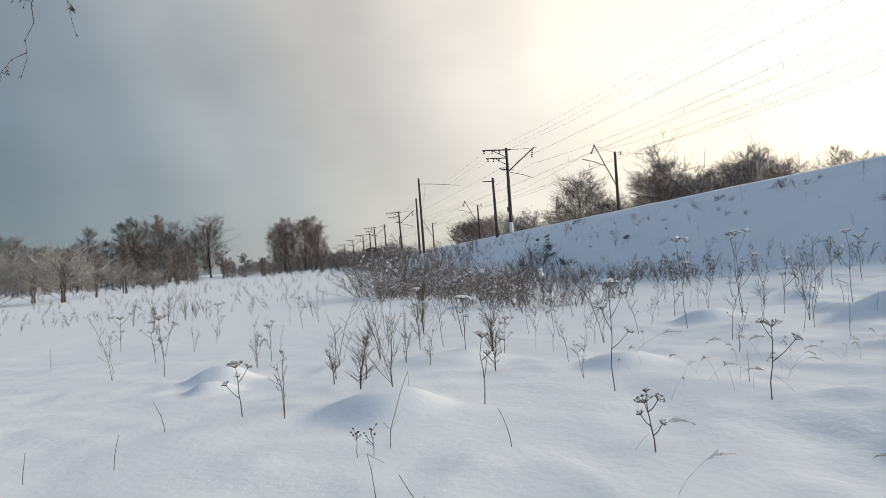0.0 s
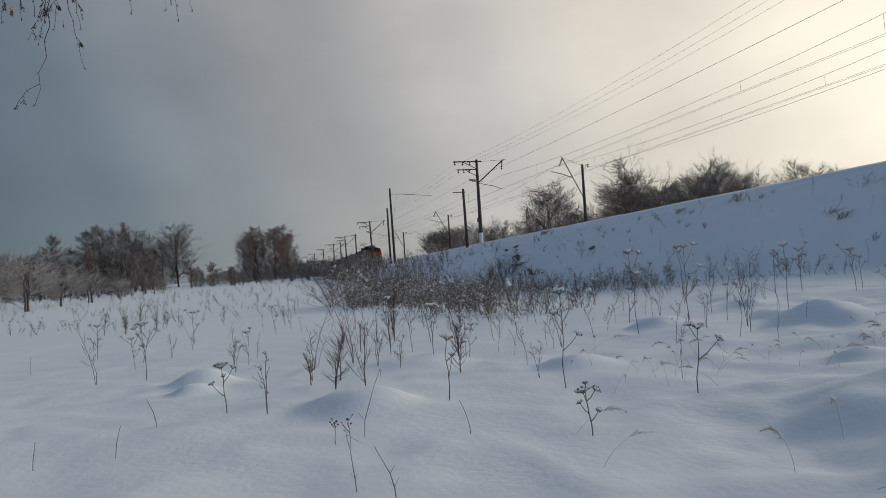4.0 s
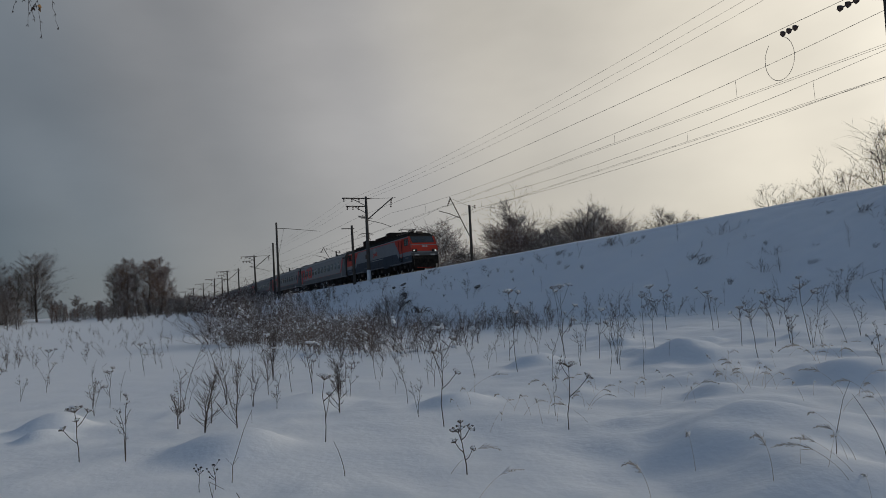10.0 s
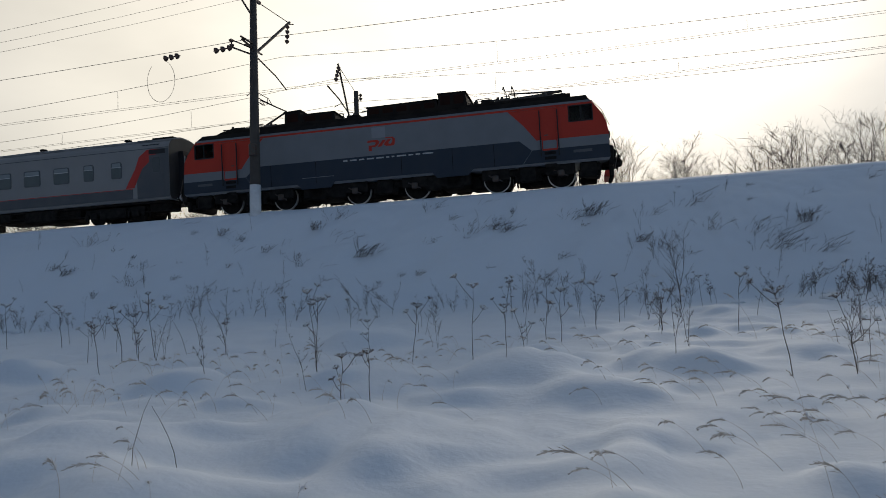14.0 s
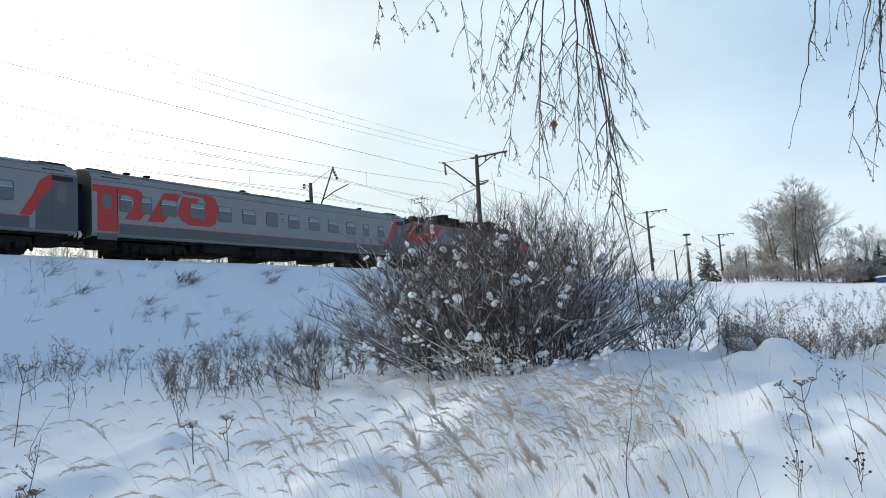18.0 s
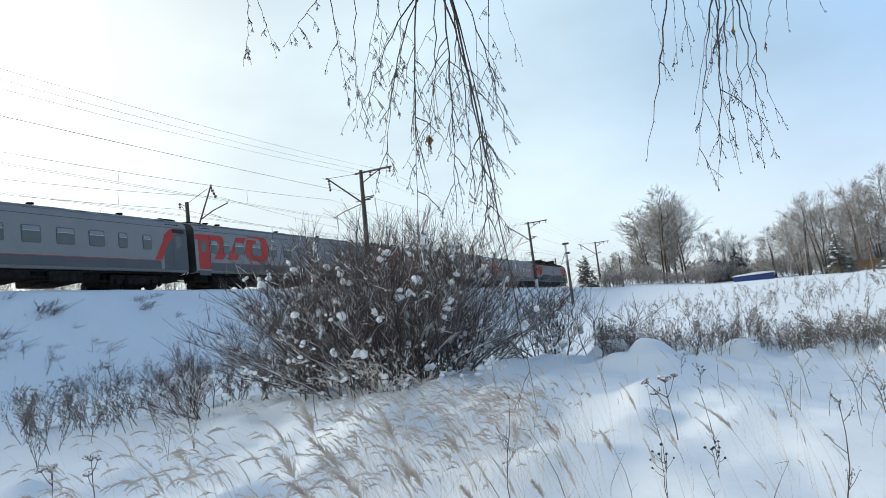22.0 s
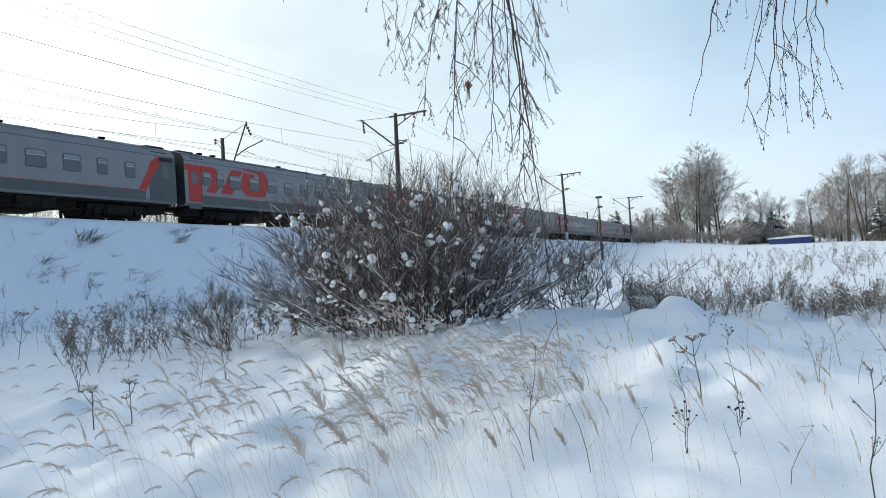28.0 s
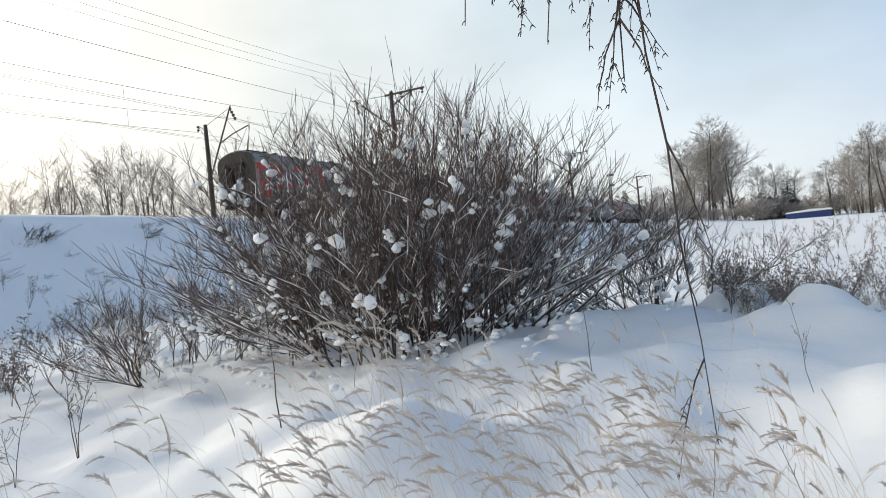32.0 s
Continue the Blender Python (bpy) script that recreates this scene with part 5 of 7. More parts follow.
# ---- trees ----
def grow_tree(rnd, height, crown_w, first=0.2, limbs=26, subs=6, twigs=5, up=0.75, stems=1, trunk_r=0.16, twig_r=0.018):
    """A bare broad-leaved tree: trunk with limbs, and a crown of fine twigs."""
    wood, fine = Geo(), Geo()
    for s in range(stems):
        bx, by = (rnd.uniform(-0.6, 0.6), rnd.uniform(-0.6, 0.6)) if stems > 1 else (0, 0)
        hh = height * (1 if s == 0 else rnd.uniform(0.75, 0.97))
        lx, ly = rnd.uniform(-0.06, 0.06) * hh * (2 if stems > 1 else 1), rnd.uniform(-0.06, 0.06) * hh * (2 if stems > 1 else 1)
        tp = [np.array((bx + lx * f + rnd.uniform(-0.1, 0.1) * (f > 0), by + ly * f + rnd.uniform(-0.1, 0.1) * (f > 0), hh * f - 0.3 * (f == 0))) for f in np.linspace(0, 0.97, 9)]
        wood.tube(tp, [trunk_r * (1 - 0.92 * f) for f in np.linspace(0, 0.97, 9)], 6)
        n = int(limbs / stems * (1.3 if stems > 1 else 1))
        for i in range(n):
            f = first + (0.97 - first) * (i + rnd.random()) / n
            k = min(7, int(f / 0.97 * 8))
            a = tp[k] + (tp[k + 1] - tp[k]) * (f / 0.97 * 8 - k)
            env = math.sin(math.pi * min(1, 0.18 + 0.8 * (f - first) / (1 - first))) ** 0.7
            ln = crown_w * 0.5 * env * rnd.uniform(0.65, 1.1)
            an = rnd.uniform(0, 2 * math.pi)
            d = np.array((math.cos(an), math.sin(an), up * rnd.uniform(0.7, 1.4)))
            d /= np.linalg.norm(d)
            pts = [a]
            for _ in range(4):
                d = d + np.array((rnd.uniform(-0.2, 0.2), rnd.uniform(-0.2, 0.2), rnd.uniform(-0.1, 0.14)))
                d /= np.linalg.norm(d)
                pts.append(pts[-1] + d * ln / 3.4)
            r0 = trunk_r * 0.27 * (1 - f * 0.55)
            wood.tube(pts, [r0 * (1 - 0.2 * q) for q in range(5)], 4)
            for _ in range(subs):
                g = rnd.uniform(0.25, 1.0) * 3.999
                q = int(g)
                b = pts[q] + (pts[q + 1] - pts[q]) * (g - q)
                d2 = (pts[q + 1] - pts[q]) / (ln / 3.4) + np.array((rnd.uniform(-1.0, 1.0), rnd.uniform(-1.0, 1.0), rnd.uniform(-0.35, 0.75)))
                d2 /= np.linalg.norm(d2)
                l2 = ln * rnd.uniform(0.3, 0.65) + 0.4
                p2 = [b, b + d2 * l2 * 0.5 + np.array((0, 0, rnd.uniform(0, 0.08))), b + d2 * l2]
                fine.tube(p2, [twig_r * 1.6, twig_r * 1.2, twig_r * 0.7], 3, False)
                for _ in range(twigs):
                    h = rnd.random()
                    c = b + d2 * l2 * (0.3 + 0.7 * h)
                    d3 = d2 + np.array((rnd.uniform(-1.1, 1.1), rnd.uniform(-1.1, 1.1), rnd.uniform(-0.55, 0.75)))
                    d3 /= np.linalg.norm(d3)
                    l3 = rnd.uniform(0.4, 1.15) * min(1.25, 0.35 + ln * 0.25)
                    fine.tube([c, c + d3 * l3 * 0.55, c + d3 * l3 + np.array((0, 0, -0.05 * l3))], [twig_r, twig_r * 0.8, twig_r * 0.4], 3, False)
    return wood, fine


def tree_thing(name, label, category, group, wood_mat, twig_mat, rnd, **kw):
    t = thing(name, label, category, group)
    w, f = grow_tree(rnd, **kw)
    part("trunk", w, wood_mat, t, smooth=True)
    part("crown", f, twig_mat, t)
    return t


def spruce(rnd, height, width):
    t = thing("spruce_tree", "dark green spruce dusted with snow", "spruce tree", "spruces")
    part("trunk", Geo().tube([(0, 0, -0.3), (0, 0, height * 0.97)], [0.16, 0.02], 6), BARK, t)
    g, s = Geo(), Geo()
    n = int(height * 17)
    for i in range(n):
        f = 0.06 + 0.93 * (i / n) ** 0.9
        z, ln = height * f, width * 0.5 * (1 - f) ** 0.85 * rnd.uniform(0.7, 1.15) + 0.12
        an = rnd.uniform(0, 2 * math.pi)
        d = np.array((math.cos(an), math.sin(an), 0))
        sd = np.array((-d[1], d[0], 0))
        a, tip = np.array((0, 0, z)), np.array((0, 0, z)) + d * ln + np.array((0, 0, -0.25 * ln))
        for k in range(7):
            u = (k + 1) / 7
            c = a + (tip - a) * u + np.array((0, 0, 0.1 * ln * math.sin(u * 3)))
            w = 0.26 * ln * (1.15 - u) + 0.08
            for sg in (-1, 1):
                g.poly([c, c + sd * sg * w + d * 0.1 * ln + np.array((0, 0, -0.12 * ln - 0.05)), c + sd * sg * w * 0.5 + d * 0.26 * ln + np.array((0, 0, -0.02)), c + d * 0.2 * ln])
        if rnd.random() < 0.35:
            s.blob(a + (tip - a) * 0.72 + np.array((0, 0, 0.08)), 0.12 + 0.13 * ln, 0.4, rnd, 5)
    part("needles", g, SPRUCE, t)
    tagged(part("snow_load", s, SNOWCAP, t, smooth=True), kind="stuff")
    return t


def polar(az, r):
    return r * math.sin(radians(az)), r * math.cos(radians(az))


def scaled(x, y, s, rz=0.0, sz=None):
    return Matrix.LocRotScale((x, y, gz(x, y) - 0.1), Euler((0, 0, rz)), (s, s, sz or s))


def plant(kinds, spots, rnd):
    """Sets kinds of trees at spots (azimuth, distance, height): the first use moves the original, later ones copy it."""
    for az, r, h in spots:
        k = rnd.randrange(len(kinds))
        ob, h0, used = kinds[k]
        x, y = polar(az, r)
        m = scaled(x, y, h / h0, rnd.uniform(0, 6.28))
        if not used:
            ob.matrix_basis = m
            kinds[k][2] = True
        else:
            c = copy_thing(ob, pose(0, 0, 0))
            c.matrix_basis = m
    return kinds


def prune(kinds):
    for ob, h0, used in kinds:
        if not used:
            for o in list(ob.children_recursive) + [ob]:
                bpy.data.objects.remove(o)


def make_woods():
    rnd = random.Random(11)
    # single round-crowned tree and the grove in the field
    a = tree_thing("broadleaf_tree", "tall bare tree with a rounded twiggy crown, dusted with frost", "tree", "", BARK, TWIG, rnd, height=16.2, crown_w=11.5, first=0.1, limbs=96, subs=10, twigs=8, up=0.75, stems=3, trunk_r=0.24, twig_r=0.011)
    x, y = polar(-96.5, 200)
    a.matrix_basis = scaled(x, y, 1.0)
    grove = []
    for k in range(3):
        grove.append([tree_thing("grove_tree", "bare birch with reddish twigs in a field grove", "tree", "grove in the field", BIRCH if k == 0 else BARK, RUST_TWIG if k else TWIG, rnd, height=15, crown_w=7.4, first=0.03, limbs=64, subs=9, twigs=8, up=0.9, trunk_r=0.15, twig_r=0.0125), 15, False])
    plant(grove, [(-91.5, 200, 11.5), (-90.9, 204, 14), (-90.3, 200, 15.0), (-89.7, 206, 13.6), (-89.0, 202, 14.6), (-88.3, 204, 15.2), (-87.7, 207, 13), (-90.6, 210, 13.5), (-88.6, 212, 14.6), (-87.2, 200, 7), (-91.2, 196, 6), (-88.0, 198, 11.5), (-86.8, 206, 5)], rnd)
    prune(grove)
    wood = []
    for k in range(4):
        wood.append([tree_thing("wood_tree", "bare broad-leaved tree at the edge of a wood", "tree", "wood beyond the field", BARK, (TWIG, RUST_TWIG, TWIG, TWIG)[k], rnd, height=14, crown_w=(9.0, 5.0, 7.5, 6.0)[k], first=0.02, limbs=52, subs=9, twigs=8, up=(0.7, 1.5, 0.9, 1.2)[k], stems=1 + k % 3, trunk_r=0.17, twig_r=0.0125), 14, False])
    # taller trees that stand out of the wood, then its body and the brush at its foot
    spots = [(-102.6, 190, 15.5), (-101.9, 188, 16.6), (-101.2, 194, 15.2), (-100.1, 205, 18.2), (-100.5, 200, 15.5), (-99.1, 198, 15.6), (-99.6, 204, 13.5), (-105.0, 186, 14.2), (-105.4, 190, 11.0), (-98.6, 200, 10)]
    for i in range(64):
        az = -97.9 - 15.8 * (i / 64) + rnd.uniform(-0.4, 0.4)
        spots.append((az, rnd.uniform(165, 215), (10.5 if az > -104 else 10.0) * rnd.uniform(0.65, 1.08)))
    for i in range(46):
        spots.append((-97.5 - 17 * (i / 46) + rnd.uniform(-0.4, 0.4), rnd.uniform(140, 175), rnd.uniform(2.5, 6.0)))
    for i in range(40):
        spots.append((-92.6 + 6.4 * (i / 40) + rnd.uniform(-0.2, 0.2), rnd.uniform(184, 196), rnd.uniform(2.0, 4.5)))
    for i in range(60):
        spots.append((-95.5 + 10 * (i / 60), rnd.uniform(165, 200), rnd.uniform(2.2, 4.6)))
    for i in range(14):
        spots.append((-110 - i * 1.6, rnd.uniform(120, 200), rnd.uniform(8, 12)))
    plant(wood, spots, rnd)
    prune(wood)
    # old orchard bushes thick with snow before the wood
    orchard = []
    for k in range(2):
        orchard.append([tree_thing("orchard_tree", "low spreading old tree thickly covered with snow", "tree", "snowy orchard trees by the field", BARK, FROST, rnd, height=6, crown_w=8, first=0.08, limbs=34, subs=8, twigs=7, up=0.55, stems=3, trunk_r=0.14, twig_r=0.012), 6, False])
    plant(orchard, [(-106.7, 98, 5.6), (-108.6, 104, 4.6), (-104.6, 110, 4.4), (-102.6, 118, 4.0), (-111.0, 100, 5.0), (-100.6, 128, 3.0), (-97.6, 150, 2.8), (-113.6, 96, 5.2)], rnd)
    prune(orchard)
    # trees and scrub behind the embankment
    back = []
    for k in range(4):
        back.append([tree_thing("scrub_tree", "bare bushy tree behind the embankment", "tree", "scrub behind the embankment", BARK, (TWIG, TWIG, RUST_TWIG, TWIG)[k], rnd, height=10, crown_w=6.5, first=0.04, limbs=30, subs=5, twigs=5, up=1.6, stems=4, trunk_r=0.085, twig_r=0.0075), 10, False])
    dense = []
    for k in range(3):
        dense.append([tree_thing("dense_scrub_tree", "dense dark scrub tree behind the embankment", "tree", "dense scrub behind the embankment", BARK, (TWIG, RUST_TWIG, TWIG)[k], rnd, height=10, crown_w=7.5, first=0.03, limbs=42, subs=8, twigs=8, up=0.8, stems=3, trunk_r=0.085, twig_r=0.0095), 10, False])
    spots = []

    def row(a0, a1, n, y, el0, el1):
        for i in range(n):
            az = a0 + (a1 - a0) * (i + rnd.random()) / n
            yy = y + rnd.uniform(-4, 10)
            r = yy / math.cos(radians(az))
            xx, yv = polar(az, r)
            top = 1.5 + r * math.tan(radians(rnd.uniform(el0 - 0.9, el1 - 0.3)))
            spots.append((az, r, max(2.5, top - gz(xx, yv))))
    row(-76, -66.2, 30, 62, 2.9, 4.4)
    row(-66.2, -64.9, 2, 60, 6.2, 7.2)
    row(-65.0, -60.5, 7, 60, 4.2, 5.2)
    row(-60.5, -58.2, 4, 58, 6.0, 7.2)
    row(-58.0, -57.0, 1, 58, 8.4, 8.4)
    row(-57.0, -51.5, 9, 58, 5.8, 7.2)
    row(-51.5, -49, 4, 57, 5.6, 6.6)
    row(-46.7, -45.2, 2, 55, 6.2, 7.0)
    plant(dense, spots, rnd)
    prune(dense)
    spots = []
    row(-38.5, -33.5, 4, 55, 7.6, 9.2)
    row(-32, -20, 10, 54, 8.6, 11.2)
    row(-19, -14, 4, 54, 9.2, 11.4)
    row(-7.5, 1, 7, 54, 9.2, 11.0)
    row(3.5, 6.5, 3, 54, 9.0, 10.5)
    row(8.5, 24, 11, 55, 8.6, 10.5)
    row(24.5, 43, 16, 55, 8.6, 11.2)
    row(43, 50, 5, 56, 7.0, 8.6)
    plant(back, spots, rnd)
    prune(back)
    # right-hand side: birches, garden trees, spruces
    frost = []
    for k in range(3):
        frost.append([tree_thing("frosted_tree", "tall bare tree with frosted grey twigs", "tree", "trees along the gardens", BIRCH if k == 0 else BARK, FROST, rnd, height=16, crown_w=(7.6, 8.6, 9.4)[k], first=(0.08, 0.1, 0.08)[k], limbs=54, subs=9, twigs=8, up=(1.0, 0.85, 0.8)[k], stems=1 + k, trunk_r=0.2, twig_r=0.0098), 16, False])
    plant(frost, [(83.2, 128, 13.6), (84.3, 126, 16.2), (85.3, 130, 15.0), (86.0, 127, 15.6), (84.8, 133, 14.5), (82.6, 131, 10), (87.9, 124, 8.6), (88.9, 134, 9.2), (89.9, 137, 8.0), (91.6, 150, 6), (93.4, 112, 8.2), (94.6, 114, 11.0), (95.5, 112, 11.6), (96.7, 116, 11.8), (94.0, 118, 9.5),
                   (97.8, 108, 11.0), (99.0, 112, 11.8), (100.2, 110, 13.5), (101.6, 114, 14), (103.4, 110, 15), (105.5, 112, 15), (79.6, 160, 6.5), (80.6, 158, 7.5), (81.4, 150, 7), (92.4, 120, 8), (98.4, 122, 13)], rnd)
    brush = [[tree_thing("edge_brush", "low frosted brush along the garden edge", "bush", "brush along the gardens", BARK, FROST, rnd, height=3, crown_w=3.2, first=0.02, limbs=26, subs=6, twigs=6, up=0.9, stems=4, trunk_r=0.05, twig_r=0.011), 3, False] for k in range(2)]
    plant(brush, [(79.2 + 22 * (i + rnd.random()) / 60, rnd.uniform(117, 127), rnd.uniform(1.2, 3.2)) for i in range(60)], rnd)
    prune(brush)
    prune(frost)
    for az, r, h, w in ((78.2, 160, 8.5, 5.0), (89.75, 128, 6.6, 4.2), (88.0, 131, 5.4, 3.6), (96.6, 94, 5.0, 3.8), (99.9, 92, 4.2, 3.2)):
        x, y = polar(az, r)
        s = spruce(rnd, h, w)
        s.location = (x, y, gz(x, y) - 0.1)
    # far wood line closing the horizon
    g = Geo()
    src = []
    for k in range(3):
        w, f = grow_tree(rnd, 9, 6, 0.05, 16, 5, 4, 1.0, 2, 0.2, 0.07)
        src.append(w.merge(f, (0, 0, 0)).joined())
    for i in range(420):
        az = -180 + 360 * (i + rnd.random()) / 420
        if -80 < az < 78:
            continue
        r = rnd.uniform(330, 480) if az < 0 else rnd.uniform(210, 330)
        x, y = polar(az, r)
        g.merge(src[i % 3], (x, y, gz(x, y) - 0.5), rnd.uniform(0, 6), rnd.uniform(0.6, 1.25))
    tagged(part("far_woods", g, TWIG, None), "hazy band of bare woods along the horizon", "woods", kind="stuff")


make_woods()


# ---- gardens at the right ----
def make_gardens():
    x, y = polar(88.4, 129)
    h = thing("garden_house", "small wooden house with a steep snowy roof among trees", "house")
    part("wall", Geo().slab([(-2.2, -1), (2.2, -1), (2.2, 1.8), (0, 5.0), (-2.2, 1.8)], -3, 3), WOOD, h, "dark board walls and gable")
    for s in (-1, 1):
        part("roof", Geo().slab([(s * -0.1, 5.25), (s * 2.8, 1.3), (s * 2.8, 1.05), (0, 4.95)], -3.4, 3.4), SNOWCAP if s < 0 else STEEL, h, "snow-covered steep roof side" if s < 0 else "steep roof side")
    part("window", Geo().box((0, -3.03, 2.2), (0.9, 0.06, 1.0), 0.02), GLASS, h)
    h.location = (x, y, gz(x, y))
    h.rotation_euler = (0, 0, radians(-84))
    h.scale = (0.92, 0.6, 0.78)
    x, y = polar(90.8, 116)
    b = thing("blue_shed", "low blue painted shed with snow on its roof", "shed")
    part("wall", Geo().box((0, 0, 0.75), (5.8, 3, 1.9), 0.04), BLUEPAINT, b)
    part("roof", Geo().slab([(-3.1, 1.705), (3.1, 1.705), (2.8, 1.95), (0.5, 2.06), (-2.8, 1.9)], -1.7, 1.7), SNOWCAP, b, "layer of snow on the shed roof")
    b.location = (x, y, gz(x, y) - 0.85)
    b.rotation_euler = (0, 0, radians(-90.8))
    f = thing("board_fence", "long weathered board fence along the gardens", "fence")
    n = 150
    plank = Geo().box((0, 0, 0.55), (0.21, 0.03, 1.5), 0.008).mesh("board", WOOD)
    for i in range(n):
        az = 95.9 + 16 * i / n
        x, y = polar(az, 104 - 0.1 * i)
        o = new("board", plank)
        o.parent = f
        o.matrix_basis = pose(x, y, gz(x, y), 0, 0, -az + 0.0)
    for az in (95.9, 98.5, 101.2, 104, 108):
        x, y = polar(az, 104 - 0.1 * (az - 95.9) * n / 16)
        part("fence_post", Geo().box((x, y, gz(x, y) + 0.7), (0.14, 0.14, 2.0), 0.02), WOOD, f)
    for az, r in ((98.6, 80), (81.0, 118), (97.2, 122)):
        x, y = polar(az, r)
        p = thing("garden_post", "thin wooden pole by the gardens", "pole")
        part("post", Geo().tube([(0, 0, -0.4), (0, 0, 5.0 if r > 100 else 3.4)], [0.12, 0.09], 8), WOOD, p)
        p.location = (x, y, gz(x, y))


make_gardens()


# ---- the willow bush ----
def willow(rnd, x0, y0, width, height, stems, name="willow_bush", label="large many-stemmed willow bush hung with clumps of snow", snow=True, single=True, twigs=15):
    t = thing(name, label, "bush", "thickets" if name == "thicket_bush" else "")
    caps, whole = Geo(), Geo()
    for i in range(stems):
        g = Geo() if single else whole
        an = rnd.uniform(0, 2 * math.pi)
        rb = math.sqrt(rnd.random()) * width * 0.25
        bx, by = rb * math.cos(an), rb * math.sin(an)
        out = rnd.random() ** 0.75
        a2 = an + rnd.uniform(-0.8, 0.8)
        hh = height * (1.0 - 0.64 * out ** 3.2) * rnd.uniform(0.66, 1.03)
        reach = width * 0.5 * out * rnd.uniform(0.8, 1.0) - rb * 0.6
        zb = gz(x0 + bx, y0 + by) - gz(x0, y0)
        bow, kink = rnd.uniform(1.0, 1.5), [np.array((rnd.gauss(0, 0.06), rnd.gauss(0, 0.06), rnd.gauss(0, 0.02))) for _ in range(8)]
        pts = []
        for k in range(8):
            f = k / 7
            pts.append(np.array((bx + math.cos(a2) * reach * f ** bow, by + math.sin(a2) * reach * f ** bow, zb - 0.15 + hh * f ** (0.85 + 0.2 * out))) + kink[k] * f)
        r0 = rnd.uniform(0.006, 0.014)
        g.tube(pts, [r0 * (1 - 0.82 * k / 7) + 0.002 for k in range(8)], 4, False)
        for _ in range(twigs):
            u = rnd.uniform(0.1, 1.0) ** 0.8 * 6.999
            q = int(u)
            b = pts[q] + (pts[q + 1] - pts[q]) * (u - q)
            d = (pts[q + 1] - pts[q])
            d = d / np.linalg.norm(d) * 0.8 + np.array((rnd.uniform(-0.9, 0.9), rnd.uniform(-0.9, 0.9), rnd.uniform(-0.1, 0.6)))
            d /= np.linalg.norm(d)
            ln = rnd.uniform(0.18, 0.7)
            e0 = b + d * ln * 0.5
            e1 = b + d * ln + np.array((0, 0, 0.1 * ln))
            g.tube([b, e0, e1], [0.0045, 0.0036, 0.002], 3, False)
            if snow and rnd.random() < 0.35:
                up = np.array((0, 0, 0.006))
                caps.tube([b + up, (b + e0) / 2 + up * 1.6, e0 + up], [0.0025, 0.006, 0.0025], 3, False)
            for _ in range(2):
                c = b + d * ln * rnd.uniform(0.25, 0.85)
                e = d + np.array((rnd.uniform(-0.9, 0.9), rnd.uniform(-0.9, 0.9), rnd.uniform(-0.1, 0.6)))
                e /= np.linalg.norm(e)
                g.tube([c, c + e * rnd.uniform(0.12, 0.4)], [0.0035, 0.0018], 3, False)
            if snow and rnd.random() < 0.11:
                m = b + d * ln * 0.45
                s = 0.022 + 0.06 * rnd.random() ** 2.2
                for _ in range(rnd.choice((2, 3, 4))):
                    caps.blob(m + d * rnd.gauss(0, s * 0.9) + np.array((rnd.gauss(0, s * 0.35), rnd.gauss(0, s * 0.35), rnd.gauss(0, s * 0.4))), s * rnd.uniform(0.5, 1.0), rnd.uniform(0.7, 1.2), rnd, 6)
        if snow:
            for k in range(1, 6):
                if rnd.random() < 0.7:
                    m = (pts[k] + pts[k + 1]) / 2
                    up = np.array((0, 0, r0 * 0.9))
                    caps.tube([pts[k] + up, m + up * 1.5, pts[k + 1] + up], [0.003, 0.0085, 0.003], 4, False)
        if single:
            part("stem", g, WILLOW, t)
    if not single:
        tagged(part("shoot_mass", whole, WILLOW, t), kind="stuff")
    if snow and single:
        # snow heaped on the low branches
        for _ in range(280):
            an, rr = rnd.uniform(0, 2 * math.pi), width * 0.5 * rnd.uniform(0.25, 1.0)
            px, py = rr * math.cos(an), rr * math.sin(an)
            c = np.array((px, py, gz(x0 + px, y0 + py) - gz(x0, y0) + 0.75 * rnd.random() ** 2))
            s = 0.03 + 0.045 * rnd.random() ** 2
            d = np.array((math.cos(an), math.sin(an), 0.6))
            for q in range(rnd.choice((2, 3, 5))):
                caps.blob(c + d * s * 1.1 * q + np.array((rnd.gauss(0, s * 0.5), rnd.gauss(0, s * 0.5), rnd.gauss(0, s * 0.4))), s * rnd.uniform(0.4, 1.0), rnd.uniform(0.5, 0.9), rnd, 7)
    if snow:
        tagged(part("snow_clumps", caps, SNOWCAP, t, "clumps of snow caught in the branches", True), kind="stuff")
    t.location = (x0, y0, gz(x0, y0))
    return t


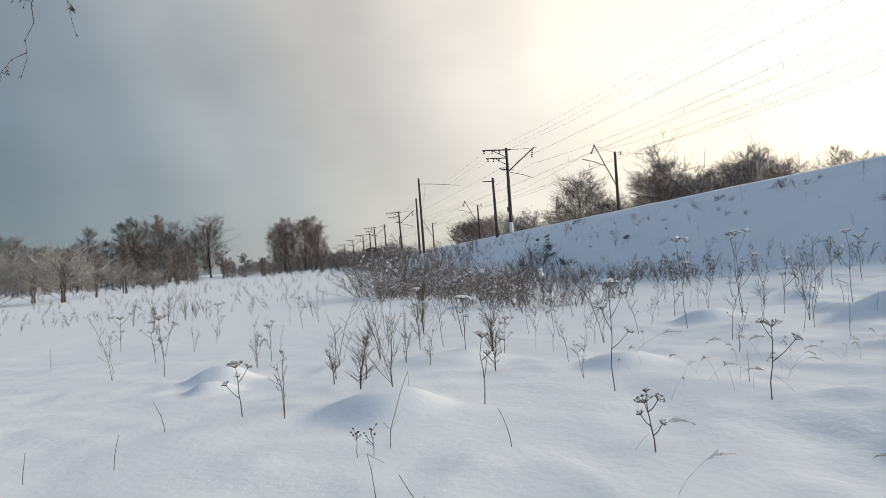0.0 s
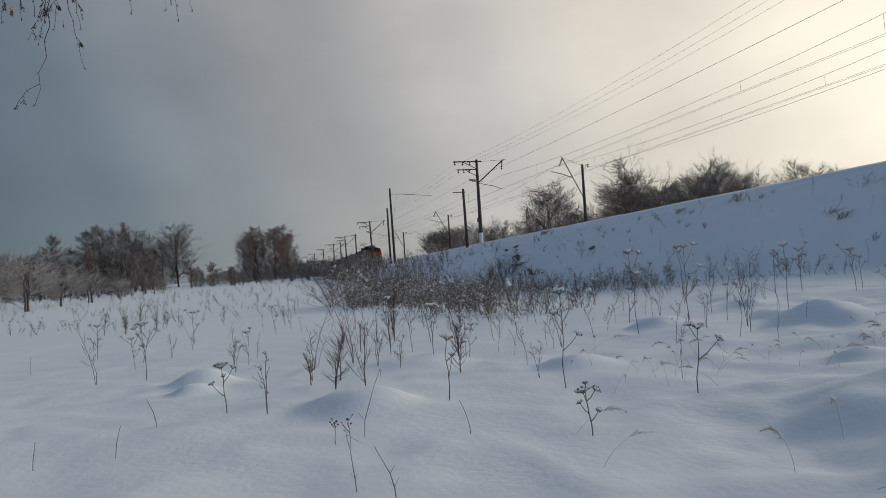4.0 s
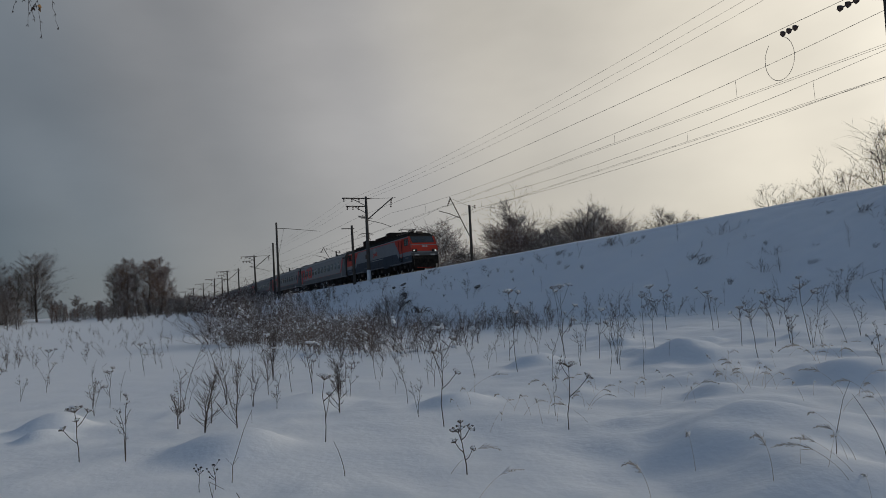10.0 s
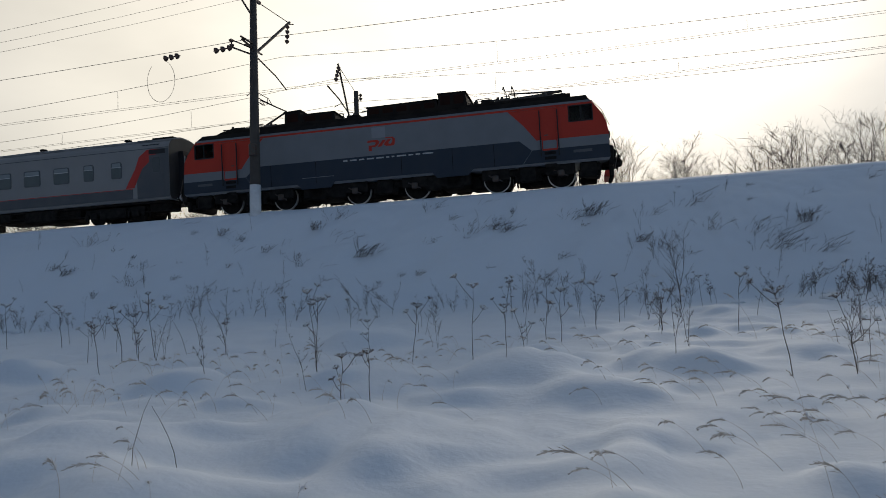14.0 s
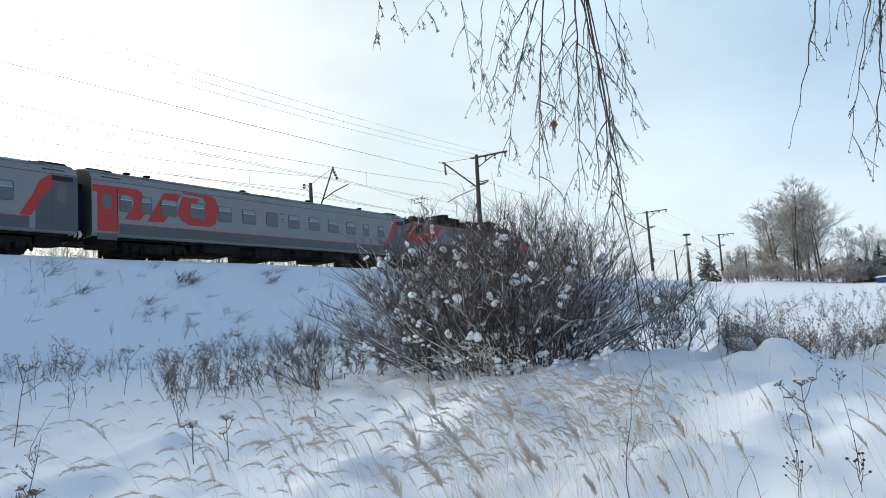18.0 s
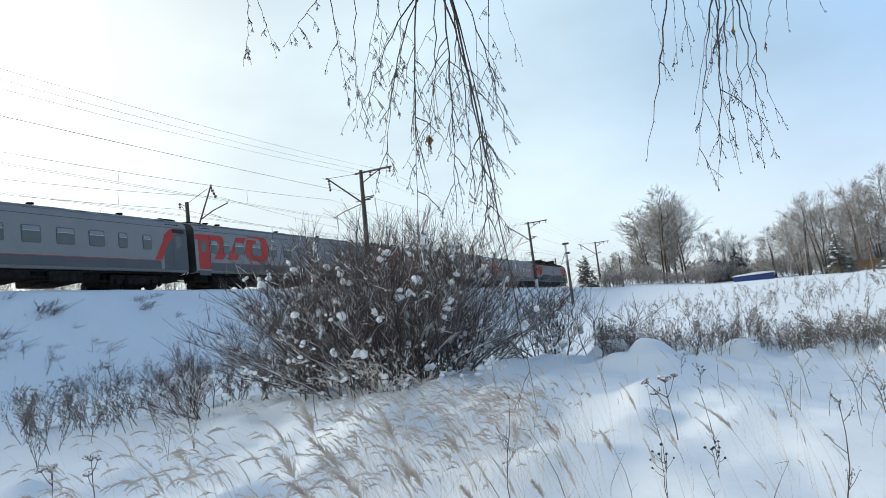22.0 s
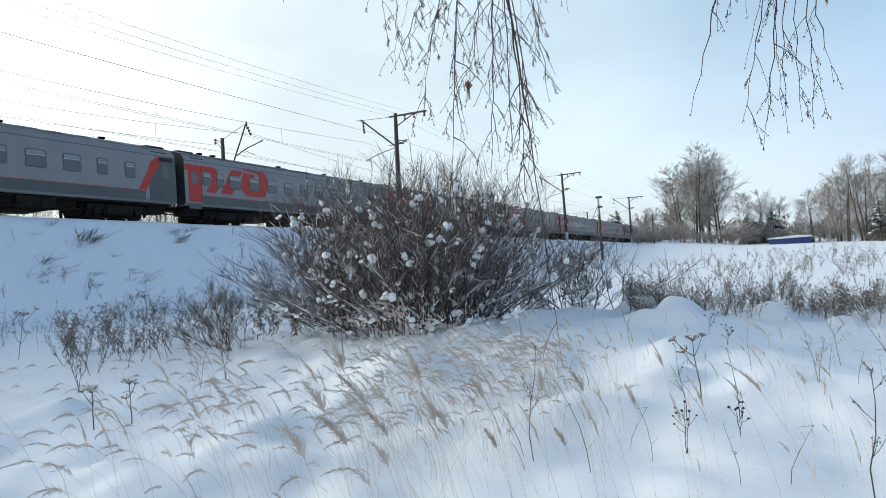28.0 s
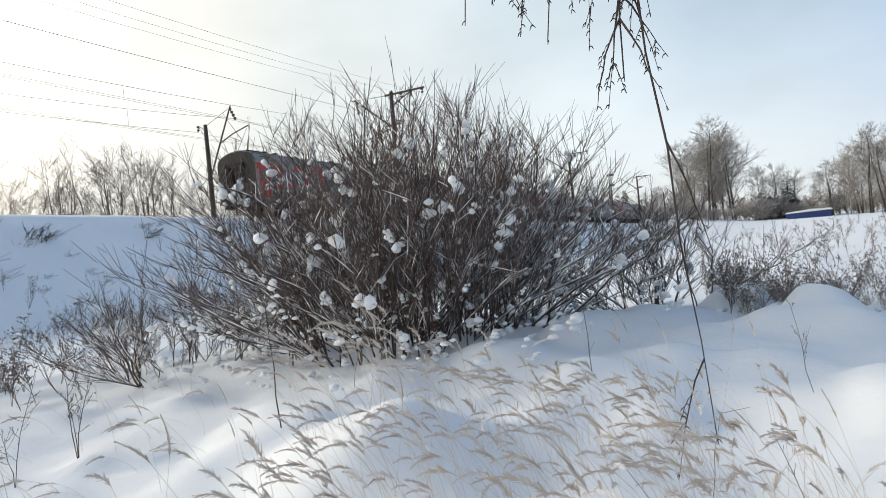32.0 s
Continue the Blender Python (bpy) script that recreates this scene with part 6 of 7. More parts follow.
def make_bushes():
    rnd = random.Random(21)
    x, y = polar(61.0, 13.2)
    willow(rnd, x, y, 6.8, 2.98, 300, twigs=21)
    x, y = polar(47.5, 13.4)
    willow(rnd, x, y, 3.4, 1.25, 15, "low_willow", "low willow shoots at the edge of the large bush", True, False)
    x, y = polar(74.2, 13.4)
    willow(rnd, x, y, 3.4, 1.35, 24, "low_willow", "low spreading willow shoots beside the large bush", True, False)
    # thickets on the field's left side and by the embankment foot
    for az, r, w, h, n in ((-80.5, 42, 8, 3.4, 110), (-83, 48, 8, 3.2, 90), (-77.5, 46, 6, 2.6, 70), (-70, 56, 5, 2.2, 60), (-70.5, 25, 3.0, 1.5, 16), (-67.5, 22, 2.6, 1.2, 12), (-73.5, 30, 3.4, 1.8, 26), (-63.5, 24, 2.6, 1.1, 10)):
        x, y = polar(az, r)
        willow(rnd, x, y, w, h, n, "thicket_bush", "bare grey thicket bush rising from the snow", r < 50, False)
    kinds = [willow(rnd, -122 - 8 * k, 25.2 + float(bend(-130)), 8.0, 2.7, 120, "thicket_bush", "brown thicket dotted with snow on the bank beside the railway", True, False, 18) for k in range(3)]
    for i in range(34):
        x = -134 - 4.6 * i + rnd.uniform(-2, 2)
        y, k = rnd.uniform(21.5, 26.8) + float(bend(x)), 0.85 + 0.003 * (-134 - x) + rnd.uniform(0, 0.35)
        copy_thing(kinds[i % 3], pose(0, 0, 0)).matrix_basis = Matrix.LocRotScale((x, y, gz(x, y)), Euler((0, 0, rnd.uniform(0, 6.28))), (k, k, k * 1.15))


make_bushes()


# ---- dead plants in the snow ----
def bent(rnd, h, lean, n=5, wob=0.02):
    """A stem that rises h and leans over."""
    an = rnd.uniform(0, 2 * math.pi)
    return [np.array((math.cos(an) * lean * h * (k / (n - 1)) ** 1.6 + rnd.uniform(-wob, wob) * h * (k > 0), math.sin(an) * lean * h * (k / (n - 1)) ** 1.6 + rnd.uniform(-wob, wob) * h * (k > 0), h * k / (n - 1) - 0.06 * (k == 0))) for k in range(n)]


def umbel_head(head, cap, c, d, r, rnd, rays=11):
    """Rays that spread like an umbrella from c, each with a seed knob, under a loose cap of snow."""
    d = d / np.linalg.norm(d)
    a = np.cross(d, (0.3, 0.9, 0.1))
    a /= np.linalg.norm(a)
    b = np.cross(d, a)
    for k in range(rays):
        an, rr = 2 * math.pi * k / rays + rnd.uniform(-0.2, 0.2), r * rnd.uniform(0.55, 1.05)
        tip = c + (a * math.cos(an) + b * math.sin(an)) * rr + d * (r * 0.75 - 0.25 * rr)
        head.tube([c, (c + tip) / 2 + d * r * 0.06, tip], [0.0028, 0.0022, 0.0018], 3, False)
        for _ in range(3):
            o = np.array([rnd.uniform(-1, 1) * r * 0.16 for _ in range(3)])
            head.tube([tip, tip + o + d * r * 0.12], [0.0025, 0.005], 3, False)
        if rnd.random() < 0.35:
            cap.blob(tip + d * r * 0.12, r * rnd.uniform(0.14, 0.26), 0.6, rnd, 5)
    if rnd.random() < 0.62:
        top = c + d * r * 0.62
        cap.blob(top + np.array((0, 0, r * 0.1)), r * rnd.uniform(0.4, 0.62), 0.5, rnd, 8)
        for _ in range(3):
            cap.blob(top + np.array((rnd.uniform(-0.6, 0.6) * r, rnd.uniform(-0.6, 0.6) * r, 0.02)), r * rnd.uniform(0.18, 0.34), 0.55, rnd, 6)


def umbel(rnd, h):
    t = thing("umbel_stalk", "dead brown umbel plant with snow on its seed heads", "dead plant", "umbels standing in the snow")
    stem, head, cap = Geo(), Geo(), Geo()
    p = bent(rnd, h, rnd.uniform(0.02, 0.16))
    stem.tube(p, [0.0058, 0.0052, 0.0045, 0.004, 0.003], 5)
    umbel_head(head, cap, p[-1], p[-1] - p[-2], rnd.uniform(0.075, 0.12) * min(1, 0.3 + h * 0.8), rnd, 18)
    for f in [rnd.uniform(0.3, 0.85) for _ in range(rnd.choice((2, 3, 4)))]:
        k = min(3, int(f * 4))
        b = p[k] + (p[k + 1] - p[k]) * (f * 4 - k)
        an = rnd.uniform(0, 6.28)
        d = np.array((math.cos(an), math.sin(an), rnd.uniform(0.7, 1.3)))
        d /= np.linalg.norm(d)
        ln = h * rnd.uniform(0.22, 0.42)
        q = [b, b + d * ln * 0.5, b + d * ln + np.array((0, 0, 0.03))]
        stem.tube(q, [0.005, 0.004, 0.003], 4, False)
        umbel_head(head, cap, q[-1], d + np.array((0, 0, 0.5)), rnd.uniform(0.045, 0.08) * min(1, 0.3 + h * 0.8), rnd, 12)
    part("stem", stem, STALK, t)
    tagged(part("seed_head", head, SEED, t), kind="stuff")
    tagged(part("snow_cap", cap, SNOWCAP, t, smooth=True), kind="stuff")
    return t


def weed_geo(rnd, h, n=9, bit=1.0):
    """Several branching stalks from one root, with fine seed clusters."""
    stem, bits = Geo(), Geo()
    for s in range(rnd.choice((1, 2, 2, 3))):
        p = bent(rnd, h * (1 if s == 0 else rnd.uniform(0.5, 0.9)), rnd.uniform(0.05, 0.35), 5, 0.03)
        stem.tube(p, [0.0042, 0.0038, 0.0032, 0.0025, 0.0016], 4, False)
        for i in range(n):
            f = rnd.uniform(0.25, 1.0) * 3.999
            k = int(f)
            b = p[k] + (p[k + 1] - p[k]) * (f - k)
            an = rnd.uniform(0, 6.28)
            d = np.array((math.cos(an), math.sin(an), rnd.uniform(0.3, 1.6)))
            d /= np.linalg.norm(d)
            ln = h * rnd.uniform(0.08, 0.3) * (1.25 - f / 5)
            e = b + d * ln + np.array((0, 0, 0.15 * ln))
            stem.tube([b, b + d * ln * 0.5, e], [0.0026, 0.002, 0.0014], 3, False)
            for _ in range(4):
                c = b + (e - b) * rnd.uniform(0.4, 1.05) + np.array([rnd.gauss(0, 0.008) for _ in range(3)])
                bits.blob(c, bit * rnd.uniform(0.003, 0.0072), rnd.uniform(0.8, 1.6), rnd, 4)
    return stem, bits


def weed(rnd, h):
    t = thing("weed_stalk", "withered weed stalk with clustered dry seed heads", "dead plant", "weeds standing in the snow")
    a, b = weed_geo(rnd, h)
    part("stem", a, STALK, t)
    tagged(part("seed_head", b, SEED, t), kind="stuff")
    return t


def sapling(rnd, h):
    t = thing("bare_sapling", "thin bare sapling with fine upright twigs", "shrub", "saplings in the snow")
    a = Geo()
    for s in range(rnd.choice((1, 2, 3))):
        p = bent(rnd, h * rnd.uniform(0.75, 1.0), rnd.uniform(0.1, 0.3))
        a.tube(p, [0.0075, 0.0065, 0.005, 0.0036, 0.002], 4)
        for i in range(16):
            f = rnd.uniform(0.1, 0.98) * 3.999
            k = int(f)
            b = p[k] + (p[k + 1] - p[k]) * (f - k)
            an = rnd.uniform(0, 6.28)
            d = np.array((math.cos(an), math.sin(an), rnd.uniform(0.5, 1.8)))
            d /= np.linalg.norm(d)
            ln = h * rnd.uniform(0.14, 0.45) * (1.1 - f / 6)
            a.tube([b, b + d * ln * 0.5 + np.array((rnd.uniform(-0.02, 0.02), rnd.uniform(-0.02, 0.02), 0)), b + d * ln + np.array((0, 0, 0.04 * h))], [0.0036, 0.003, 0.0018], 3, False)
            for _ in range(2):
                c, an = b + d * ln * rnd.uniform(0.3, 0.8), rnd.uniform(0, 6.28)
                a.tube([c, c + np.array((math.cos(an), math.sin(an), rnd.uniform(0.2, 1.4))) * ln * rnd.uniform(0.15, 0.35)], [0.0024, 0.0015], 3, False)
    part("stem", a, STALK, t)
    return t


def button_weed(rnd, h):
    t = thing("button_weed", "dark button-headed dead weed poking from the snow", "dead plant", "button weeds in the snow")
    for q in range(rnd.choice((1, 2))):
        p = bent(rnd, h * rnd.uniform(0.8, 1.0), rnd.uniform(0.1, 0.4), 5, 0.03)
        st = part("stem", Geo().tube(p, [0.0028, 0.0026, 0.0023, 0.002, 0.0016], 4), STALK, t)
        part("seed_head", Geo().blob(p[-1], 0.011, 0.9, rnd, 6), RUBBER_SEED, st)
        for i in range(rnd.randrange(3, 7)):
            f = rnd.uniform(0.35, 0.95) * 3.999
            k = int(f)
            b = p[k] + (p[k + 1] - p[k]) * (f - k)
            an, ln = rnd.uniform(0, 6.28), h * rnd.uniform(0.15, 0.45)
            tip = b + np.array((math.cos(an) * 0.7, math.sin(an) * 0.7, rnd.uniform(0.4, 1.0))) * ln
            part("branch", Geo().tube([b, (b + tip) / 2 + np.array((0, 0, -0.06 * ln)), tip], [0.0022, 0.0018, 0.0015], 4), STALK, st)
            part("seed_head", Geo().blob(tip, rnd.uniform(0.008, 0.0125), 0.9, rnd, 6), RUBBER_SEED, st)
    return t


def thin_stalk(rnd, h):
    t = thing("thin_stalk", "thin dry grass stalk leaning out of the snow", "dead plant", "thin stalks in the snow")
    g = Geo()
    p = bent(rnd, h, rnd.uniform(0.1, 0.7), 5, 0.012)
    g.tube(p, [0.0032, 0.003, 0.0026, 0.002, 0.0016], 4)
    if rnd.random() < 0.5:
        # broken over
        an = rnd.uniform(0, 6.28)
        e = p[-1] + np.array((math.cos(an) * 0.3 * h, math.sin(an) * 0.3 * h, rnd.uniform(-0.35, 0.12) * h))
        g.tube([p[-1], (p[-1] + e) / 2, e], [0.002, 0.0018, 0.0012], 3, False)
    for _ in range(rnd.randrange(5)):
        k = rnd.randrange(1, 4)
        an = rnd.uniform(0, 6.28)
        e = p[k] + np.array((math.cos(an) * 0.1 * h, math.sin(an) * 0.1 * h, 0.12 * h))
        g.tube([p[k], e], [0.0018, 0.001], 3, False)
    part("stem", g, STALK, t)
    return t


RUBBER_SEED = mat("dark_seed_buttons", (0.045, 0.032, 0.028), 0.95, vary=0.2, scale=40)
UMBELS = [(-8.01, 3.59, 1.13), (-5.84, 2.81, 0.37), (-6.59, 4.42, 0.66), (-13.38, -1.97, 0.95), (-9.07, -0.39, 0.54), (-8.19, 2.16, 0.7), (-11.71, 6.86, 1.5), (-11.47, 7.78, 1.48),
          (-11.65, 10.23, 1.32), (-11.49, 2.82, 0.76), (-9.51, 11.27, 1.0), (-3.36, 7.62, 0.55), (-4.94, 10.26, 1.06), (-2.49, 10.69, 1.16), (-1.29, 12.5, 0.87), (4.73, 6.27, 0.37),
          (2.63, 5.02, 0.34), (-3.0, 7.63, 0.54), (6.62, 0.91, 0.49), (5.02, 6.1, 0.39), (-5.37, 11.09, 1.1), (-1.59, 12.79, 0.65), (-0.73, 13.81, 0.86), (-12.48, 8.52, 1.47)]
WEEDS = [(-13.41, -2.79, 1.11), (-8.56, 0.08, 0.7), (-10.95, 0.76, 0.61), (-10.87, 2.12, 0.51), (-9.8, 7.54, 1.3), (-10.24, 8.13, 1.4), (-13.69, 9.95, 1.27), (-13.86, 8.72, 1.2),
         (-13.97, 4.76, 1.07), (-11.44, 1.86, 0.93), (-14.14, -0.52, 0.67), (-9.21, 11.35, 0.7), (-5.67, 8.38, 0.5), (0.49, 13.75, 0.93), (3.16, 11.58, 0.76), (5.86, 8.1, 0.48),
         (7.03, 6.82, 0.73), (4.79, -0.15, 0.73), (6.88, -0.7, 0.46), (-11.13, 17.27, 1.03), (-4.72, 16.26, 0.73), (-10.61, 8.38, 1.36), (2.53, 5.03, 0.7)]
SAPLINGS = [(-10.73, 1.16, 0.99), (-8.92, 1.29, 1.09), (-10.38, 0.7, 0.54), (1.13, 17.61, 2.0), (-19.63, 3.64, 1.31), (-46.99, 19.11, 2.2), (-43.12, 21.72, 1.9), (-9.9, 1.0, 0.8), (-10.2, 2.9, 0.7), (-12.6, 1.6, 1.0), (-13.2, 2.4, 1.2), (-12.0, 3.4, 0.9), (-14.5, 2.0, 1.3), (-14.8, 3.6, 1.5), (-16.0, 3.0, 1.4),
            (-33, -5.3, 1.3), (-33.6, -4.4, 1.1), (-34.2, -6.1, 1.5), (-32.4, -3.6, 0.9), (-35, -4.9, 1.4), (-33.1, -6.8, 1.1), (-31.4, -5.6, 0.9), (-36, -5.6, 1.2)]
BUTTONS = [(-6.79, 0.68, 0.23), (-6.78, 0.81, 0.25), (5.33, 0.89, 0.33), (10.24, 1.15, 0.28), (9.74, 0.89, 0.23), (5.6, 0.56, 0.2)]
STALKS = [(-6.48, 1.9, 0.31), (-20.44, -1.88, 0.72), (-15.11, -0.1, 0.59), (-16.44, -4.7, 0.39), (-8.65, -1.12, 0.33), (-7.38, -1.3, 0.29), (-7.39, -1.99, 0.23), (-6.88, 0.96, 0.59),
          (-12.55, 4.71, 0.32), (-4.9, 0.89, 0.46), (-5.24, 0.67, 0.35), (-3.42, 4.81, 0.47), (5.82, 13.46, 0.63), (8.78, 5.51, 0.56), (6.19, 0.59, 0.58), (8.94, 3.38, 0.6), (-12.22, 5.2, 0.42), (-3.66, 4.61, 0.46), (-7.3, 4.73, 0.33)]


def make_plants():
    rnd = random.Random(31)
    for x, y, h in UMBELS:
        umbel(rnd, h).location = (x, y, gz(x, y))
    for x, y, h in WEEDS:
        weed(rnd, h).location = (x, y, gz(x, y))
    for x, y, h in SAPLINGS:
        sapling(rnd, h).location = (x, y, gz(x, y))
    for x, y, h in BUTTONS:
        button_weed(rnd, h).location = (x, y, gz(x, y))
    for x, y, h in STALKS:
        thin_stalk(rnd, h).location = (x, y, gz(x, y))
    # more of the same, thinly strewn over the field before the embankment
    kinds = [umbel(rnd, 0.9), umbel(rnd, 1.0), umbel(rnd, 0.75), weed(rnd, 0.9), weed(rnd, 0.7), weed(rnd, 1.1), thin_stalk(rnd, 0.7), thin_stalk(rnd, 0.5)]
    first = set()
    n = 0
    while n < 246:
        az, r = rnd.uniform(-84, 62), rnd.uniform(9, 21) if n < 150 else rnd.uniform(12, 30)
        if n >= 220:
            az, r = rnd.uniform(66, 100), rnd.uniform(4.6, 9.5)
        elif n >= 195:
            az, r = rnd.uniform(-102, -70), rnd.uniform(12, 26)
        x, y = polar(az, r)
        if y - bend(x) > 20.5 or rnd.random() > 0.25 + 0.75 * (0.5 + 0.5 * float(vnoise(x, y, 2.5, 8))) or (az > 40 and r > 9.6):
            continue
        k = rnd.randrange(len(kinds))
        s = rnd.uniform(0.6, 1.15)
        if n >= 220:
            k, s = rnd.choice((3, 4, 6, 7, 7, 6)), rnd.uniform(0.5, 0.9)
        m = Matrix.LocRotScale((x, y, gz(x, y)), Euler((rnd.uniform(-0.12, 0.12), rnd.uniform(-0.12, 0.12), rnd.uniform(0, 6.28))), (s, s, s))
        if k in first:
            copy_thing(kinds[k], pose(0, 0, 0)).matrix_basis = m
        else:
            kinds[k].matrix_basis = m
            first.add(k)
        n += 1


make_plants()


def make_weed_belts():
    """Dense withered growth along the embankment's foot and over the rough ground."""
    rnd = random.Random(41)
    src = []
    for k in range(7):
        a, b = weed_geo(rnd, 1.0, 8, 2.0)
        src.append((a.joined(), b.joined()))
    caps = []
    for k in range(3):
        c = Geo()
        for _ in range(5):
            c.blob((rnd.uniform(-0.12, 0.12), rnd.uniform(-0.12, 0.12), rnd.uniform(0.45, 1.0)), rnd.uniform(0.012, 0.038), 0.7, rnd, 5)
        caps.append(c.joined())

    def belt(label, spots, snow=0.5, wood=STALK, seed=SEED, lumps=0):
        t = thing("dry_weeds", label, "weeds", kind="stuff")
        s, b, c = Geo(), Geo(), Geo()
        for x, y, h in spots:
            k = rnd.randrange(7)
            m, a, le = (x, y, gz(x, y)), rnd.uniform(0, 6.28), (rnd.gauss(0, 0.32), rnd.gauss(0, 0.32))
            s.merge(src[k][0], m, a, h, le)
            b.merge(src[k][1], m, a, h, le)
            if rnd.random() < snow:
                c.merge(caps[k % 3], m, a, h, le)
        for _ in range(lumps):
            x, y, h = rnd.choice(spots)
            x, y, r = x + rnd.gauss(0, 0.4), y + rnd.gauss(0, 0.4), 0.06 + 0.15 * rnd.random() ** 2.2
            for _ in range(3):
                c.blob((x + rnd.gauss(0, r * 0.6), y + rnd.gauss(0, r * 0.6), gz(x, y) + r * 0.1), r * rnd.uniform(0.6, 1.0), rnd.uniform(0.5, 0.7), rnd, 9)
        part("stalks", s, wood, t)
        part("seed_heads", b, seed, t)
        part("snow_caps", c, SNOWCAP, t, smooth=True)
    spots = []
    while len(spots) < 560:
        x = rnd.uniform(-52, 34)
        y = 20.7 + rnd.gauss(0, 1.0) + float(bend(x))
        if rnd.random() > np.interp(x, [-52, -32, -24, 4, 12, 34], [0.9, 0.7, 0.25, 0.3, 0.8, 0.8]) * (0.5 + 0.6 * float(vnoise(x, y, 2.0, 9))):
            continue
        spots.append((x, y, 0.25 + 0.85 * rnd.random() ** 1.6))
    for i in range(300):
        spots.append((rnd.uniform(6, 34), 20.5 + rnd.gauss(0, 0.6), 0.2 + 0.6 * rnd.random() ** 1.4))
    belt("withered weeds along the foot of the snowy embankment", spots, 0.5, lumps=120)
    spots = []
    while len(spots) < 950:
        az, r = rnd.uniform(-83, -52), rnd.uniform(15, 60)
        x, y = polar(az, r)
        lim = np.interp(az, [-83, -78, -73, -69, -65, -59, -52], [38, 28, 20, 18, 22, 26, 23])
        if y - bend(x) > 22.6 or r < lim or rnd.random() > 0.4 + 0.7 * float(vnoise(x, y, 2.6, 10)) + (0.2 if -80 < az < -73 else 0) - (0.3 if az > -70 else 0):
            continue
        spots.append((x, y, (0.22 + 0.85 * rnd.random() ** 1.8) * (1 + 0.012 * r)))
    for i in range(1500):
        x = -36 - 120 * rnd.random() ** 0.75
        y = 20.5 + 6.5 * rnd.random() ** (1.6 if x < -80 else 2.6) + float(bend(x))
        if float(vnoise(x, y, 3.0, 18)) > np.interp(x, [-130, -85, -65, -36], [-0.9, -0.4, 0.35, 0.6]):
            spots.append((x, y, (0.25 + 0.9 * rnd.random() ** 2) * float(np.interp(x, [-80, -48], [1.9, 1.0]))))
    belt("dense brown brush dotted with snow beside the railway", spots, 0.9, BRUSH, BRUSH, 300)
    spots = []
    while len(spots) < 1300:
        az, r = rnd.uniform(78, 112), rnd.gauss(13.2, 1.7)
        x, y = polar(az, r)
        if r < 11.9 or rnd.random() > 0.5 + 0.6 * float(vnoise(x, y, 1.4, 11)):
            continue
        spots.append((x, y, 0.14 + 0.52 * rnd.random() ** 1.7))
    for i in range(260):
        az, r = rnd.uniform(80, 112), rnd.uniform(18, 48)
        x, y = polar(az, r)
        spots.append((x, y, rnd.uniform(0.3, 0.9)))
    for i in range(130):
        az, r = rnd.uniform(34, 56), rnd.gauss(14.5, 1.3)
        x, y = polar(az, r)
        spots.append((x, y, rnd.uniform(0.35, 0.9)))
    belt("frosted withered weeds at the edge of the field", spots, 0.75, STALK, SEED, 130)
    spots = []
    for i in range(700):
        az, r = rnd.uniform(-112, -80), rnd.uniform(28, 150)
        x, y = polar(az, r)
        if rnd.random() < 0.4 + 0.7 * float(vnoise(x, y, 7, 12)):
            spots.append((x, y, rnd.uniform(0.3, 0.7) * (1 + 0.008 * r)))
    belt("thin withered growth over the far field", spots, 0.5)


make_weed_belts()
TUFTS = [(-37.9, 27.0), (-24.0, 25.3), (-36.7, 27.5), (-31.5, 27.4), (-55.4, 27.7), (-45.0, 27.1), (-23.0, 24.8), (-9.9, 24.8), (-5.0, 26.0), (-1.9, 26.3), (-12.7, 26.9), (-17.0, 26.8), (13.4, 27.0),
         (2.3, 26.8), (5.8, 25.3), (4.5, 24.0), (0.4, 24.6), (9.8, 26.1), (19.3, 26.4), (24.2, 26.7), (14.0, 25.8), (-1.3, 26.4), (-4.5, 25.8), (-56.7, 24.1), (-70.4, 26.6), (-72.5, 24.9), (19.0, 26.6), (16.3, 25.1)]


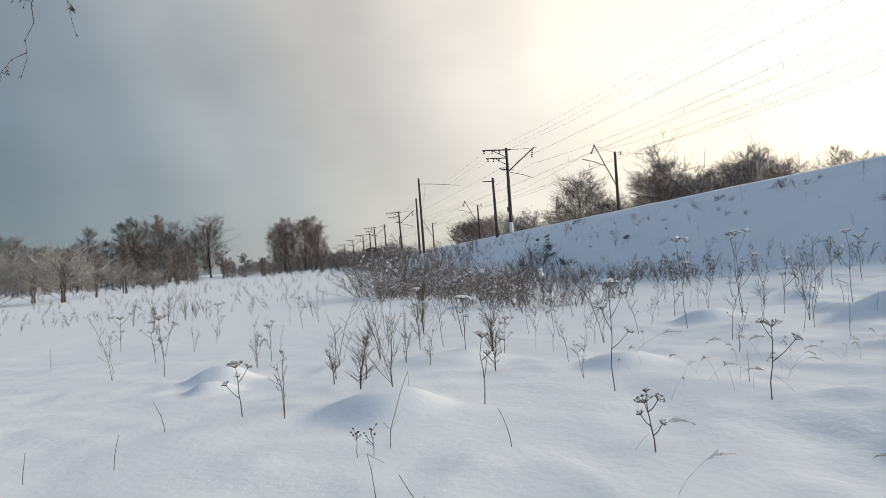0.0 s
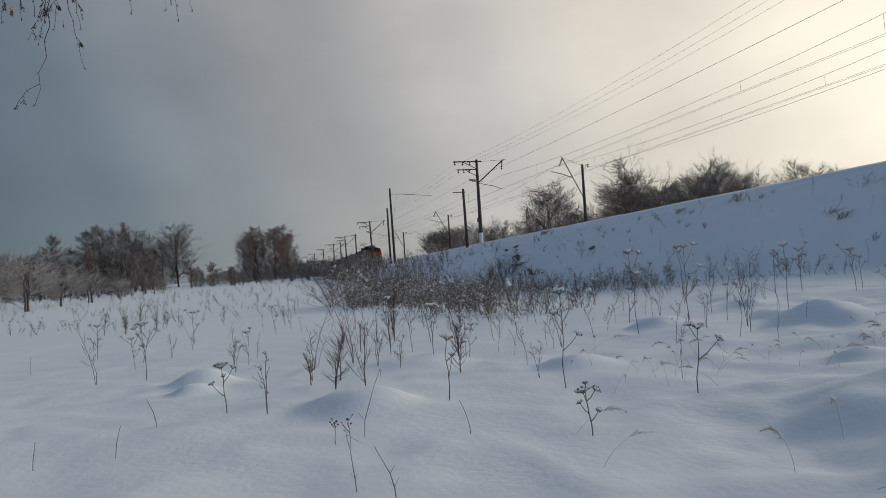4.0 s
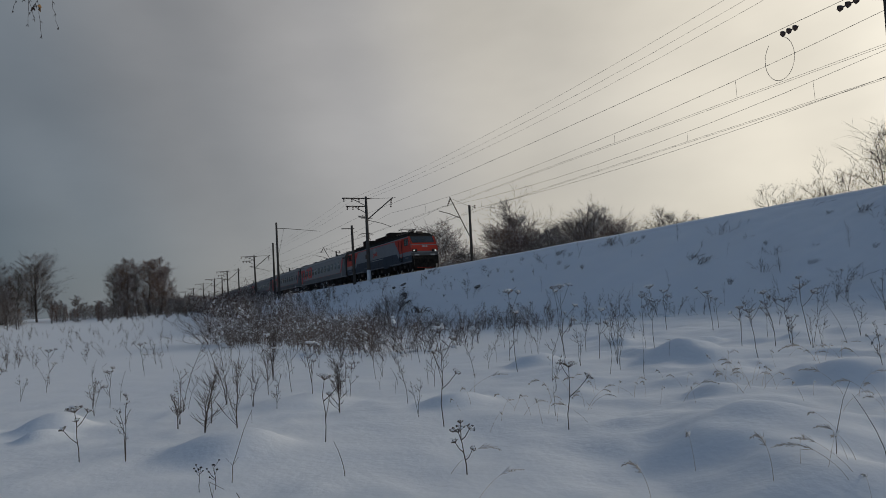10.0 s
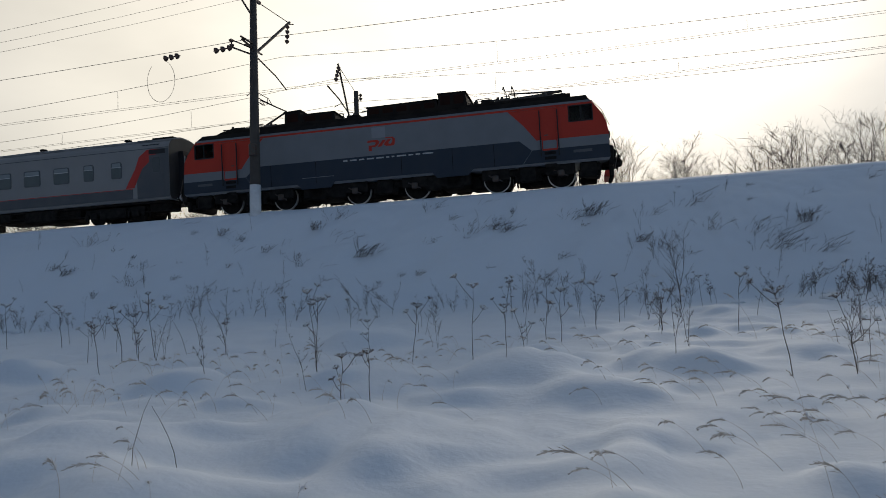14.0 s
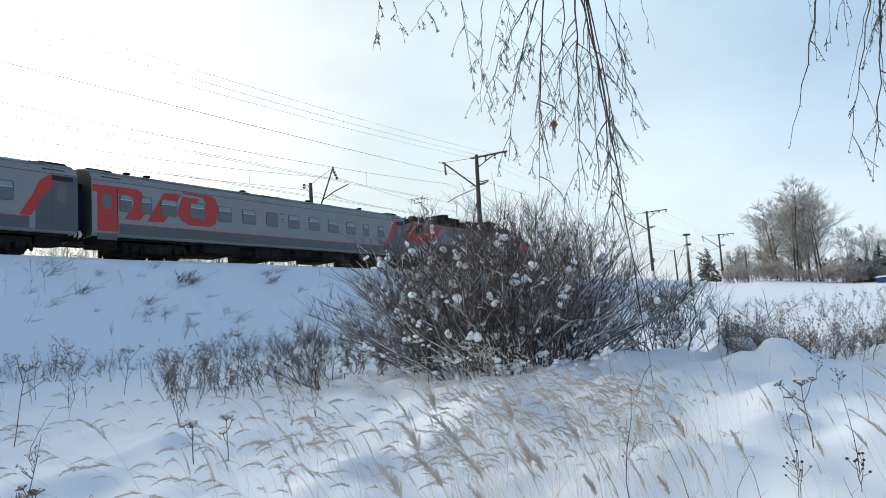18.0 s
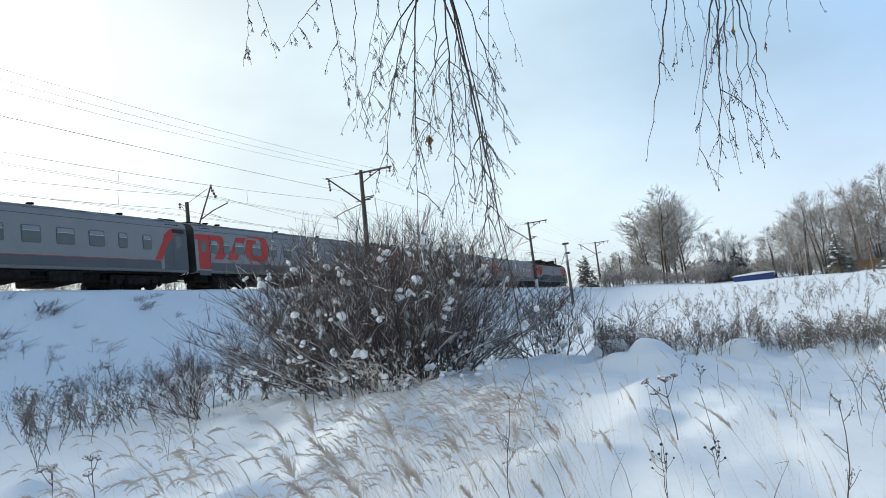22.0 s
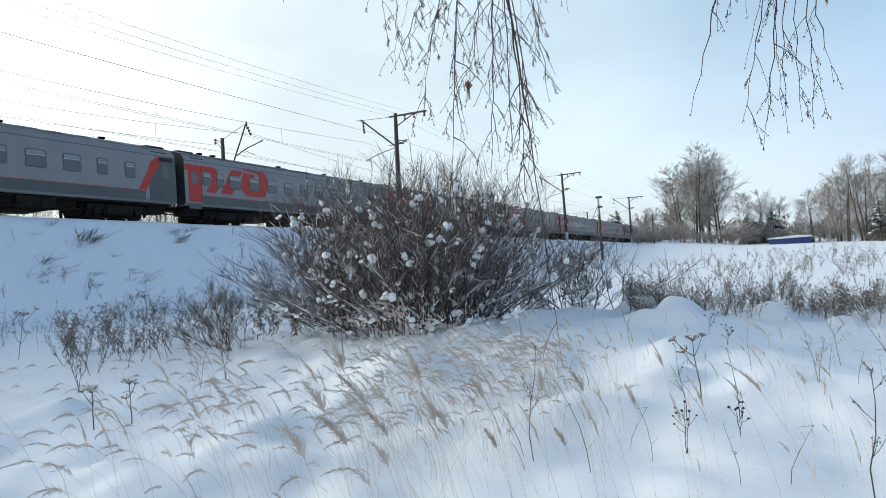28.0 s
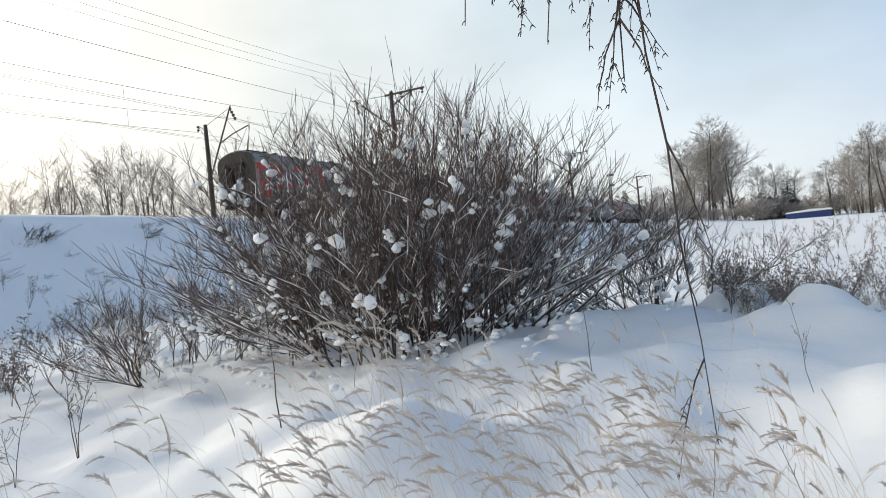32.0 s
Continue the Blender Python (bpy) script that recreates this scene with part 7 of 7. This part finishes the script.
def make_tufts():
    rnd = random.Random(51)

    def tuft(h, n, leafy=False):
        t = thing("slope_tuft", "dark withered tuft on the snowy embankment slope", "dead plant", "tufts on the embankment")
        g = Geo()
        for i in range(n):
            o = np.array((rnd.gauss(0, 0.26), rnd.gauss(0, 0.12), -0.05)) * h
            d = np.array((0.75 + rnd.gauss(0, 0.5), rnd.gauss(-0.3, 0.3), rnd.uniform(0.35, 1.1)))
            p = o + d * h * rnd.uniform(0.3, 0.9)
            mid = o + (p - o) * 0.55 + np.array((rnd.gauss(0, 0.03), rnd.gauss(0, 0.03), 0.1 * h))
            g.tube([o, mid, p], [0.007, 0.006, 0.003], 3, False)
            for _ in range(4):
                c = mid + (p - mid) * rnd.uniform(-0.4, 1.0)
                e = c + d * h * rnd.uniform(0.06, 0.2) + np.array((rnd.uniform(-0.08, 0.08), rnd.uniform(-0.08, 0.08), rnd.uniform(-0.05, 0.1))) * h
                g.tube([c, e], [0.006, 0.003], 3, False)
                if leafy and rnd.random() < 0.25:
                    g.blob(e, rnd.uniform(0.012, 0.028), rnd.uniform(0.5, 1.2), rnd, 4)
        part("twig", g, STALK, t)
        return t
    kinds = [tuft(1.0, 26), tuft(0.9, 32, True), tuft(1.2, 14), tuft(0.6, 7), tuft(1.2, 3), tuft(0.7, 12, True)]
    used = set()
    spots = list(TUFTS) + [(rnd.uniform(-75, 40), rnd.uniform(22.5, 28.0)) for _ in range(230)]
    for i, (x, y) in enumerate(spots):
        y += float(bend(x))
        k = rnd.randrange(3) if i < len(TUFTS) else rnd.randrange(2, 6)
        s = rnd.uniform(0.5, 0.85) if i < len(TUFTS) else rnd.uniform(0.3, 0.65)
        m = Matrix.LocRotScale((x, y, gz(x, y)), Euler((0, 0, rnd.gauss(0, 0.5))), (s, s, s))
        if k in used:
            copy_thing(kinds[k], pose(0, 0, 0)).matrix_basis = m
        else:
            kinds[k].matrix_basis = m
            used.add(k)
    # upright weeds on the slope
    kinds = [weed(rnd, 1.0), weed(rnd, 0.8), weed(rnd, 1.2)]
    used = set()
    for i in range(80):
        x, y = rnd.uniform(-60, 38), 21.8 + 6 * rnd.random() ** 1.3
        y += float(bend(x))
        k, s = rnd.randrange(3), rnd.uniform(0.5, 1.0)
        m = Matrix.LocRotScale((x, y, gz(x, y)), Euler((rnd.gauss(0, 0.15), rnd.gauss(0, 0.15), rnd.uniform(0, 6.28))), (s, s, s))
        if k in used:
            copy_thing(kinds[k], pose(0, 0, 0)).matrix_basis = m
        else:
            kinds[k].matrix_basis = m
            used.add(k)


make_tufts()


def make_slip():
    """Clods of bare earth and a tangle of dead branches where the bank's snow has slipped."""
    rnd = random.Random(81)
    for x, y, r in ((-58.7, 26.6, 0.32), (-55.6, 25.2, 0.42), (-57.4, 26.0, 0.2), (-54.2, 24.7, 0.24), (-43.2, 25.3, 0.26), (-52.8, 24.2, 0.2), (-60.2, 26.2, 0.22)):
        y += float(bend(x))
        g = Geo()
        for _ in range(3):
            g.blob((rnd.gauss(0, r * 0.5), rnd.gauss(0, r * 0.3), rnd.gauss(0, r * 0.15)), r * rnd.uniform(0.5, 0.9), 0.6, rnd, 8)
        o = tagged(part("earth_clod", g, EARTH, None), "clod of dark frozen earth showing on the snowy slope", "earth clod", "clods on the slope")
        o.location = (x, y, gz(x, y) + 0.05)
    for x, y, n in ((-48.1, 23.2, 34), (-52.3, 24.0, 10)):
        y += float(bend(x))
        t = thing("branch_heap", "tangle of dead branches lying on the snowy slope", "branches", "branch heaps on the slope")
        for _ in range(n):
            a = rnd.uniform(0, 6.28)
            p = np.array((rnd.gauss(0, 0.6), rnd.gauss(0, 0.3), 0.05))
            d = np.array((math.cos(a), math.sin(a) * 0.5, rnd.uniform(0.0, 0.7))) * rnd.uniform(0.5, 1.5)
            part("twig", Geo().tube([p, p + d * 0.5 + np.array((0, 0, 0.15)), p + d], [0.03, 0.022, 0.01], 4, False), STALK, t)
        t.location = (x, y, gz(x, y))


make_slip()
WIND = np.array((-0.78, 0.62, 0.0))


PLUMES = [(3.14, 2.12, 0.99), (3.46, 2.01, 0.95), (3.49, 1.75, 0.85), (3.45, 1.6, 0.86), (3.03, 1.74, 0.78), (3.05, 1.9, 0.88),
          (3.9, 2.04, 0.99), (4.15, 1.73, 0.87), (4.42, 1.59, 0.86), (4.62, 1.29, 0.83), (4.39, 0.95, 0.76), (3.72, 1.16, 0.73),
          (2.77, 1.95, 0.88), (3.24, 1.78, 0.86), (3.77, 2.45, 1.07), (3.52, 1.44, 0.76)]


def plume_geo(rnd, h, lean, droop, spread=1.0, hairs=56):
    """A grass stalk bowed by the wind, with a feathery head."""
    st, hd = Geo(), Geo()
    w = WIND + np.array((rnd.uniform(-0.45, 0.45), rnd.uniform(-0.45, 0.45), 0))
    p = [np.array((0, 0, -0.05)) + w * lean * h * (k / 5) ** 1.7 + np.array((0, 0, (h + 0.05) * (k / 5) * (1 - 0.10 * droop * (k / 5) ** 3))) for k in range(6)]
    st.tube(p, [0.0022, 0.002, 0.0018, 0.0016, 0.0014, 0.0012], 3, False)
    d = p[-1] - p[-2]
    d /= np.linalg.norm(d)
    ln = rnd.uniform(0.16, 0.28)
    c = p[-1]
    axis = [c]
    for k in range(6):
        d = d + np.array((0, 0, -0.22 * droop)) + w * 0.06
        d /= np.linalg.norm(d)
        axis.append(axis[-1] + d * ln / 6)
    for k in range(hairs):
        f = rnd.random() * 5.999
        q = int(f)
        b = axis[q] + (axis[q + 1] - axis[q]) * (f - q)
        dd = (axis[q + 1] - axis[q]) / (ln / 6) + np.array([rnd.uniform(-0.5, 0.5) * spread for _ in range(3)])
        l2 = rnd.uniform(0.025, 0.06) * (1.25 - f / 7)
        hd.tube([b, b + dd * l2 * 0.6, b + dd * l2], [0.001, 0.0026, 0.0008], 3, False)
    hd.tube(axis, [0.002, 0.004, 0.0045, 0.004, 0.003, 0.002, 0.001], 3, False)
    return st.joined(), hd.joined()


def make_grass():
    rnd = random.Random(61)
    upright = [plume_geo(rnd, 1.0, rnd.uniform(0.1, 0.35), 0.3) for _ in range(6)]
    bowed = [plume_geo(rnd, 0.8, rnd.uniform(0.35, 0.85), rnd.uniform(0.3, 0.9)) for _ in range(7)]
    spikes = [plume_geo(rnd, 0.9, rnd.uniform(0.05, 0.3), 0.05, 0.45) for _ in range(5)]
    low = [plume_geo(rnd, 0.2, rnd.uniform(0.6, 1.5), rnd.uniform(0.4, 1.1)) for _ in range(8)]
    # nearest plumes, each a thing
    kinds = []
    for a, b in upright[:4] + bowed[:3] + spikes[:4]:
        t = thing("plume_grass", "tall dry reed grass stalk with a feathery tan plume", "grass", "plume grasses in the snow")
        part("stalk", a, STRAW, t)
        part("plume", b, PLUME, t)
        kinds.append(t)
    used = set()

    def put(k, x, y, s):
        m = Matrix.LocRotScale((x, y, gz(x, y)), Euler((0, 0, rnd.uniform(-0.5, 0.5))), (s, s, s))
        if k in used:
            copy_thing(kinds[k], pose(0, 0, 0)).matrix_basis = m
        else:
            kinds[k].matrix_basis = m
            used.add(k)
    n = 0
    while n < 84:
        az, r = rnd.uniform(36, 96), rnd.uniform(3.0, 6.2)
        x, y = polar(az, r)
        if rnd.random() > np.interp(az, [36, 46, 70, 82, 96], [0.6, 1.0, 0.9, 0.45, 0.25]):
            continue
        put(rnd.randrange(7) if az < 64 and rnd.random() < 0.75 else rnd.randrange(7, 11), x, y, rnd.uniform(0.5, 0.85))
        n += 1
    # full plumes that stand nearest to the path: x, y and the height of the head
    big = []
    for k in range(4):
        a, b = plume_geo(rnd, 0.75, rnd.uniform(0.05, 0.25), 0.15, 1.15, 150)
        t = thing("plume_grass", "tall dry reed grass stalk with a full feathery plume", "grass", "plume grasses in the snow")
        part("stalk", a, STRAW, t)
        part("plume", b, PLUME, t)
        big.append(t)
    for i, (x, y, z) in enumerate(PLUMES):
        k = max(0.3, (z - gz(x, y) - 0.1) / 0.75)
        m = Matrix.LocRotScale((x, y, gz(x, y)), Euler((0, 0, rnd.uniform(-0.6, 0.6))), (k, k, k))
        (big[i] if i < 4 else copy_thing(big[i % 4], pose(0, 0, 0))).matrix_basis = m
    t = thing("dry_grass", "dry tan reed grass bowed by wind and powdered with snow", "grass", kind="stuff")
    s, h = Geo(), Geo()

    def strew(n, kinds_, az0, az1, r0, r1, s0, s1, noise_size=1.5, cut=-0.2):
        k = 0
        while k < n:
            az, r = rnd.uniform(az0, az1), math.sqrt(rnd.uniform(r0 * r0, r1 * r1))
            x, y = polar(az, r)
            if float(vnoise(x, y, noise_size, 13)) < cut and rnd.random() < 0.85:
                continue
            a, b = rnd.choice(kinds_)
            m, sz, le = (x, y, gz(x, y)), rnd.uniform(s0, s1), (rnd.uniform(-0.3, 0.3), rnd.uniform(-0.3, 0.3))
            tn = rnd.gauss(0, 0.55)
            s.merge(a, m, tn, sz, le)
            h.merge(b, m, tn, sz, le)
            k += 1
    strew(230, low, -45, 30, 4.5, 13, 0.6, 1.1)
    strew(140, low + bowed[:2], 8, 52, 4.5, 12, 0.5, 1.0)
    strew(70, low, 20, 60, 3.0, 8, 0.7, 1.2)
    strew(40, bowed, 40, 72, 4.5, 8, 0.5, 0.9)
    strew(620, bowed, 56, 76, 5.2, 8.6, 0.4, 0.7)
    strew(150, spikes + upright[:2], 56, 98, 3.6, 9, 0.35, 0.75)
    strew(70, spikes + bowed, 38, 66, 4.0, 9, 0.4, 0.7)
    strew(60, low, -66, -35, 5, 11, 0.7, 1.2)
    part("stalks", s, STRAW, t)
    part("plumes", h, PLUME, t)


make_grass()


# ---- birch that overhangs the path ----
def make_overhanging_birch():
    rnd = random.Random(71)
    t = thing("weeping_birch", "old birch whose thin bare twigs hang down over the path", "birch tree")
    base = np.array((0.9, -3.6, gz(0.9, -3.6)))
    part("trunk", Geo().tube([base + np.array((0, 0, -0.3)), base + np.array((0.05, 0, 2)), base + np.array((0, 0.15, 5)), base + np.array((0.1, 0.3, 9)), base + np.array((0.1, 0.3, 13))], [0.24, 0.2, 0.17, 0.11, 0.03], 10), BIRCH, t, smooth=True)

    def hang(g, start, tip, r0, side, depth=0):
        """A twig that droops from start to tip, kinked at its nodes, with smaller twigs and buds along it."""
        start, tip = np.array(start, float), np.array(tip, float)
        way = tip - start
        ln = np.linalg.norm(way)
        n = 11 if depth == 0 else 6
        lat = np.cross(way / ln, (rnd.uniform(-1, 1), rnd.uniform(-1, 1), 0.2))
        lat /= np.linalg.norm(lat)
        bow = rnd.uniform(-0.05, 0.05) * ln
        pts, rad = [], []
        for k in range(n):
            f = k / (n - 1)
            zig = (1 if k % 2 else -1) * min(0.012 * ln, 0.02) * rnd.uniform(0.3, 1.2) * (0 < k < n - 1)
            pts.append(start + way * np.array((f ** 0.75, f ** 0.75, f)) + lat * (bow * math.sin(f * math.pi) + zig))
            rad.append(max(0.0017, r0 * (1 - 0.78 * f)) * rnd.uniform(0.85, 1.25))
        g.tube(pts, rad, 5 if depth == 0 else 4, False)
        if depth < 2:
            for _ in range(side if depth == 0 else rnd.randrange(1, 4) if side > 2 else rnd.randrange(2)):
                f = rnd.uniform(0.2, 0.92) * (n - 1.001)
                k = int(f)
                b = pts[k] + (pts[k + 1] - pts[k]) * (f - k)
                l2 = min(0.75, ln * rnd.uniform(0.14, 0.36)) * (1.15 - 0.5 * f / n)
                an = rnd.uniform(0, 6.28)
                o = l2 * rnd.uniform(0.2, 0.75)
                hang(g, b, b + np.array((math.cos(an) * o, math.sin(an) * o, -l2 * rnd.uniform(0.65, 1.0))), max(0.0028, r0 * 0.5), side, depth + 1)
        for k in range(2, n, 2 if depth == 0 else 1):
            q = pts[k]
            a = rnd.uniform(0, 6.28)
            g.tube([q, q + np.array((math.cos(a) * 0.012, math.sin(a) * 0.012, -0.006)), q + np.array((math.cos(a) * 0.02, math.sin(a) * 0.02, -0.02))], [0.003, 0.0034, 0.0016], 3, False)
        g.tube([tip, tip + way / ln * 0.025], [0.0034, 0.0018], 4, False)

    def spray(tops, limb_z, rich=1.5):
        """Hanging twigs below one limb; tops are rows of start, tip, thickness and side twigs."""
        c = np.mean([a for a, _, _, _ in tops], axis=0)
        st = base + np.array((0, 0.1, limb_z))
        end = c + np.array((0, 0, 0.45))
        mid = (st + end) / 2 + np.array((0, 0, 1.1))
        path = [(1 - f) ** 2 * st + 2 * f * (1 - f) * mid + f * f * end for f in np.linspace(0, 1, 9)]
        limb = part("limb", Geo().tube(path, [0.07 * (1 - 0.8 * k / 8) for k in range(9)], 6), BARK, t, smooth=True)
        for a, b, r, side in tops:
            g = Geo()
            a = np.array(a)
            g.tube([end, (end + a) / 2 + np.array((0, 0, 0.1)), a], [0.014, r, r], 5, False)
            hang(g, a, b, 0.95 * r, int(side * rich))
            part("hanging_twig", g, DARKTWIG, limb)
        return limb
    spray([((7.18, 2.77, 5.33), (7.25, 2.58, 2.32), 0.014, 9), ((7.2, 2.72, 5.33), (7.13, 2.91, 2.56), 0.012, 8), ((7.1, 2.99, 5.35), (6.97, 3.28, 2.71), 0.012, 8),
           ((7.09, 3.0, 5.22), (6.7, 3.8, 3.73), 0.009, 6), ((7.12, 2.92, 5.28), (6.84, 3.54, 3.19), 0.008, 6), ((7.25, 2.59, 5.31), (7.35, 2.27, 3.27), 0.008, 6),
           ((7.21, 2.69, 5.32), (7.3, 2.43, 2.62), 0.01, 8), ((6.64, 3.89, 5.41), (6.69, 3.81, 4.03), 0.006, 4), ((6.8, 3.62, 5.4), (6.72, 3.76, 3.77), 0.006, 3),
           ((6.94, 3.33, 5.38), (6.77, 3.67, 4.24), 0.006, 3), ((6.67, 3.84, 5.41), (6.34, 4.35, 4.74), 0.006, 4), ((6.15, 4.61, 5.39), (6.07, 4.71, 4.54), 0.005, 3),
           ((6.18, 4.57, 5.39), (6.29, 4.43, 4.62), 0.004, 2), ((7.37, 2.22, 5.26), (7.32, 2.36, 4.23), 0.006, 3), ((7.38, 2.18, 5.25), (7.43, 2.01, 4.21), 0.004, 1),
           ((7.21, 2.7, 5.32), (7.33, 2.35, 0.5), 0.012, 2), ((7.01, 3.19, 5.37), (6.93, 3.36, 4.07), 0.006, 4), ((7.17, 2.81, 5.34), (7.04, 3.11, 3.3), 0.008, 6),
           ((7.23, 2.65, 5.32), (7.21, 2.69, 2.76), 0.009, 7), ((6.9, 3.42, 5.39), (6.92, 3.38, 4.14), 0.005, 3)], 7.5)
    spray([((7.65, 0.34, 4.84), (7.62, 0.89, 2.93), 0.01, 3), ((7.65, -0.07, 4.72), (7.65, 0.26, 2.49), 0.009, 4), ((7.65, -0.08, 4.72), (7.65, 0.42, 2.79), 0.008, 4),
           ((7.64, -0.16, 4.69), (7.65, 0.04, 2.62), 0.008, 4), ((7.64, -0.18, 4.69), (7.64, -0.18, 2.63), 0.008, 4), ((7.64, -0.22, 4.68), (7.63, -0.37, 3.03), 0.008, 3),
           ((7.65, -0.11, 4.71), (7.65, 0.06, 2.79), 0.007, 4), ((7.64, -0.2, 4.68), (7.65, -0.09, 2.71), 0.007, 4), ((7.65, 0.27, 4.82), (7.65, 0.3, 3.8), 0.006, 3),
           ((7.65, 0.31, 4.83), (7.65, 0.44, 3.87), 0.005, 2), ((7.64, 0.64, 4.92), (7.64, 0.57, 4.11), 0.005, 1), ((7.65, 0.15, 4.79), (7.65, 0.11, 4.13), 0.005, 1),
           ((7.6, -0.64, 4.54), (7.63, -0.37, 3.79), 0.006, 1), ((7.6, -0.67, 4.47), (7.61, -0.6, 3.89), 0.005, 1), ((7.62, -0.46, 4.6), (7.64, -0.28, 4.06), 0.004, 0),
           ((7.58, -0.82, 4.42), (7.56, -0.91, 3.97), 0.004, 0), ((7.64, -0.12, 4.71), (7.65, 0.36, 3.31), 0.006, 2)], 7.0, 0.75)
    spray([((-7.48, -1.61, 4.92), (-7.42, -1.82, 3.36), 0.006, 2), ((-7.48, -1.61, 4.92), (-7.52, -1.41, 3.75), 0.005, 2), ((-7.4, -1.88, 4.87), (-7.36, -2.04, 4.12), 0.005, 2),
           ((-7.4, -1.9, 4.87), (-7.4, -1.89, 4.17), 0.004, 1), ((-7.51, -1.46, 4.94), (-7.52, -1.42, 4.13), 0.005, 2), ((-7.43, -1.81, 4.89), (-7.43, -1.79, 4.22), 0.004, 1),
           ((-7.47, -1.62, 4.92), (-7.47, -1.64, 4.1), 0.005, 3), ((-7.47, -1.63, 4.92), (-7.45, -1.71, 4.17), 0.004, 2), ((-7.61, -0.93, 5.01), (-7.6, -0.97, 4.33), 0.004, 0),
           ((-7.65, -0.64, 5.04), (-7.63, -0.77, 4.51), 0.004, 0), ((-7.65, -0.61, 5.04), (-7.66, -0.54, 4.3), 0.004, 2), ((-7.66, -0.5, 5.05), (-7.67, -0.4, 4.41), 0.004, 0),
           ((-7.64, -0.66, 5.04), (-7.65, -0.65, 4.4), 0.004, 1), ((-7.57, -1.17, 4.98), (-7.57, -1.2, 4.47), 0.003, 0)], 7.2)
    spray([((0.65, 7.24, 5.4), (0.59, 7.24, 4.43), 0.006, 3), ((1.15, 7.18, 5.4), (1.09, 7.18, 4.49), 0.006, 3), ((2.16, 6.93, 5.4), (2.26, 6.9, 4.22), 0.005, 2)], 8.0)

    def leaf(x, y, z, s):
        g = Geo()
        for k in range(3):
            a = rnd.uniform(0, 6.28)
            u = np.array((math.cos(a), math.sin(a), 0.0)) * s * 0.45
            o = np.array((x, y, z - k * s * 0.35))
            g.poly([o, o + u * 0.8 + np.array((0, 0, -s * 0.45)), o + np.array((0.01, 0.008, -s)), o - u * 0.7 + np.array((0.01, -0.01, -s * 0.5))])
        part("dry_leaf", g, LEAF, t, "curled brown leaf still hanging on a twig")
    leaf(7.06, 3.07, 3.58, 0.12)
    leaf(7.63, -0.38, 3.85, 0.07)
    leaf(7.65, -0.12, 4.09, 0.06)
    leaf(-7.38, -1.96, 4.27, 0.06)
    leaf(-7.49, -1.56, 4.2, 0.065)
    leaf(-7.66, -0.55, 4.62, 0.05)


make_overhanging_birch()


motions()
